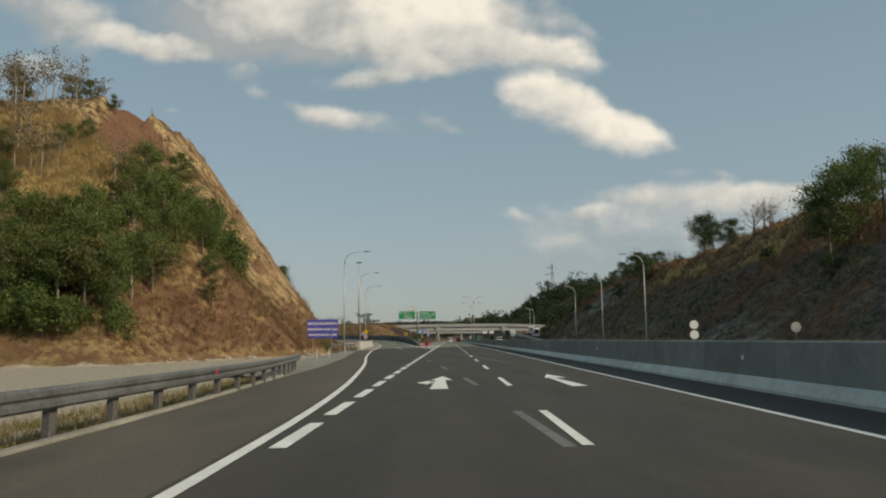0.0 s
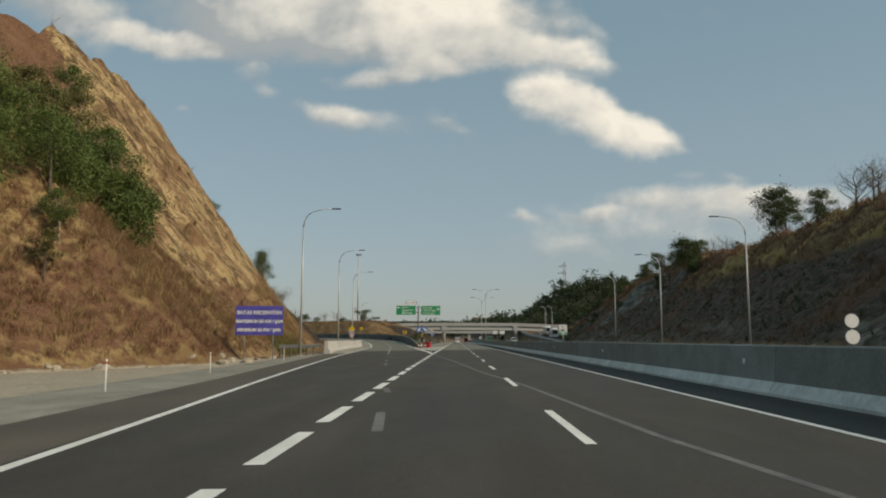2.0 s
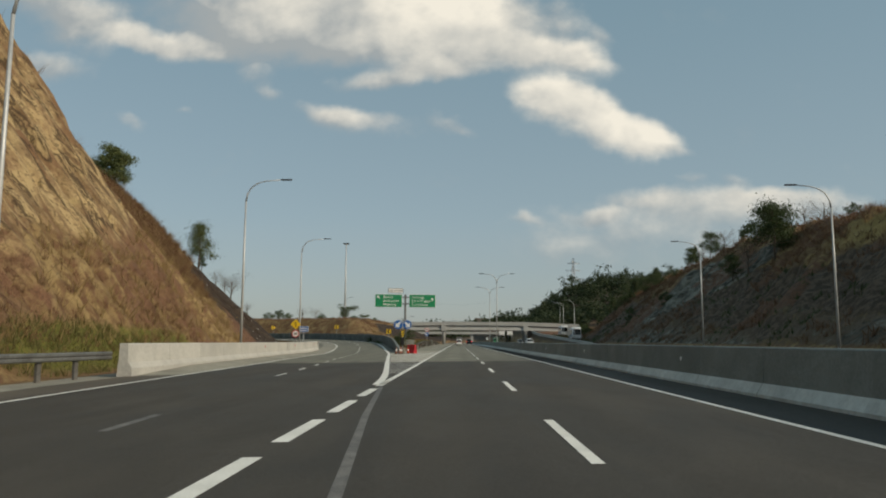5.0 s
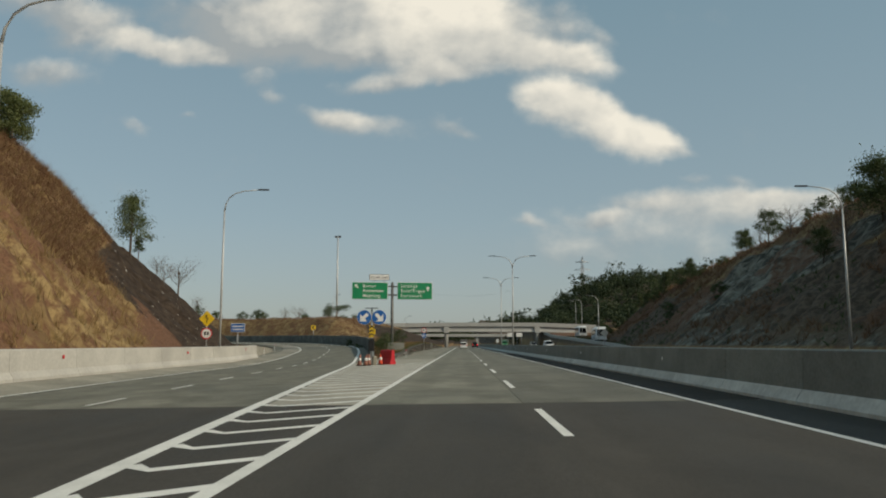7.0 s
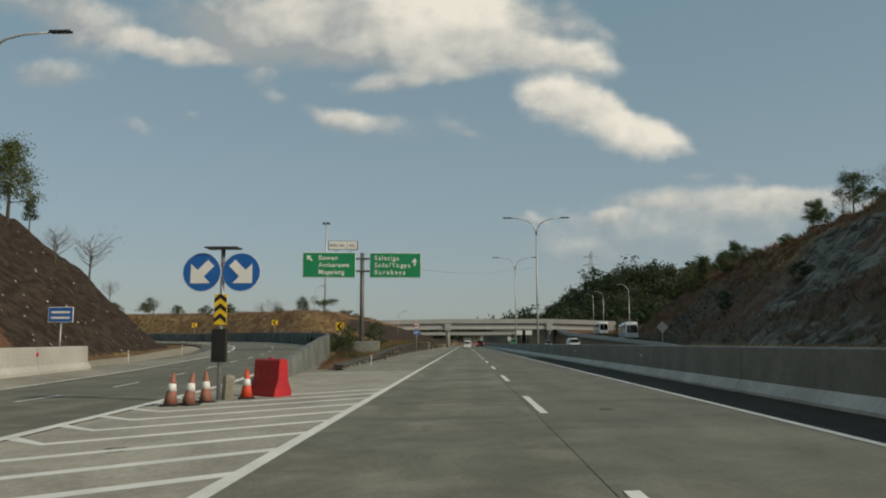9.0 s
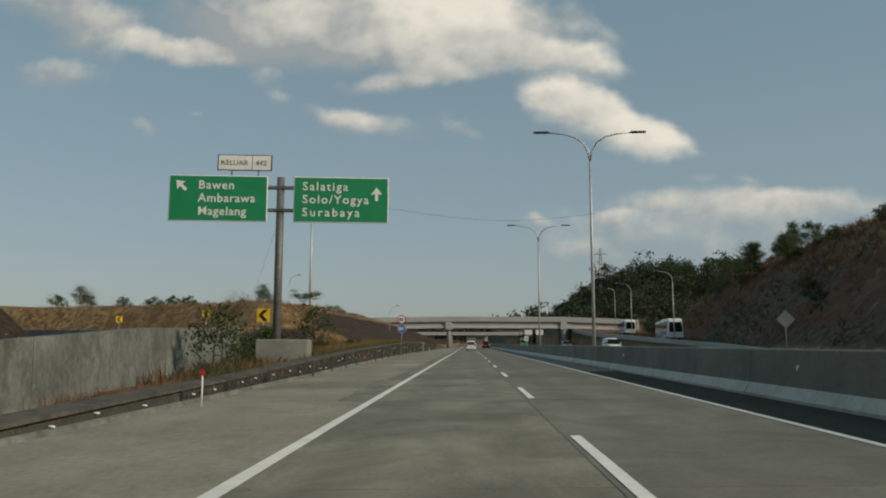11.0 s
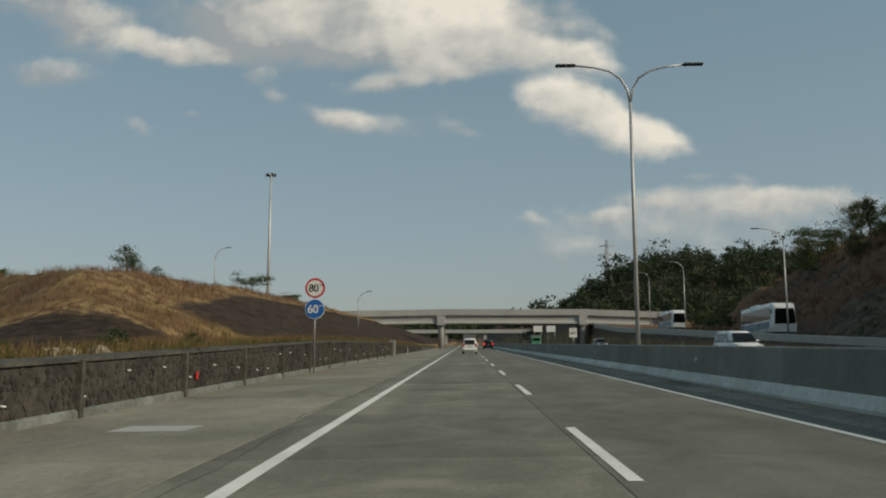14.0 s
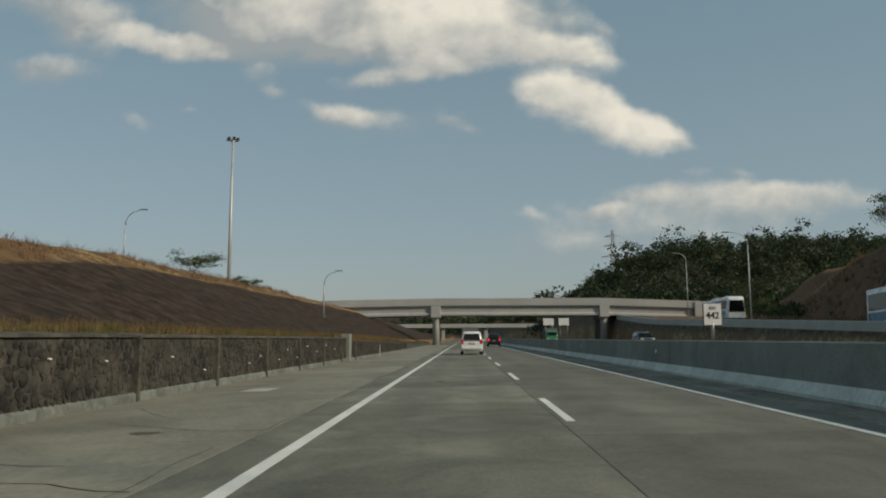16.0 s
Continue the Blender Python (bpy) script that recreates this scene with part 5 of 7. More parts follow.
for k in range(3):
    bm = bmesh.new()
    z = 1.80 + 0.235 * k
    plate(bm, [(-0.145, z), (0, z + 0.12), (0.145, z), (0.145, z + 0.11), (0, z + 0.23), (-0.145, z + 0.11)], -0.088, -0.081)
    part("chevron", bm, black_sign, ch)
bm = bmesh.new()
box(bm, (0, -0.06, 1.28), (0.36, 0.12, 0.78), 0.02)
lt = part("flasher_box", bm, black_sign, keep, "dark twin warning light box")
for z in (1.1, 1.46):
    bm = bmesh.new()
    disc(bm, (0, -0.125, z), 0.13, 0.02, 20)
    part("lens", bm, black_sign, lt)


def round_sign(name, m, centres, height, label, r=0.45):
    t = thing(name, m, label, "sign", "road signs")
    bm = bmesh.new()
    tube(bm, [(0, 0.03, -0.3), (0, 0.03, height)], [0.04, 0.038], 10)
    part("post", bm, steel, t)
    for z, rim, face in centres:
        bm = bmesh.new()
        disc(bm, (0, -0.02, z), r, 0.018, 36)
        d = part("sign_disc", bm, rim, t)
        bm = bmesh.new()
        disc(bm, (0, -0.033, z), r * (0.80 if rim is red_sign else 0.94), 0.012, 36)
        part("sign_face", bm, face, d)
    return t


lim = round_sign("speed_sign", pose(-6.8, 245, road_z(-6.7) + 0.07), [(3.72, red_sign, white_sign), (2.78, white_sign, blue_sign)], 4.1, "post with round red and blue speed signs beside the stone wall")
lettering("80", 0.48, black_sign, lim, -0.06, -0.042, 3.56, "CENTER", 0.95, 0.006)
lettering("km", 0.16, black_sign, lim, 0.20, -0.042, 3.82, "LEFT")
lettering("60", 0.52, white_sign, lim, -0.08, -0.042, 2.60, "CENTER", 0.95, 0.008)
lettering("km", 0.16, white_sign, lim, 0.20, -0.042, 2.88, "LEFT")
round_sign("round_sign", pose(28.0, 87, 0.3), [(2.36, steel, white_sign), (1.22, steel, white_sign)], 2.75, "post with two pale round sign backs", 0.52)
round_sign("round_sign", pose(32.8, 72, 0.3), [(1.8, steel, concrete_pale)], 2.25, "post with one grey round sign back", 0.5)
warn = round_sign("bend_sign", pose(-17.9, 161.5, land_at(-17.9, 161.5)), [(2.35, red_sign, white_sign)], 3.9, "yellow diamond warning sign above a round limit sign", 0.40)
bm = bmesh.new()
box(bm, (0, -0.03, 0), (0.80, 0.02, 0.80), 0.006)
dm = part("diamond", bm, yellow_sign, warn, "yellow diamond plate", pose(0, 0, 3.38, 0, 45, 0))
bm = bmesh.new()
tube(bm, [(0.0, -0.045, -0.30), (0.0, -0.045, -0.12), (0.10, -0.045, 0.0), (-0.10, -0.045, 0.10), (0.0, -0.045, 0.26)], [0.03] * 4 + [0.055], 6)
part("bend_arrow", bm, black_sign, dm, at=pose(0, 0, 0, 0, -45, 0))
for k in range(2):
    bm = bmesh.new()
    box(bm, (-0.1 + 0.2 * k, -0.042, 2.35), (0.14, 0.006, 0.24), 0.002)
    part("figure_bar", bm, black_sign, warn)
bb = board("place_board", pose(-19.85, 175.4, land_at(-19.85, 175.4)), 1.25, 0.76, 2.55, blue_sign, "small blue board with two lines of white writing", "sign", white_sign, (0,), 0.04)
for z in (3.05, 2.78):
    bm = bmesh.new()
    box(bm, (0, -0.03, z), (0.95, 0.008, 0.11), 0.002)
    part("writing_bar", bm, white_sign, bb)


back = thing("warning_sign", pose(20.3, 217, road_z(20.3)), "grey back of a diamond warning sign on a post", "sign", "road signs")
bm = bmesh.new()
tube(bm, [(0, 0.03, -0.3), (0, 0.03, 2.5)], [0.04, 0.038], 10)
part("post", bm, steel, back)
bm = bmesh.new()
box(bm, (0, -0.02, 0), (0.85, 0.02, 0.85), 0.006)
part("diamond", bm, concrete_pale, back, "bare grey diamond plate", pose(0, 0, 2.5, 0, 45, 0))


def chevron_sign(label):
    t = thing("chevron_sign", Matrix(), label, "sign", "chevron signs")
    bm = bmesh.new()
    tube(bm, [(0, 0.03, -0.5), (0, 0.03, 1.7)], [0.035, 0.035], 8)
    part("post", bm, steel, t)
    bm = bmesh.new()
    box(bm, (0, 0, 1.75), (0.78, 0.02, 0.78), 0.006)
    p = part("plate", bm, yellow_sign, t, "yellow plate")
    bm = bmesh.new()
    plate(bm, [(-0.30, 0.0), (0.02, 0.34), (0.28, 0.34), (-0.04, 0.0), (0.28, -0.34), (0.02, -0.34)], -0.02, -0.011)
    part("chevron", bm, black_sign, p, at=pose(0, 0, 1.75))
    return t


place(chevron_sign("yellow sign with a black chevron on the bend"), [pose(-12.3, 213.0, 1.15), pose(-26.6, 243.8, 2.4, 0, 0, 10), pose(-46, 266, 2.6, 0, 0, 20), pose(-66, 284, 3.0, 0, 0, 30)])


def km_sign(m, number, band, label):
    t = thing("distance_sign", m, label, "sign", "distance signs")
    bm = bmesh.new()
    tube(bm, [(0, 0.02, 0), (0, 0.02, 0.7)], [0.05, 0.045], 10)
    part("post", bm, steel, t)
    bm = bmesh.new()
    box(bm, (0, 0, 0.76), (0.56, 0.03, 0.68), 0.01)
    p = part("plate", bm, dark_metal, t)
    bm = bmesh.new()
    box(bm, (0, -0.018, 0.76), (0.51, 0.012, 0.63), 0.004)
    part("sign_face", bm, white_sign, p, "white face")
    lettering("KM", 0.13, black_sign, t, 0, -0.028, 0.90, "CENTER")
    lettering(number, 0.27, black_sign, t, 0, -0.028, 0.64, "CENTER", 0.95, 0.004)
    if band:
        bm = bmesh.new()
        box(bm, (0, -0.026, 0.53), (0.46, 0.006, 0.14), 0.002)
        part("band", bm, green_sign, p, "green band with a white bar")
        bm = bmesh.new()
        box(bm, (0, -0.031, 0.53), (0.2, 0.006, 0.07), 0.002)
        part("writing_bar", bm, white_sign, p)
    return t


km_sign(pose(6.78, 81.8, road_z(6.8) + 1.02), "441", True, "white kilometre sign with a green band on the barrier")
km_sign(pose(7.2, 262.4, road_z(7.2) + 1.02), "442", False, "white kilometre sign on the median barrier")
for x in (19.9, 23.5):
    b = board("lane_board", pose(x, 420, 0.2), 2.5, 1.7, 4.0, white_sign, "white board under the bridge on two posts", "sign", dark_metal, (-0.9, 0.9), 0.06)

# a tall mast for floodlights, and the pylon far behind
mast = thing("floodlight_mast", pose(-46.2, 386, land_at(-46.2, 386) - 0.2), "very tall slim floodlight mast", "mast")
bm = bmesh.new()
tube(bm, [(0, 0, 0), (0, 0, 17), (0, 0, 34.3)], [0.42, 0.32, 0.2], 12)
part("shaft", bm, lamp_steel, mast)
bm = bmesh.new()
tube(bm, [(-0.9, 0, 34), (0.9, 0, 34)], [0.07, 0.07], 6)
tube(bm, [(0, -0.9, 34), (0, 0.9, 34)], [0.07, 0.07], 6)
part("crown_ring", bm, lamp_steel, mast)
for k in range(6):
    a = k * math.pi / 3
    bm = bmesh.new()
    box(bm, (1.0 * math.cos(a), 1.0 * math.sin(a), 34.3), (0.5, 0.4, 0.6), 0.05)
    part("floodlight", bm, dark_metal, mast)

pylon = thing("power_pylon", pose(109.3, 791, 24), "far lattice steel power pylon above the woods", "pylon")
bm = bmesh.new()
for sx in (-1, 1):
    for sy in (-1, 1):
        tube(bm, [(sx * 4.0, sy * 4.0, 0), (sx * 1.4, sy * 1.4, 34), (sx * 0.5, sy * 0.5, 56)], [0.35, 0.28, 0.22], 5)
for k in range(12):
    z0, z1 = 4.5 * k, 4.5 * (k + 1)
    w0, w1 = (float(np.interp(z, [0, 34, 56], [4, 1.4, 0.5])) for z in (z0, z1))
    for s in (-1, 1):
        tube(bm, [(-w0 * s, -w0, z0), (w1 * s, -w1, z1)], [0.16, 0.16], 4)
        tube(bm, [(-w0, -w0 * s, z0), (-w1, w1 * s, z1)], [0.16, 0.16], 4)
part("lattice", bm, steel, pylon)
for z, w in ((36, 9), (44, 7.5), (51, 6)):
    bm = bmesh.new()
    tube(bm, [(-w, 0, z), (0, 0, z + 1.6), (w, 0, z)], [0.15, 0.3, 0.15], 5)
    tube(bm, [(-w, 0, z), (w, 0, z)], [0.2, 0.2], 5)
    part("cross_arm", bm, steel, pylon)

bm = bmesh.new()
tube(bm, [(-3.7 + 10.7 * k / 12, 201.9 + 7.1 * k / 12, 7.4 + 0.95 * k / 12 - 1.1 * math.sin(math.pi * k / 12) * 0.45) for k in range(13)], [0.006] * 13, 5)
solid("overhead_wire", bm, dark_metal, "thin dark wire between the guide sign and a lamp", "wire")
bm = bmesh.new()
tube(bm, [(-8.72, 201.6, 6.4), (-8.5, 198.2, 3.78), (-7.9, 195.1, 2.33), (-7.8, 192.4, 1.3), (-7.8, 190.6, 0.6)], [0.005] * 5, 5)
solid("guy_wire", bm, dark_metal, "thin stay wire of the guide sign", "wire")


# ---------------------------------------------------------------- vehicles
glass = bpy.data.materials.new("dark_glass")
glass.use_nodes = True
gg = Nodes(glass.node_tree)
gp = gg.add("ShaderNodeBsdfPrincipled", {"Base Color": (0.012, 0.014, 0.016, 1), "Roughness": 0.06, "Specular IOR Level": 0.6})
go = gg.add("ShaderNodeOutputMaterial")
gg.tree.links.new(gp.outputs[0], go.inputs[0])
white_car = material("white_car_paint", (0.74, 0.75, 0.75), (0.66, 0.67, 0.67), 0.25, 3.0, 0.6, 0.0, spec=0.5)
black_car = material("black_car_paint", (0.022, 0.022, 0.026), (0.014, 0.014, 0.017), 0.2, 3.0, 0.6, 0.0, spec=0.5)
grey_car = material("grey_car_paint", (0.075, 0.078, 0.082), (0.055, 0.057, 0.06), 0.3, 3.0, 0.6, 0.0, spec=0.5)
blue_bus = material("blue_bus_paint", (0.08, 0.22, 0.32), (0.055, 0.16, 0.25), 0.3, 3.0, 0.6, 0.0, spec=0.5)
green_cab = material("green_cab_paint", (0.05, 0.26, 0.12), (0.04, 0.2, 0.09), 0.35, 3.0, 0.6, 0.0, spec=0.5)
canvas = material("grey_canvas", (0.16, 0.16, 0.165), (0.10, 0.10, 0.105), 0.85, 6.0, 1.0, 0.3)
lamp_red = plain("lamp_red", (0.5, 0.015, 0.012), 0.25)
lamp_clear = plain("lamp_clear", (0.65, 0.65, 0.62), 0.2)
lit_red = bpy.data.materials.new("lit_brake_lamp")
lit_red.use_nodes = True
lg = Nodes(lit_red.node_tree)
le = lg.add("ShaderNodeEmission", {"Color": (1.0, 0.03, 0.04, 1), "Strength": 1.6})
lo = lg.add("ShaderNodeOutputMaterial")
lg.tree.links.new(le.outputs[0], lo.inputs[0])


def loft(bm, sections):
    """A closed body through sections; each is (y, half width bottom, half width top, z bottom, z shoulder, z top)."""
    rings = []
    for y, wb, wt, z0, zs, z1 in sections:
        pts = [(-wb * 0.96, z0), (-wb, z0 + 0.12), (-wb, zs), (-wt, z1 - 0.06), (-wt * 0.88, z1), (wt * 0.88, z1), (wt, z1 - 0.06), (wb, zs), (wb, z0 + 0.12), (wb * 0.96, z0)]
        rings.append([bm.verts.new((x, y, z)) for x, z in pts])
    n = len(rings[0])
    for r, q in zip(rings, rings[1:]):
        for k in range(n):
            f = bm.faces.new((r[k], r[(k + 1) % n], q[(k + 1) % n], q[k]))
            f.smooth = True
    bm.faces.new(rings[0])
    bm.faces.new(rings[-1])
    bmesh.ops.recalc_face_normals(bm, faces=bm.faces[:])
    return bm


def wheel(t, x, y, r=0.33, w=0.21):
    bm = bmesh.new()
    tube(bm, [(x - w / 2, y, r), (x - w / 2 + 0.03, y, r), (x + w / 2 - 0.03, y, r), (x + w / 2, y, r)], [r * 0.9, r, r, r * 0.9], 20)
    ty = part("wheel", bm, rubber, t, "black tyre")
    bm = bmesh.new()
    s = 1 if x > 0 else -1
    tube(bm, [(x + s * w * 0.42, y, r), (x + s * w * 0.52, y, r)], [r * 0.62, r * 0.58], 14)
    part("rim", bm, steel, ty, "grey wheel rim")


def car(name, m, paint_mat, label, long=4.3, wide=1.72, high=1.7, boxy=0.9, lamps=None):
    """A family car seen from behind; its tail is at y = 0 and it points along +y."""
    t = thing(name, m, label, "car", "vehicles")
    w = wide / 2
    bm = bmesh.new()
    loft(bm, [(0.0, w * 0.9, w * 0.86, 0.42, 0.7, 0.92), (0.08, w * 0.98, w * 0.93, 0.28, 0.75, 0.98), (0.6, w, w * 0.95, 0.24, 0.8, 1.0), (long * 0.7, w, w * 0.95, 0.24, 0.78, 1.0),
              (long * 0.92, w * 0.97, w * 0.88, 0.24, 0.66, 0.88), (long, w * 0.85, w * 0.78, 0.36, 0.55, 0.72)])
    body = part("body", bm, paint_mat, t)
    bm = bmesh.new()
    loft(bm, [(0.06, w * 0.93, w * 0.84, 0.95, 1.0, 1.12), (0.16 / boxy, w * 0.93, w * 0.78, 0.95, 1.0, high - 0.10), (0.45 / boxy, w * 0.94, w * 0.76, 0.95, 1.0, high), (long * 0.5, w * 0.94, w * 0.76, 0.95, 1.0, high - 0.02),
              (long * 0.62, w * 0.94, w * 0.74, 0.95, 1.0, high - 0.12), (long * 0.78, w * 0.92, w * 0.85, 0.92, 0.96, 1.02)])
    part("cabin", bm, paint_mat, t)
    bm = bmesh.new()
    a, b = 0.055, 0.14 / boxy
    vs = [bm.verts.new(v) for v in ((-w * 0.76, a - 0.012, 1.10), (w * 0.76, a - 0.012, 1.10), (w * 0.66, b - 0.012, high - 0.17), (-w * 0.66, b - 0.012, high - 0.17))]
    bm.faces.new(vs)
    bmesh.ops.solidify(bm, geom=bm.faces[:], thickness=0.02)
    part("rear_window", bm, glass, t, "dark rear window")
    bm = bmesh.new()
    bm.faces.new([bm.verts.new(v) for v in ((-w * 0.82, long * 0.775 + 0.04, 1.06), (w * 0.82, long * 0.775 + 0.04, 1.06), (w * 0.67, long * 0.64 + 0.06, high - 0.15), (-w * 0.67, long * 0.64 + 0.06, high - 0.15))])
    bmesh.ops.solidify(bm, geom=bm.faces[:], thickness=0.02)
    part("windscreen", bm, glass, t, "dark windscreen")
    for s in (-1, 1):
        bm = bmesh.new()
        box(bm, (s * w * 0.72, long - 0.03, 0.74), (0.32, 0.1, 0.16), 0.03)
        part("head_lamp", bm, lamp_clear, t)
    for s in (-1, 1):
        bm = bmesh.new()
        vs = [bm.verts.new((s * (w * x + 0.006), y, z)) for x, y, z in ((0.955, 0.35, 1.06), (0.955, long * 0.66, 1.06), (0.82, long * 0.56, high - 0.18), (0.82, 0.5, high - 0.18))]
        bm.faces.new(vs)
        part("side_window", bm, glass, t)
        bm = bmesh.new()
        box(bm, (s * w * 0.83, 0.03, 0.93), (0.20, 0.08, 0.34), 0.03)
        part("tail_lamp", bm, lamps or lamp_red, t, "red tail lamp")
        bm = bmesh.new()
        box(bm, (s * (w + 0.09), long * 0.66, 1.06), (0.2, 0.09, 0.14), 0.03)
        part("door_mirror", bm, paint_mat, t)
        for y in (0.85, long - 0.85):
            wheel(t, s * (w - 0.1), y)
    bm = bmesh.new()
    box(bm, (0, 0.0, 0.5), (wide * 0.92, 0.1, 0.2), 0.04)
    part("bumper", bm, paint_mat, t)
    bm = bmesh.new()
    box(bm, (0, -0.005, 0.82), (0.46, 0.02, 0.13), 0.006)
    plt = part("number_plate", bm, black_sign, t, "dark number plate")
    bm = bmesh.new()
    box(bm, (0, -0.017, 0.82), (0.34, 0.008, 0.05), 0.002)
    part("writing_bar", bm, white_sign, plt)
    return t


car("family_car", pose(0.45, 296.2, road_z(0.45)), white_car, "white people carrier with a dark rear window on the road", 4.2, 1.66, 1.72, 1.0)
car("off_road_car", pose(4.1, 347.0, road_z(4.1)), black_car, "black off-road car with red brake lamps on the road", 4.5, 1.82, 1.82, 0.9, lit_red)
car("parked_car", pose(17.2, 262.0, road_z(17), 0, 0, 180), white_car, "white car on the far carriageway", 4.4, 1.75, 1.7, 0.9)
car("far_car", pose(20.5, 330.0, road_z(20), 0, 0, 180), grey_car, "dark grey car on the far carriageway", 4.4, 1.72, 1.6, 0.8)


def truck(name, m, cab, load, label, long=6.0, wide=2.0, high=2.9):
    t = thing(name, m, label, "truck", "vehicles")
    w = wide / 2
    bm = bmesh.new()
    box(bm, (0, long * 0.36, 0.8), (wide * 0.5, long * 0.95, 0.22), 0.03)
    part("chassis", bm, dark_metal, t)
    bm = bmesh.new()
    box(bm, (0, long * 0.36, (high + 0.95) / 2), (wide, long * 0.70, high - 0.95), 0.05)
    part("load_box", bm, load, t)
    for k in range(6):
        bm = bmesh.new()
        box(bm, (0, 0.12 + long * 0.70 * k / 5, (high + 0.95) / 2), (wide + 0.06, 0.08, high - 0.90), 0.015)
        part("rib", bm, load, t)
    bm = bmesh.new()
    loft(bm, [(long * 0.74, w * 0.95, w * 0.92, 0.5, 1.3, 2.15), (long * 0.80, w * 0.97, w * 0.93, 0.45, 1.3, 2.2), (long * 0.93, w * 0.97, w * 0.88, 0.45, 1.3, 2.1), (long, w * 0.95, w * 0.90, 0.45, 1.1, 1.35)])
    part("cab", bm, cab, t)
    bm = bmesh.new()
    vs = [bm.verts.new(v) for v in ((-w * 0.80, long * 0.995 + 0.02, 1.38), (w * 0.80, long * 0.995 + 0.02, 1.38), (w * 0.76, long * 0.94 + 0.02, 2.0), (-w * 0.76, long * 0.94 + 0.02, 2.0))]
    bm.faces.new(vs)
    bmesh.ops.solidify(bm, geom=bm.faces[:], thickness=0.02)
    part("windscreen", bm, glass, t)
    for s in (-1, 1):
        bm = bmesh.new()
        box(bm, (s * w * 0.7, long + 0.01, 0.85), (0.3, 0.06, 0.2), 0.02)
        part("head_lamp", bm, lamp_clear, t)
        bm = bmesh.new()
        box(bm, (s * w * 0.8, -0.02, 0.95), (0.25, 0.06, 0.16), 0.02)
        part("tail_lamp", bm, lamp_red, t)
        for y in (long * 0.18, long * 0.86):
            wheel(t, s * (w - 0.14), y, 0.42, 0.26)
    return t


truck("small_truck", pose(14.5, 372.0, road_z(14), 0, 0, 180), green_cab, canvas, "green truck under the bridge", 5.8, 2.0, 2.6)
truck("dark_truck", pose(0.6, 338.0, road_z(0.6)), grey_car, canvas, "dark covered truck ahead on the road", 6.0, 2.0, 2.6)


def coach(m, label):
    t = thing("coach", m, label, "bus", "vehicles")
    bm = bmesh.new()
    loft(bm, [(0, 1.2, 1.12, 0.45, 1.5, 3.35), (0.2, 1.25, 1.18, 0.35, 1.5, 3.5), (10.6, 1.25, 1.18, 0.35, 1.5, 3.5), (11.3, 1.23, 1.12, 0.35, 1.4, 3.3), (11.6, 1.12, 0.95, 0.4, 1.2, 2.9)])
    part("body", bm, white_car, t)
    for s in (-1, 1):
        bm = bmesh.new()
        vs = [bm.verts.new((s * 1.262 if z < 2 else s * 1.215, y, z)) for y, z in ((0.4, 1.72), (10.9, 1.72), (10.6, 3.05), (0.4, 3.05))]
        bm.faces.new(vs)
        part("side_window", bm, glass, t, "long dark side window")
        bm = bmesh.new()
        box(bm, (s * 1.258, 5.4, 1.2), (0.02, 10.2, 0.7), 0.005)
        part("colour_band", bm, blue_bus, t, "blue band")
        bm = bmesh.new()
        box(bm, (s * 0.95, 11.55, 0.85), (0.34, 0.1, 0.2), 0.03)
        part("head_lamp", bm, lamp_clear, t)
        bm = bmesh.new()
        box(bm, (s * 1.42, 11.7, 2.5), (0.16, 0.14, 0.5), 0.03)
        part("mirror", bm, dark_metal, t)
        for y in (2.6, 9.2):
            wheel(t, s * 1.1, y, 0.5, 0.3)
    bm = bmesh.new()
    vs = [bm.verts.new(v) for v in ((-1.06, 11.65, 1.25), (1.06, 11.65, 1.25), (0.93, 11.64, 2.84), (-0.93, 11.64, 2.84))]
    bm.faces.new(vs)
    bmesh.ops.solidify(bm, geom=bm.faces[:], thickness=0.03)
    part("windscreen", bm, glass, t)
    bm = bmesh.new()
    box(bm, (0, 4.0, 3.6), (1.7, 2.6, 0.22), 0.06)
    part("roof_unit", bm, white_car, t)
    return t


slip_z = lambda y: float(np.interp(y, ys2, top)) - 0.83
coach(pose(34.3, 303.0, slip_z(297), 2, 0, 176), "white and blue coach on the raised slip road")
coach(pose(38.2, 357.5, slip_z(352), 2, 0, 178), "white coach further up the slip road")


# ---------------------------------------------------------------- trees and growth
rnd = random.Random(7)


def quads_mesh(name, centres, sizes, mat, seed, droop=0.3, aspect=0.55):
    """Many small leaf blades, one four-sided piece each, turned every way."""
    g = np.random.default_rng(seed)
    n = len(centres)
    a = g.normal(size=(n, 3))
    a /= np.linalg.norm(a, axis=1)[:, None]
    b = np.cross(a, g.normal(size=(n, 3)))
    b /= np.linalg.norm(b, axis=1)[:, None]
    a[:, 2] -= droop
    s = np.asarray(sizes)[:, None]
    c = np.asarray(centres)
    v = np.stack([c - a * s * 0.5, c + b * s * aspect * 0.5, c + a * s * 0.5, c - b * s * aspect * 0.5], 1).reshape(-1, 3)
    me = bpy.data.meshes.new(name)
    me.vertices.add(4 * n)
    me.vertices.foreach_set("co", v.ravel())
    me.loops.add(4 * n)
    me.loops.foreach_set("vertex_index", np.arange(4 * n))
    me.polygons.add(n)
    me.polygons.foreach_set("loop_start", np.arange(0, 4 * n, 4))
    me.update()
    me.materials.append(mat)
    return me


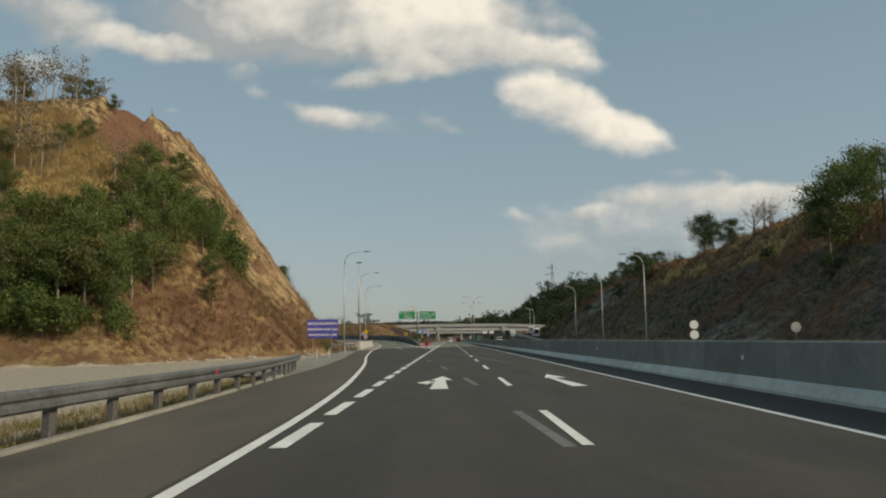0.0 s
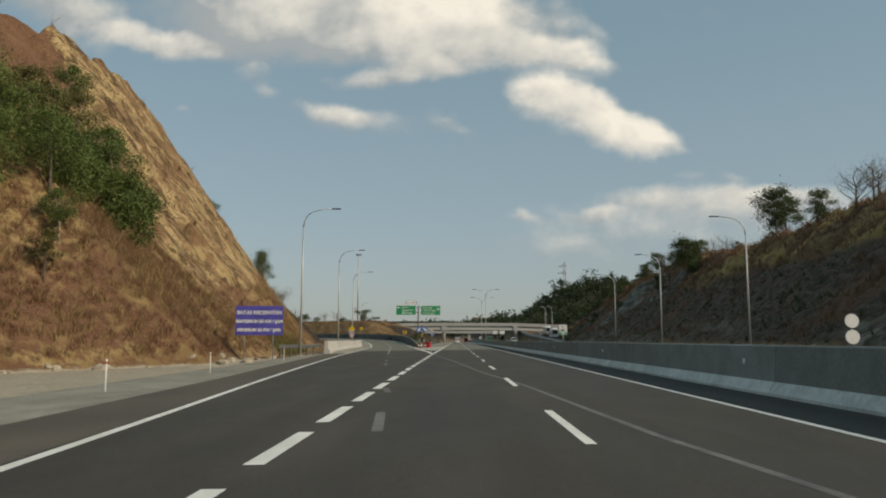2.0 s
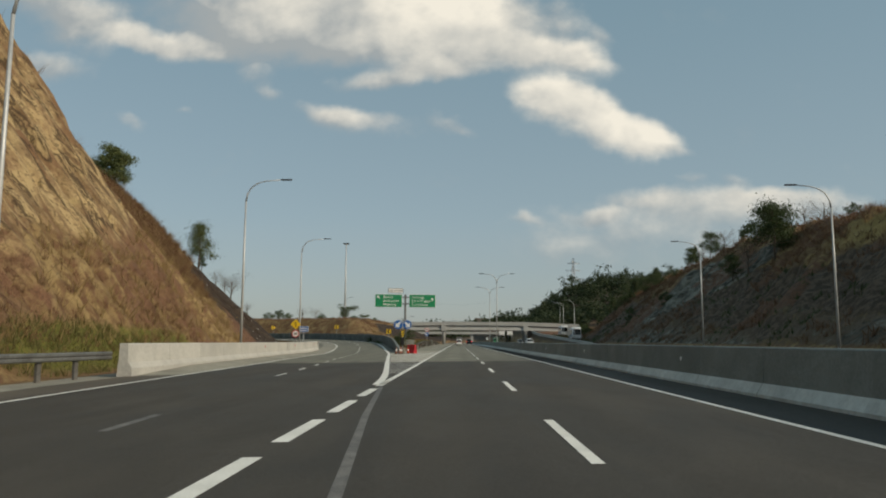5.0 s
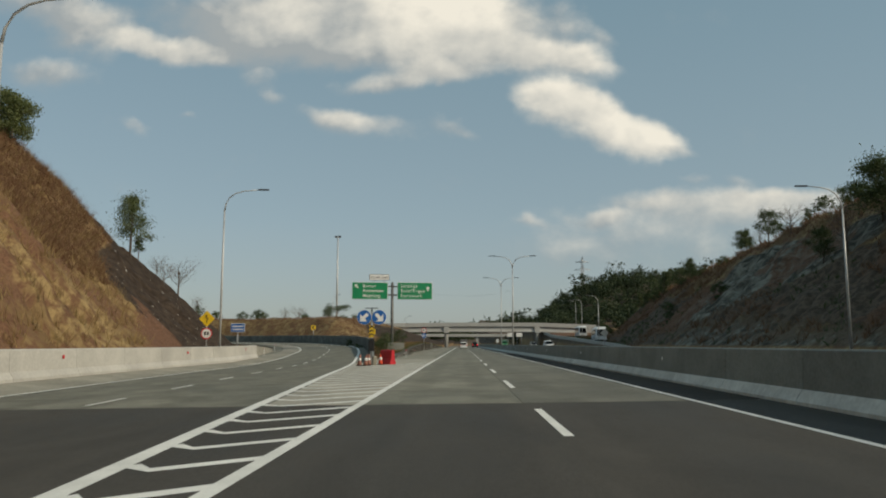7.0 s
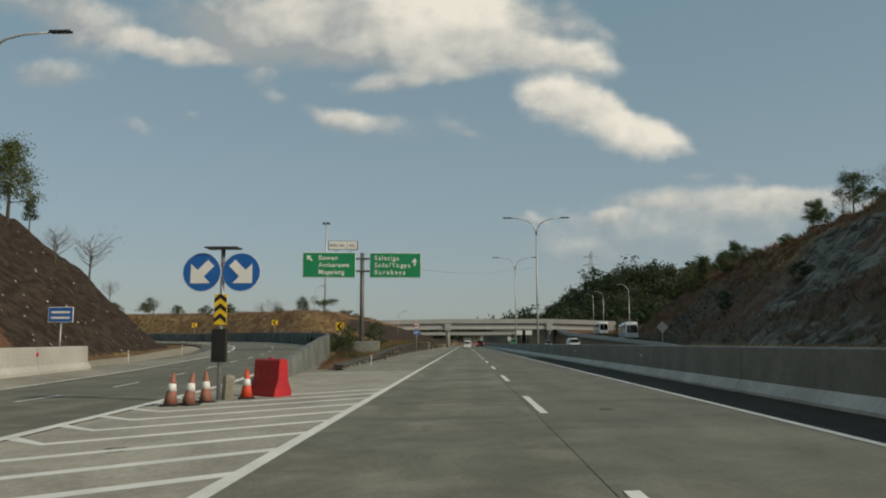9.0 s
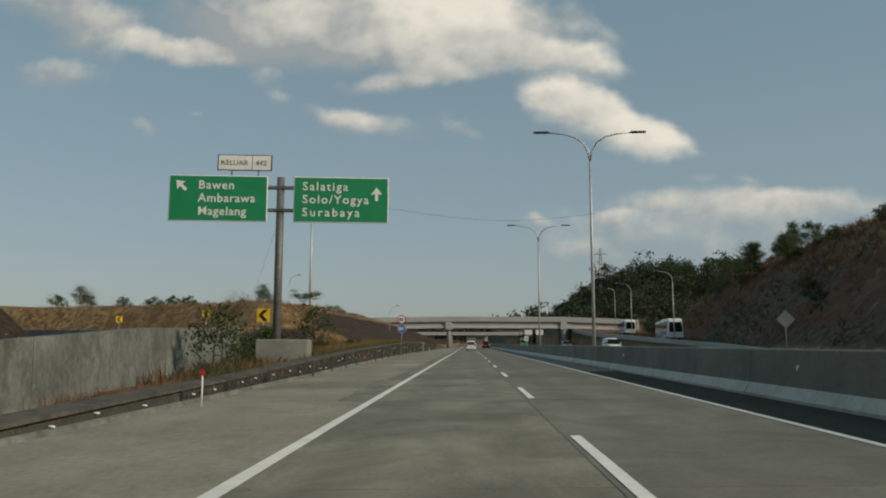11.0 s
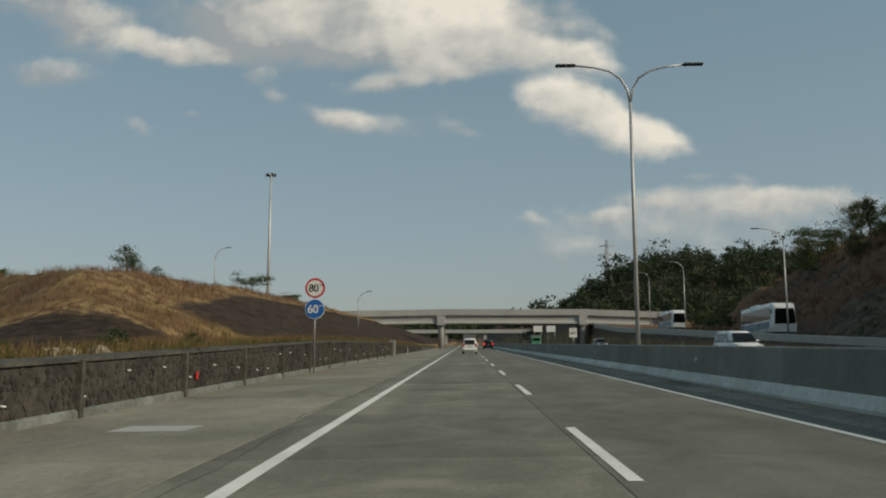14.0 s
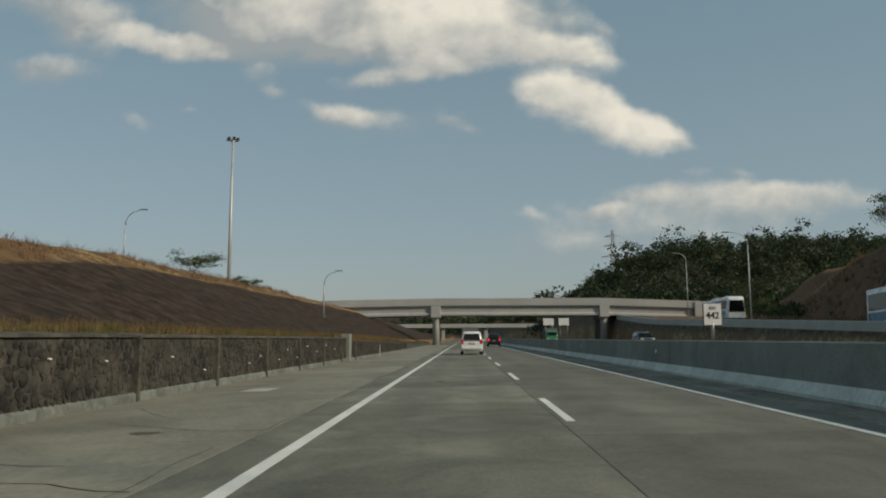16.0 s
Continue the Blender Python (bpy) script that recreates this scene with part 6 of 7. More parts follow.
def make_tree(label, height, spread, clear, limbs, leaves, leaf, mat, seed, shape="round", bend=0.6, trunk_r=None, skin=None):
    """A tree: a tapered bent trunk with limbs and twigs, and a crown of leaf clumps with gaps."""
    r = random.Random(seed)
    t = thing("tree", Matrix(), label, "tree", "trees")
    bm = bmesh.new()
    tr = trunk_r or height * 0.017
    pts = [Vector((bend * (k / 5) ** 2 * r.uniform(-0.5, 1), bend * (k / 5) ** 2 * r.uniform(-0.5, 1), height * 0.86 * k / 5)) for k in range(6)]
    pts[0].z = -0.6
    tube(bm, pts, [tr * (1.25 - k * 0.19) for k in range(6)], 7)
    tips = []
    for k in range(limbs):
        f = clear + (0.95 - clear) * (k + r.random()) / limbs
        i = min(int(f * 5), 4)
        base = pts[i].lerp(pts[i + 1], f * 5 - i)
        ang = k * 2.4 + r.uniform(-0.5, 0.5)
        if shape == "flat":
            out, up = spread * r.uniform(0.55, 1.0), height * (0.93 - f * 0.86) + r.uniform(-0.2, 0.2)
        elif shape == "vase":
            f = clear + (f - clear) * 0.6
            i = min(int(f * 5), 4)
            base = pts[i].lerp(pts[i + 1], f * 5 - i)
            out, up = spread * r.uniform(0.45, 1.0), height * r.uniform(0.18, 0.42)
        elif shape == "tall":
            out, up = spread * (1.1 - f) * r.uniform(0.6, 1.1) + 0.3, r.uniform(0.3, 1.0)
        else:
            out, up = spread * math.sqrt(max(1 - (2 * (f - clear) / (1 - clear) - 0.75) ** 2, 0.12)) * r.uniform(0.55, 1.05), height * r.uniform(0.04, 0.16)
        end = base + Vector((math.cos(ang) * out, math.sin(ang) * out, up))
        mid = base.lerp(end, 0.5) + Vector((r.uniform(-.2, .2), r.uniform(-.2, .2), -0.08 * out))
        lr = tr * 0.42 * (1.1 - f * 0.6)
        tube(bm, [base, mid, end], [lr, lr * 0.65, lr * 0.22], 5)
        tips += [end, base.lerp(end, 0.72)]
        for q in range(3):
            st = base.lerp(end, r.uniform(0.4, 0.9))
            e2 = st + Vector((r.uniform(-1, 1), r.uniform(-1, 1), r.uniform(-0.1, 0.9))) * out * 0.42
            tube(bm, [st, st.lerp(e2, 0.5) + Vector((0, 0, 0.05)), e2], [lr * 0.4, lr * 0.3, lr * 0.12], 4)
            tips.append(e2)
    part("trunk", bm, skin or bark, t)
    if leaves:
        g = np.random.default_rng(seed)
        per = max(1, leaves // len(tips))
        cs, ss = [], []
        for tip in tips:
            rad = np.array([1.0, 1.0, 0.34 if shape == "flat" else 0.72]) * spread * (0.30 if shape != "tall" else 0.34) * r.uniform(0.6, 1.2)
            c = g.normal(size=(per, 3)) * rad * 0.62 + np.array(tip)
            cs.append(c)
            ss.append(g.uniform(0.6, 1.3, per) * leaf)
        part("crown", quads_mesh("crown", np.concatenate(cs), np.concatenate(ss), mat, seed), mat, t)
    return t


def spot(x, y, turn=0, size=1.0, sink=0.15, tall=1.0):
    return Matrix.Translation((x, y, land_at(x, y) - sink)) @ pose(0, 0, 0, 0, 0, turn) @ Matrix.Diagonal((size, size, size * tall, 1))


def plant(proto, spots):
    """copy_thing keeps the first one's scale, so each copy takes its own."""
    proto.matrix_basis = spots[0]
    for m in spots[1:]:
        c = copy_thing(proto, m)
        c.matrix_basis = m


broad = make_tree("bushy green tree on the hillside", 8.5, 3.4, 0.25, 12, 6600, 0.23, leaf_green, 11)
broad2 = make_tree("green tree with a pale leaning trunk on the hillside", 9.0, 3.0, 0.35, 11, 6000, 0.22, leaf_green, 12, bend=1.6, skin=pale_bark)
olive = make_tree("yellowish thin-leaved tree on the hilltop", 9.0, 2.6, 0.35, 11, 2000, 0.32, leaf_olive, 13)
thin = make_tree("sparse grey nearly leafless tree on the hilltop", 8.0, 2.0, 0.45, 10, 420, 0.26, leaf_grey, 14, bend=1.2, trunk_r=0.09, skin=pale_bark)
darkt = make_tree("dense dark green tree on the slope", 8.0, 3.2, 0.2, 13, 6800, 0.24, leaf_dark, 15)
tallt = make_tree("slender dark tree on the ridge", 9.5, 2.2, 0.3, 14, 3600, 0.26, leaf_dark, 16, "tall")
bare = make_tree("bare leafless tree on the ridge", 6.6, 3.3, 0.25, 22, 700, 0.11, leaf_grey, 17, "vase", trunk_r=0.11)
flat_top = make_tree("flat-topped umbrella tree on the grass ridge", 6.5, 3.4, 0.5, 9, 2000, 0.26, leaf_dark, 18, "flat")
shrub = make_tree("low round dark shrub in dry grass", 2.2, 1.3, 0.05, 9, 900, 0.22, leaf_dark, 19)
sapling = make_tree("young tree with open dark leaves behind the wall", 4.4, 1.9, 0.3, 11, 1100, 0.22, leaf_dark, 20, bend=0.4)

bush = make_tree("leafy green bush in the fold of the hill", 3.6, 2.1, 0.02, 13, 4200, 0.22, leaf_green, 24)
# bushy growth in the fold of the hill, thinner up its dry front, and a sparse row along the top
crest_tree = make_tree("tall open green tree on the crest of the cut", 8.0, 3.1, 0.22, 14, 8200, 0.24, leaf_mid, 21, bend=1.0)
mixed = make_tree("dusty green tree in the fold of the hill", 8.0, 3.2, 0.2, 13, 4600, 0.25, leaf_mixed, 22, skin=pale_bark)
fold_trees = [(-33.4, 80.5, 0.8), (-38.4, 103, 0.8), (-35.8, 101, 0.85), (-30.2, 78.5, 0.85), (-31.9, 75, 0.85), (-32.6, 71.5, 0.8), (-26.9, 81, 0.7), (-28.9, 95, 0.85), (-40.4, 101, 0.6), (-33.2, 69, 0.8),
              (-34.4, 68, 0.75), (-35.9, 67.5, 0.8), (-37.6, 67.5, 0.8), (-39.4, 67, 0.8), (-37.8, 63.5, 0.85), (-35.6, 63, 0.75), (-32.7, 62.5, 0.85), (-30.5, 62.5, 0.8), (-28.7, 63.5, 0.7), (-28.7, 67.5, 0.75),
              (-28.2, 71, 0.75)]
front_trees = [(-28.5, 76, 0.75), (-25, 79, 0.42), (-24.1, 76, 0.4), (-30.4, 70, 0.85), (-30.7, 65.5, 0.85), (-35.2, 64.5, 0.8), (-33.1, 65, 0.75), (-37.8, 65, 0.7), (-42, 65, 0.8), (-45, 66, 0.8),
               (-43.4, 82.5, 0.4), (-49.5, 81.5, 0.5), (-45.4, 75.5, 0.45), (-31.5, 97, 0.8), (-33, 88, 0.75), (-42.7, 86.5, 0.33), (-54.5, 81, 0.5), (-51, 73, 0.6)]
hill_trees = fold_trees + front_trees
plant(broad, [spot(x, y, 47 * k, s) for k, (x, y, s) in enumerate(hill_trees[0::3] + [(49.5, 97, 1.25), (52.5, 101, 1.35), (55.5, 95, 1.2), (58.5, 104, 1.2)])])
clump = [(-27.4, 93, 1.1), (-28.3, 97, 1.2), (-30.8, 99.5, 1.0), (-30.0, 91.5, 1.2), (-31.4, 94.5, 1.3), (-30.2, 98.6, 0.7), (-28.8, 88, 1.1), (-32.6, 91, 1.2), (-30.6, 86, 1.1), (-27.6, 84, 1.0), (-33.4, 97.5, 1.2),
         (-30.5, 60.6, 0.9), (-33.2, 60.4, 1.0), (-36.2, 60.2, 1.0), (-39.2, 60.0, 1.0), (-42.4, 60.2, 1.0), (-45.8, 60.6, 1.1), (-27.6, 62.2, 0.8),
         (-29.5, 73, 1.1), (-31.2, 68, 1.1), (-33.8, 66.5, 1.2), (-36.6, 65.8, 1.2), (-39.6, 65.2, 1.2), (-29.6, 64.6, 1.0), (-34.4, 62.4, 1.0), (-40.5, 63.8, 1.1), (-43.6, 64.6, 1.2), (-31.4, 81, 1.1)]
plant(bush, [spot(x, y, 43 * k, s) for k, (x, y, s) in enumerate(clump)])
plant(broad2, [spot(x, y, 71 * k, s) for k, (x, y, s) in enumerate(hill_trees[1::3])])
plant(crest_tree, [spot(x, y, 37 * k, s, 1.0) for k, (x, y, s) in enumerate(((-57.1, 200.3, 1.0), (-59.5, 203, 1.1)))])
slim_tree = make_tree("tall slim green tree on the crest of the cut", 9.4, 3.0, 0.22, 15, 7000, 0.23, leaf_mid, 23, "tall", bend=0.8)
plant(slim_tree, [spot(-47.6, 214.8, 20)])
plant(mixed, [spot(x, y, 59 * k, s) for k, (x, y, s) in enumerate(hill_trees[2::6])])
plant(olive, [spot(x, y, 31 * k, s) for k, (x, y, s) in enumerate(hill_trees[5::6] + [(-56, 114, .8), (-61, 118, .9), (-66, 112, .9), (-49, 107, .4), (-62, 97, .7), (-70, 120, .8)])])
plant(thin, [spot(x, y, 53 * k, s) for k, (x, y, s) in enumerate(((-46.5, 78.5, .8), (-45.3, 79.5, .7), (-43.8, 79, .75), (-48.2, 82.5, .8), (-44.4, 81.5, .6), (-49.1, 85.5, .8), (-42.4, 79.5, .6), (-55.5, 91.5, .9), (-53.8, 92, 1.0), (-52.2, 92.5, .8), (-50.8, 93.5, 1.0),
                                                                 (-54.8, 104, .9), (-53.7, 105, 1.0), (-50.4, 105.5, .7), (-51.5, 93, .9), (-54.2, 91, 1.0), (-59, 92, 1.0), (-57, 95, .9), (-52, 76, .8), (-35.4, 78, .7)))])
plant(darkt, [spot(x, y, 61 * k, s) for k, (x, y, s) in enumerate(((50.1, 197.3, 1.2), (51.6, 201, 1.0), (56.7, 165.8, 1.15), (59.2, 167.5, 1.0), (56.6, 149.8, 0.72), 
                                                                 (54.3, 298, 0.65), (53.6, 286, 0.6), (56, 301, 0.6), (52, 312, 0.5), (66, 236, 0.8), (57, 262, 0.6), (58, 251, 0.8), (61, 110, 0.9), (46.5, 206, 0.6), (58, 322, 0.7), (62, 338, 0.8), (55, 334, 0.6), (66, 328, 0.9)))])
plant(tallt, [spot(x, y, 83 * k, s) for k, (x, y, s) in enumerate(((-49.5, 222, 0.45), (61, 310, 0.9), (66, 252, 0.6), (58, 262, 0.6), (47.2, 93, 1.25), (70, 290, 0.7), (55, 314, 0.7), (50, 322, 0.7)))])
plant(bare, [spot(x, y, 67 * k, s) for k, (x, y, s) in enumerate(((-45.7, 228.8, 1.0), (-43.2, 216.5, 0.6), (-41.2, 225, 0.45), (-45, 317, 0.8), (-64, 292, 0.7), (57.3, 140.3, 1.2), (57.7, 136.3, 1.1), (60, 139, 1.0), (62, 205, 0.9), (60, 208, 0.8), (48, 203, 1.1), (57, 239, 0.9), (56, 250, 0.6), (54, 292, 0.6), (59, 326, 1.1), (56, 338, 1.0), (62, 333, 1.0), (-47, 223, 0.6), (-52, 330, 0.8), (64, 318, 1.0), (53, 160, 0.5)))])
plant(flat_top, [spot(x, y, 41 * k, s) for k, (x, y, s) in enumerate(((-39.8, 350, 1.0), (-35.5, 362, 0.6), (62, 346, 1.2), (66, 354, 1.1)))])
plant(sapling, [spot(x, y, 37 * k, s) for k, (x, y, s) in enumerate(((-8.4, 208.4, 0.66), (-8.6, 193.5, 0.58), (-9.1, 198, 0.34), (-64, 290, 0.9), (-17.5, 232, 0.5), (-29.6, 276, 0.75), (-30.8, 280, 0.6), (-31.5, 287, 0.5)))])
meadow_shrubs = [(-15.2, 222.5, 1.0), (-14.2, 223.5, 0.8), (-11.2, 225, 0.5), (-12.2, 230, 0.45), (-10.2, 233, 0.4), (-16.0, 219, 1.1), (-13.5, 208, 0.8), (-9.6, 204.5, 0.75), (-10.4, 207, 0.8), (-9.7, 201.8, 0.42),
                 (-10.5, 240, 0.35), (-9.2, 199.5, 0.35), (-9.9, 202.6, 0.4), (-10.4, 204.2, 0.6), (-47, 286, 1.0), (-56, 300, 1.2), (-40, 300, 0.9), (-66, 310, 1.2), (-78, 320, 1.4), (-8.2, 194.9, 0.16),
                 (-90, 330, 1.5), (-33, 318, 0.9), (-28, 332, 0.8), (-58, 322, 1.6), (-46, 330, 1.1), (-43, 335, 0.9),
                 (44, 352, 1.7), (46.5, 362, 1.9), (43, 344, 1.3), (49, 372, 1.9), (47, 349, 1.4)]
slope_shrubs = [(42, 262, 1.0), (40, 255, 0.9), (44, 238, 1.2), (58, 214, 1.3), (60, 222, 1.0), (59, 231, 1.4),
                (57, 243, 1.0), (56, 257, 1.3), (55, 268, 1.1), (54, 279, 1.4), (53, 290, 1.0), (52, 305, 1.3), (61, 178, 1.2), (58, 188, 1.0), (46, 90, 1.2), (51, 120, 1.0),
                (57, 150, 1.1)]
plant(shrub, [spot(x, y, 29 * k, s) for k, (x, y, s) in enumerate(meadow_shrubs + slope_shrubs)])


def tufts(name, spots, blades, long, mat, label, category, seed, lean=0.5, wide=0.05):
    """Tufts of upright blades joined into one mesh, as growth that nobody could count."""
    g = np.random.default_rng(seed)
    base = np.repeat(np.asarray(spots), blades, axis=0)
    n = len(base)
    base = base + np.stack([g.normal(0, 0.16, n), g.normal(0, 0.16, n), np.zeros(n)], 1)
    size = long * g.uniform(0.45, 1.25, n)
    tip = base + np.stack([g.normal(0, lean, n) * size, g.normal(0, lean, n) * size, size], 1)
    side = g.normal(size=(n, 3))
    side[:, 2] = 0
    side *= (wide * long / np.linalg.norm(side, axis=1))[:, None]
    v = np.stack([base - side - np.array([0, 0, 0.1]), base + side - np.array([0, 0, 0.1]), tip], 1).reshape(-1, 3)
    me = bpy.data.meshes.new(name)
    me.vertices.add(3 * n)
    me.vertices.foreach_set("co", v.ravel())
    me.loops.add(3 * n)
    me.loops.foreach_set("vertex_index", np.arange(3 * n))
    me.polygons.add(n)
    me.polygons.foreach_set("loop_start", np.arange(0, 3 * n, 3))
    me.update()
    me.materials.append(mat)
    return tagged(new(name, me), label, category, kind="stuff")


def scatter(n, x0, x1, y0, y1, seed, keep):
    """Places on the ground where keep(x, y, height, rock, dark, green) holds."""
    g = np.random.default_rng(seed)
    x, y = g.uniform(x0, x1, n), g.uniform(y0, y1, n)
    h, rock, dark, green = land(x, y)
    ok = keep(x, y, h, rock, dark, green)
    return np.stack([x, y, h], 1)[ok]


hill_ok = lambda x, y, h, rock, dark, green: (h > 1.0) & (dark < 0.4) & ((rock < 0.5) | (hash_noise(x, y, 3) < 0.07))
tufts("dry_grass", scatter(16000, -75, -16, 58, 215, 1, hill_ok), 6, 0.9, straw, "tall dry yellow grass on the hillside", "grass", 1, 0.6, 0.035)
tufts("golden_grass", scatter(15000, -76, -34, 66, 108, 62, lambda x, y, h, r, d, gr: (h > 10.0) & (r < 0.5) & (rough(x, y, 8.0, 81) > -0.14)), 7, 0.75, straw, "tall golden grass on the upper hillside", "grass", 32, 0.55, 0.03)
tufts("crest_brush", scatter(7500, -58, -34, 170, 242, 61, lambda x, y, h, r, d, gr: (h > 5.0) & (d < 0.45)), 9, 0.95, straw_red, "rusty brush along the crest of the sprayed slope", "brush", 31, 0.6, 0.035)
tufts("dry_brush", np.concatenate([scatter(7000, -45, -15, 60, 100, 2, lambda x, y, h, r, d, gr: (h > 0.15) & (h < 11)), scatter(2500, -30, -17, 100, 150, 3, lambda x, y, h, r, d, gr: (h > 0.2) & (h < 7) & (hash_noise(x, y, 5) < 0.5))]), 16, 0.5, straw_red, "rusty dry brush at the foot of the hill", "brush", 2, 0.6, 0.03)
tufts("meadow_grass", scatter(16000, -70, -8.0, 186, 345, 4, lambda x, y, h, r, d, gr: (d < 0.35) & (h > 0.1) & (x > curve_at(RAMP_IN, np.clip(y, 100, 296)) + 2.2)), 6, 0.5, straw_red, "dry golden grass on the bank", "grass", 3)
tufts("shelf_grass", scatter(5600, -20, -7.4, 204, 330, 54, lambda x, y, h, r, d, gr: (d < 0.35) & (h > 0.1) & (x > curve_at(RAMP_IN, np.clip(y, 100, 296)) + 2.2)), 7, 0.42, straw_shaded, "golden dry grass behind the stone wall, darkened as under cloud", "grass", 23)
tufts("slope_grass", scatter(14000, 34, 75, 40, 345, 5, lambda x, y, h, r, d, gr: (h > 2.0) & (d < 0.5) & (r < 0.5) & (r > -0.4)), 6, 1.0, straw_red, "brown dry grass on the far slope", "grass", 4)
tufts("verge_grass", scatter(3000, -8.2, -5.2, -8, 44, 7, lambda x, y, h, r, d, gr: (x < curve_at(RAMP_OUT, y) - 3.02) & (hash_noise(np.floor(x * 3), np.floor(y * 2), 4) < 0.75)), 10, 0.17, leaf_olive, "low dry and green grass under the guardrail", "grass", 12, 0.7, 0.06)
tufts("verge_straw", scatter(1800, -8.2, -5.2, -8, 44, 27, lambda x, y, h, r, d, gr: x < curve_at(RAMP_OUT, y) - 3.05), 8, 0.2, straw, "dry straw under the guardrail", "grass", 13, 0.7, 0.05)
wall_y = np.random.default_rng(41).uniform(186, 390, 900)
wall_y = wall_y[smooth_noise(wall_y / 3.0, wall_y * 0, 6) > 0.35]
tufts("bank_brush", scatter(700, -11.0, -6.6, 182, 214, 45, lambda x, y, h, r, d, gr: (x < curve_at(WALL, y) - 0.5) & (x > curve_at(RAMP_IN, y) + 1.9)), 12, 0.22, straw_red, "rusty brush between the walls", "brush", 15, 0.7, 0.04)
tufts("bank_weeds", scatter(420, -11.0, -7.2, 188, 214, 46, lambda x, y, h, r, d, gr: (x < curve_at(WALL, y) - 0.5) & (x > curve_at(RAMP_IN, y) + 1.9) & (smooth_noise(x, y / 2, 9) > 0.5)), 12, 0.34, leaf_dark, "dark green weeds between the walls", "weeds", 16, 0.7, 0.06)
tufts("wall_weeds", np.stack([curve_at(WALL, wall_y) - 0.42 - 0.35 * hash_noise(wall_y, wall_y, 2), wall_y, curve_at(WALL_TOP, wall_y) - 0.12], 1), 9, 0.30, leaf_olive, "weeds along the top of the stone wall", "weeds", 14, 0.8, 0.05)
tufts("dark_brush", scatter(3600, 33, 66, 40, 356, 25, lambda x, y, h, r, d, gr: (h > 0.6) & (d > 0.3) & (smooth_noise(x / 5, y / 7, 8) > 0.6)), 7, 0.7, leaf_dark, "dark green brush low on the far slope", "brush", 8, 0.6, 0.09)
tufts("brown_brush", scatter(9000, 33, 66, 40, 356, 26, lambda x, y, h, r, d, gr: (h > 0.6) & (d > 0.3) & (smooth_noise(x / 5, y / 7, 8) < 0.5)), 6, 0.9, straw_red, "rusty dry brush low on the far slope", "brush", 9, 0.6, 0.06)
tufts("green_weeds", np.concatenate([scatter(2600, -21, -15.4, 108, 150, 6, lambda x, y, h, r, d, gr: (gr > 0.3)), 
                                     scatter(350, -9.2, -7.7, 215, 290, 17, lambda x, y, h, r, d, gr: h > 0.2)]), 8, 0.42, leaf_olive, "green and yellow weeds along the verge", "weeds", 5, 0.5)


def woods(name, n, region, seed, label, size=(3.2, 5.5), mat=leaf_far, leaf=1.15):
    """Far woods: many leafy heads of uneven height joined into one mesh."""
    g = np.random.default_rng(seed)
    cs, ss = [], []
    k = 0
    while k < n:
        x, y = region(g)
        k += 1
        rad, base = g.uniform(*size), land_at(x, y)
        top_h = base + g.uniform(3, 10) * (1.6 if g.random() < 0.14 else 0.9)
        for _ in range(7):
            c = np.array([x, y, base + (top_h - base) * g.uniform(0.35, 1.0)]) + g.normal(size=3) * rad * np.array([0.55, 0.55, 0.2])
            cs.append(c + g.normal(size=(26, 3)) * rad * np.array([0.30, 0.30, 0.24]))
            ss.append(g.uniform(0.6, 1.4, 26) * leaf)
    me = quads_mesh(name, np.concatenate(cs), np.concatenate(ss), mat, seed, 0.2, 0.7)
    return tagged(new(name, me), label, "woods", kind="stuff")


woods("far_woods", 560, lambda g: (g.uniform(50, 240), g.normal(592, 42)), 31, "dark green wooded hill behind the bridge", (2.8, 5.4), leaf_far, 1.05)
woods("far_woods", 210, lambda g: (g.uniform(80, 180), g.uniform(400, 510)), 32, "dark trees on the hill beyond the slip road")
woods("far_woods", 140, lambda g: (g.uniform(-260, 300), g.uniform(1000, 1300)), 34, "far tree line in the haze", (7, 12), leaf_far, 3.0)
woods("far_woods", 60, lambda g: (g.uniform(30, 110), g.uniform(480, 540)), 36, "trees beyond the bridge", (3, 5))

# the next bridge in the distance
b2 = thing("far_bridge", pose(0, 560, 0), "second pale bridge far down the road", "bridge", kind="structure")
bm = bmesh.new()
box(bm, (5, 0, 6.4), (90, 8, 1.6), 0.05)
part("deck", bm, bridge_concrete, b2)
for x in (-9, 9, 32):
    bm = bmesh.new()
    box(bm, (x, 0, 2.6), (1.4, 6, 6.2), 0.05)
    part("pier", bm, bridge_concrete, b2)


# ---------------------------------------------------------------- loose stones by the road
def rock_mesh(name, seed, mat, squash=0.7):
    bm = bmesh.new()
    bmesh.ops.create_icosphere(bm, subdivisions=1, radius=0.5)
    r = random.Random(seed)
    for v in bm.verts:
        v.co *= r.uniform(0.72, 1.15)
        v.co.z *= squash
    return mesh_from(bm, name, mat)


pale_rock = material("pale_rubble", (0.42, 0.37, 0.29), (0.27, 0.23, 0.17), 0.9, 6.0, 1.5, 0.4)
rubble = [rock_mesh("rubble_stone", 50 + k, pale_rock) for k in range(5)]
for k in range(60):
    if k < 34:
        y = rnd.uniform(60, 98)
        x = float(curve_at(TOE, y)) + rnd.uniform(-0.5, 1.6)
    else:
        y = rnd.uniform(222, 236)
        x = rnd.uniform(-11.5, -9.0)
    s = rnd.uniform(0.2, 0.75)
    ob = new("rubble_stone", rubble[k % 5])
    ob.matrix_basis = pose(x, y, land_at(x, y) + 0.08 * s, rnd.uniform(-20, 20), rnd.uniform(-20, 20), rnd.uniform(0, 360)) @ Matrix.Diagonal((s * 1.3, s, s, 1))
    tagged(ob, "pale broken stone lying by the verge", "stone", "rubble")

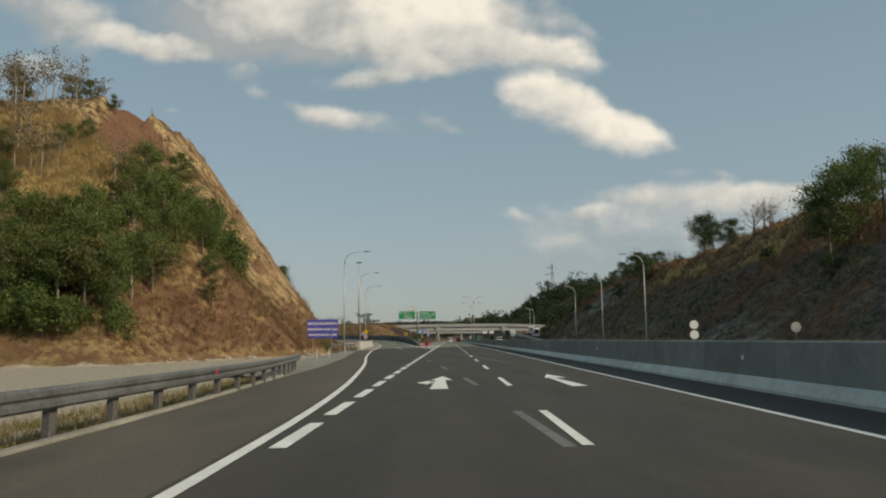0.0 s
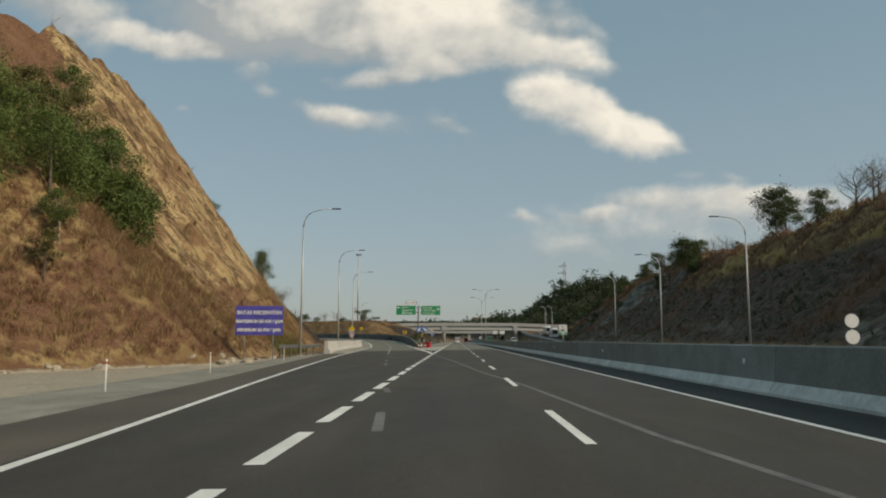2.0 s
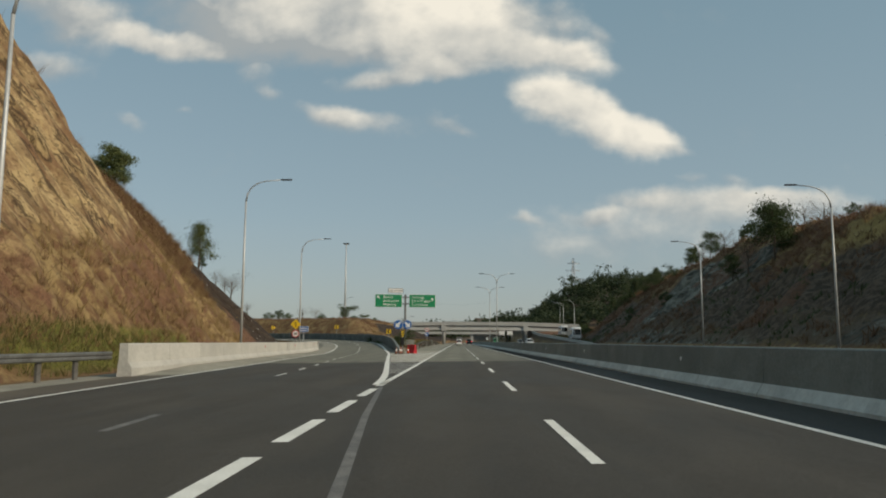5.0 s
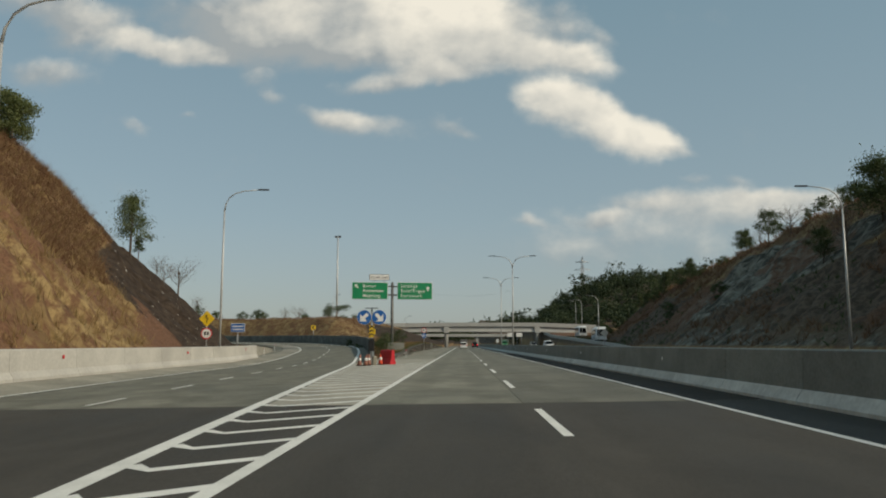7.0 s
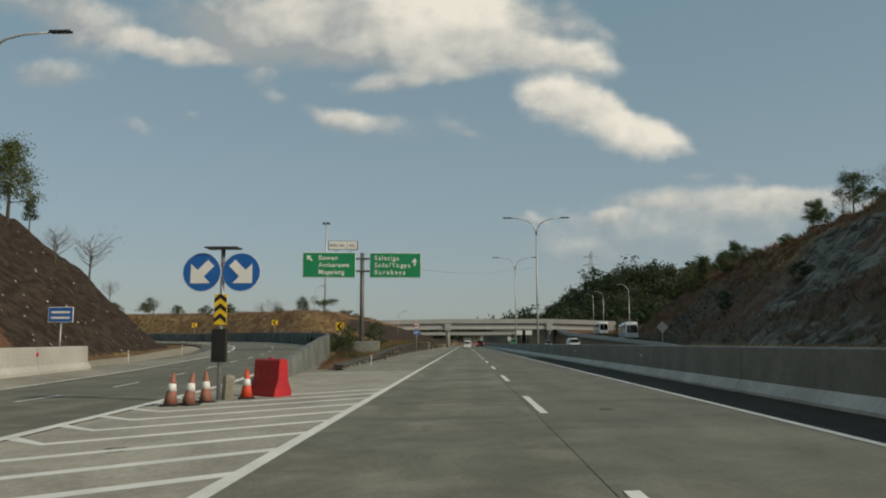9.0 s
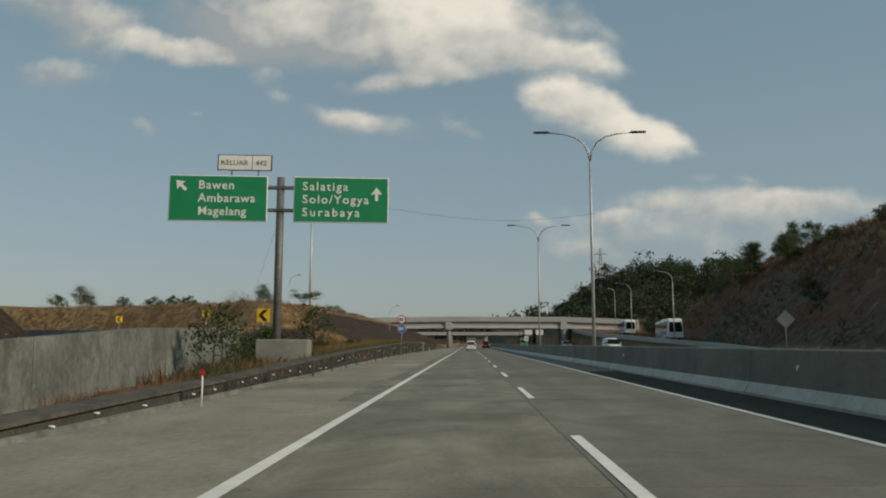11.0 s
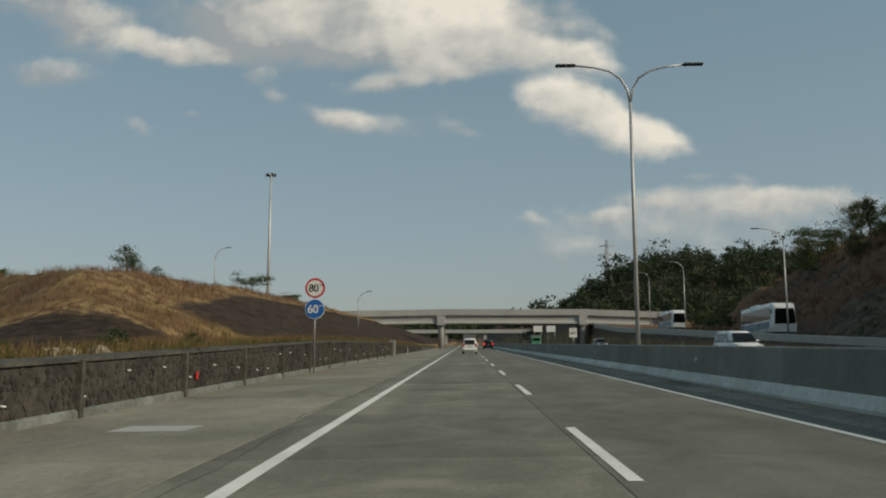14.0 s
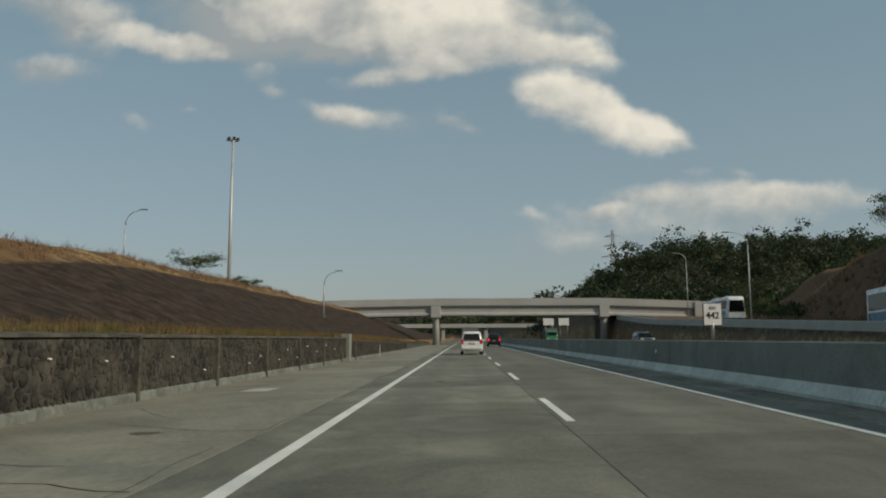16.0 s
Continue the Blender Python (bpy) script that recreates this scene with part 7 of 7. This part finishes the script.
# ---------------------------------------------------------------- concrete slabs of the main road
road_top = thing("slab_road", Matrix(), "grey concrete carriageway cast in long slabs", "road", kind="structure")
for x0, x1, mat in ((-7.25, -2.854, hard_shoulder_concrete), (-2.846, 1.288, lane_concrete), (1.295, 5.56, concrete_road)):
    bm = bmesh.new()
    w = x1 - x0
    vs = []
    for y in (0.010, 4.990):
        vs.append([bm.verts.new(v) for v in ((0.0, y, -0.12), (0.0, y, -0.003), (0.005, y, 0.0), (w - 0.005, y, w * FALL), (w, y, w * FALL - 0.003), (w, y, w * FALL - 0.12))])
    for k in range(5):
        bm.faces.new((vs[0][k], vs[0][k + 1], vs[1][k + 1], vs[1][k]))
    bm.faces.new(vs[0])
    bm.faces.new(vs[1][::-1])
    bmesh.ops.recalc_face_normals(bm, faces=bm.faces[:])
    slab = mesh_from(bm, "slab", mat)
    for n in range(55):
        y = JOINT + 5.0 * n
        if x0 < -5 and y < 183:
            continue
        part("slab", slab, mat, road_top, at=pose(x0, y, road_z(x0) - 0.001 * (n % 3)))

# ---------------------------------------------------------------- cracks and patches in the shoulder


def crack(x, y, dx, dy, steps, width, seed):
    """A ragged dark crack that wanders from a point."""
    q = random.Random(seed)
    pts = []
    for k in range(steps):
        pts.append((x, y))
        x, y = x + dx + q.uniform(-1, 1) * abs(dy) * 0.12, y + dy + q.uniform(-1, 1) * abs(dx) * 0.6
    marking(pts, width * 0.6, crack_dirt, "crack", "dark ragged crack in the concrete", 0.005)


for k in range(9):
    crack(-2.85, 185.0 + 13.0 * k, 0.0, 0.5, 25, 0.016 if k % 3 else 0.03, 300 + k)
for x, y, dx, dy, n, wd in ((-2.9, 250.6, -0.35, 0.18, 9, 0.026), (-4.6, 252.2, -0.25, 0.35, 8, 0.02), (-2.9, 246.4, -0.3, 0.05, 7, 0.03), (-3.4, 258.5, -0.32, -0.06, 10, 0.02), (-4.2, 247.8, -0.4, 0.1, 6, 0.03), (-3.0, 231.0, -0.4, 0.04, 9, 0.02),
                            (-5.2, 262, -0.3, 0.3, 5, 0.02)):
    crack(x, y, dx, dy, n, wd, int(y * 7))
for x, y, w, l in ((-5.4, 259.0, 0.7, 1.3), (-3.9, 214.0, 1.6, 1.2), (-4.8, 222.5, 1.2, 0.8)):
    marking([(x, y), (x + 0.05, y + l)], w, concrete_pale, "repair_patch", "pale cement repair patch on the shoulder", 0.003)
def stain(x, y, rx, ry, seed, mat=dusty_asphalt, label="small dark stain on the concrete"):
    """A flat blot with an uneven edge."""
    q = random.Random(seed)
    bm = bmesh.new()
    ring = []
    for k in range(18):
        a, f = 2 * math.pi * k / 18, q.uniform(0.65, 1.15)
        px, py = x + rx * f * math.cos(a), y + ry * f * math.sin(a)
        ring.append(bm.verts.new((px, py, road_z(px) + 0.0028)))
    bm.faces.new(ring)
    bm.normal_update()
    solid("stain", bm, mat, label, "road stain", "structure")


for k, (x, y, rx, ry) in enumerate(((-4.5, 250.5, 0.25, 0.2), (-5.1, 192.0, 0.2, 0.2), (2.6, 152.5, 0.13, 0.3), (3.4, 166.0, 0.15, 0.25), (0.4, 171.5, 0.15, 0.3), (2.9, 236.5, 0.1, 0.3), (-0.8, 262.0, 0.15, 0.35), (-4.2, 148.0, 0.2, 0.3), (-5.0, 216.0, 0.2, 0.25))):
    stain(x, y, rx, ry, 60 + k)
marking([(-6.55, 245.2), (-6.5, 245.4), (-6.52, 245.65)], 0.28, red_plastic, "red_sheet", "crumpled red sheet on the ground beside the stone wall", 0.006)

# ---------------------------------------------------------------- stones of the left wall
stones = []
for k in range(8):
    bm = bmesh.new()
    r = random.Random(90 + k)
    n = r.choice((5, 6, 6, 7))
    ring = [(math.cos(2 * math.pi * (q + r.uniform(-0.25, 0.25)) / n) * r.uniform(0.42, 0.54), math.sin(2 * math.pi * (q + r.uniform(-0.25, 0.25)) / n) * r.uniform(0.42, 0.54)) for q in range(n)]
    a = [bm.verts.new((-0.3, y, z)) for y, z in ring]
    b = [bm.verts.new((0.25, y * 0.94, z * 0.94)) for y, z in ring]
    c = bm.verts.new((0.34 + r.uniform(0, 0.25), r.uniform(-.1, .1), r.uniform(-.1, .1)))
    for q in range(n):
        bm.faces.new((a[q], a[(q + 1) % n], b[(q + 1) % n], b[q]))
        bm.faces.new((b[q], b[(q + 1) % n], c))
    bmesh.ops.recalc_face_normals(bm, faces=bm.faces[:])
    stones.append(bm)
shapes = [(np.array([v.co[:] for v in bm.verts]), [[v.index for v in f.verts] for f in bm.faces]) for bm in stones if bm.verts.index_update() is None]
stone_meshes = [mesh_from(bm, "stone", stone_mat) for bm in stones]
r = random.Random(5)
all_v, all_f, count, at_v = [], [], 0, 0
y = 184.0
while y < 330.0:
    h = float(curve_at(WALL_TOP, y)) - 0.06
    z = 0.14
    while z < h:
        s = r.choice((0.10, 0.13, 0.17, 0.22, 0.28)) * r.uniform(0.9, 1.1)
        if z + s * 0.5 > h:
            break
        yy = y + r.uniform(-0.03, 0.03) + (0.12 if int(z / 0.23) % 2 else 0)
        x = float(curve_at(WALL, yy)) - 0.02
        m = pose(x + 0.0, yy, z + s * 0.42 + road_z(x), r.uniform(0, 360), 0, 0) @ Matrix.Diagonal((r.uniform(0.04, 0.10), s * r.uniform(0.95, 1.25), s * 0.95, 1))
        kind_of = r.randrange(8)
        if 246.0 < y < 263.0 and count < 300:
            part("stone", stone_meshes[kind_of], stone_mat, stone_wall, at=m)
            count += 1
        else:
            v, faces = shapes[kind_of]
            q = np.array(m)
            all_v.append(v @ q[:3, :3].T + q[:3, 3])
            all_f += [[i + at_v for i in f] for f in faces]
            at_v += len(v)
        z += s * 0.92
    y += 0.19
me = bpy.data.meshes.new("rubble_facing")
me.from_pydata(np.concatenate(all_v).tolist(), [], all_f)
facing = material("facing_stone", (0.074, 0.067, 0.055), (0.010, 0.010, 0.009), 0.9, 5.0, 1.1, 0.5, coords="World")
me.materials.append(facing)
ob = part("rubble_facing", me, facing, stone_wall)
tagged(ob, "dark rubble stones set in mortar", kind="stuff")
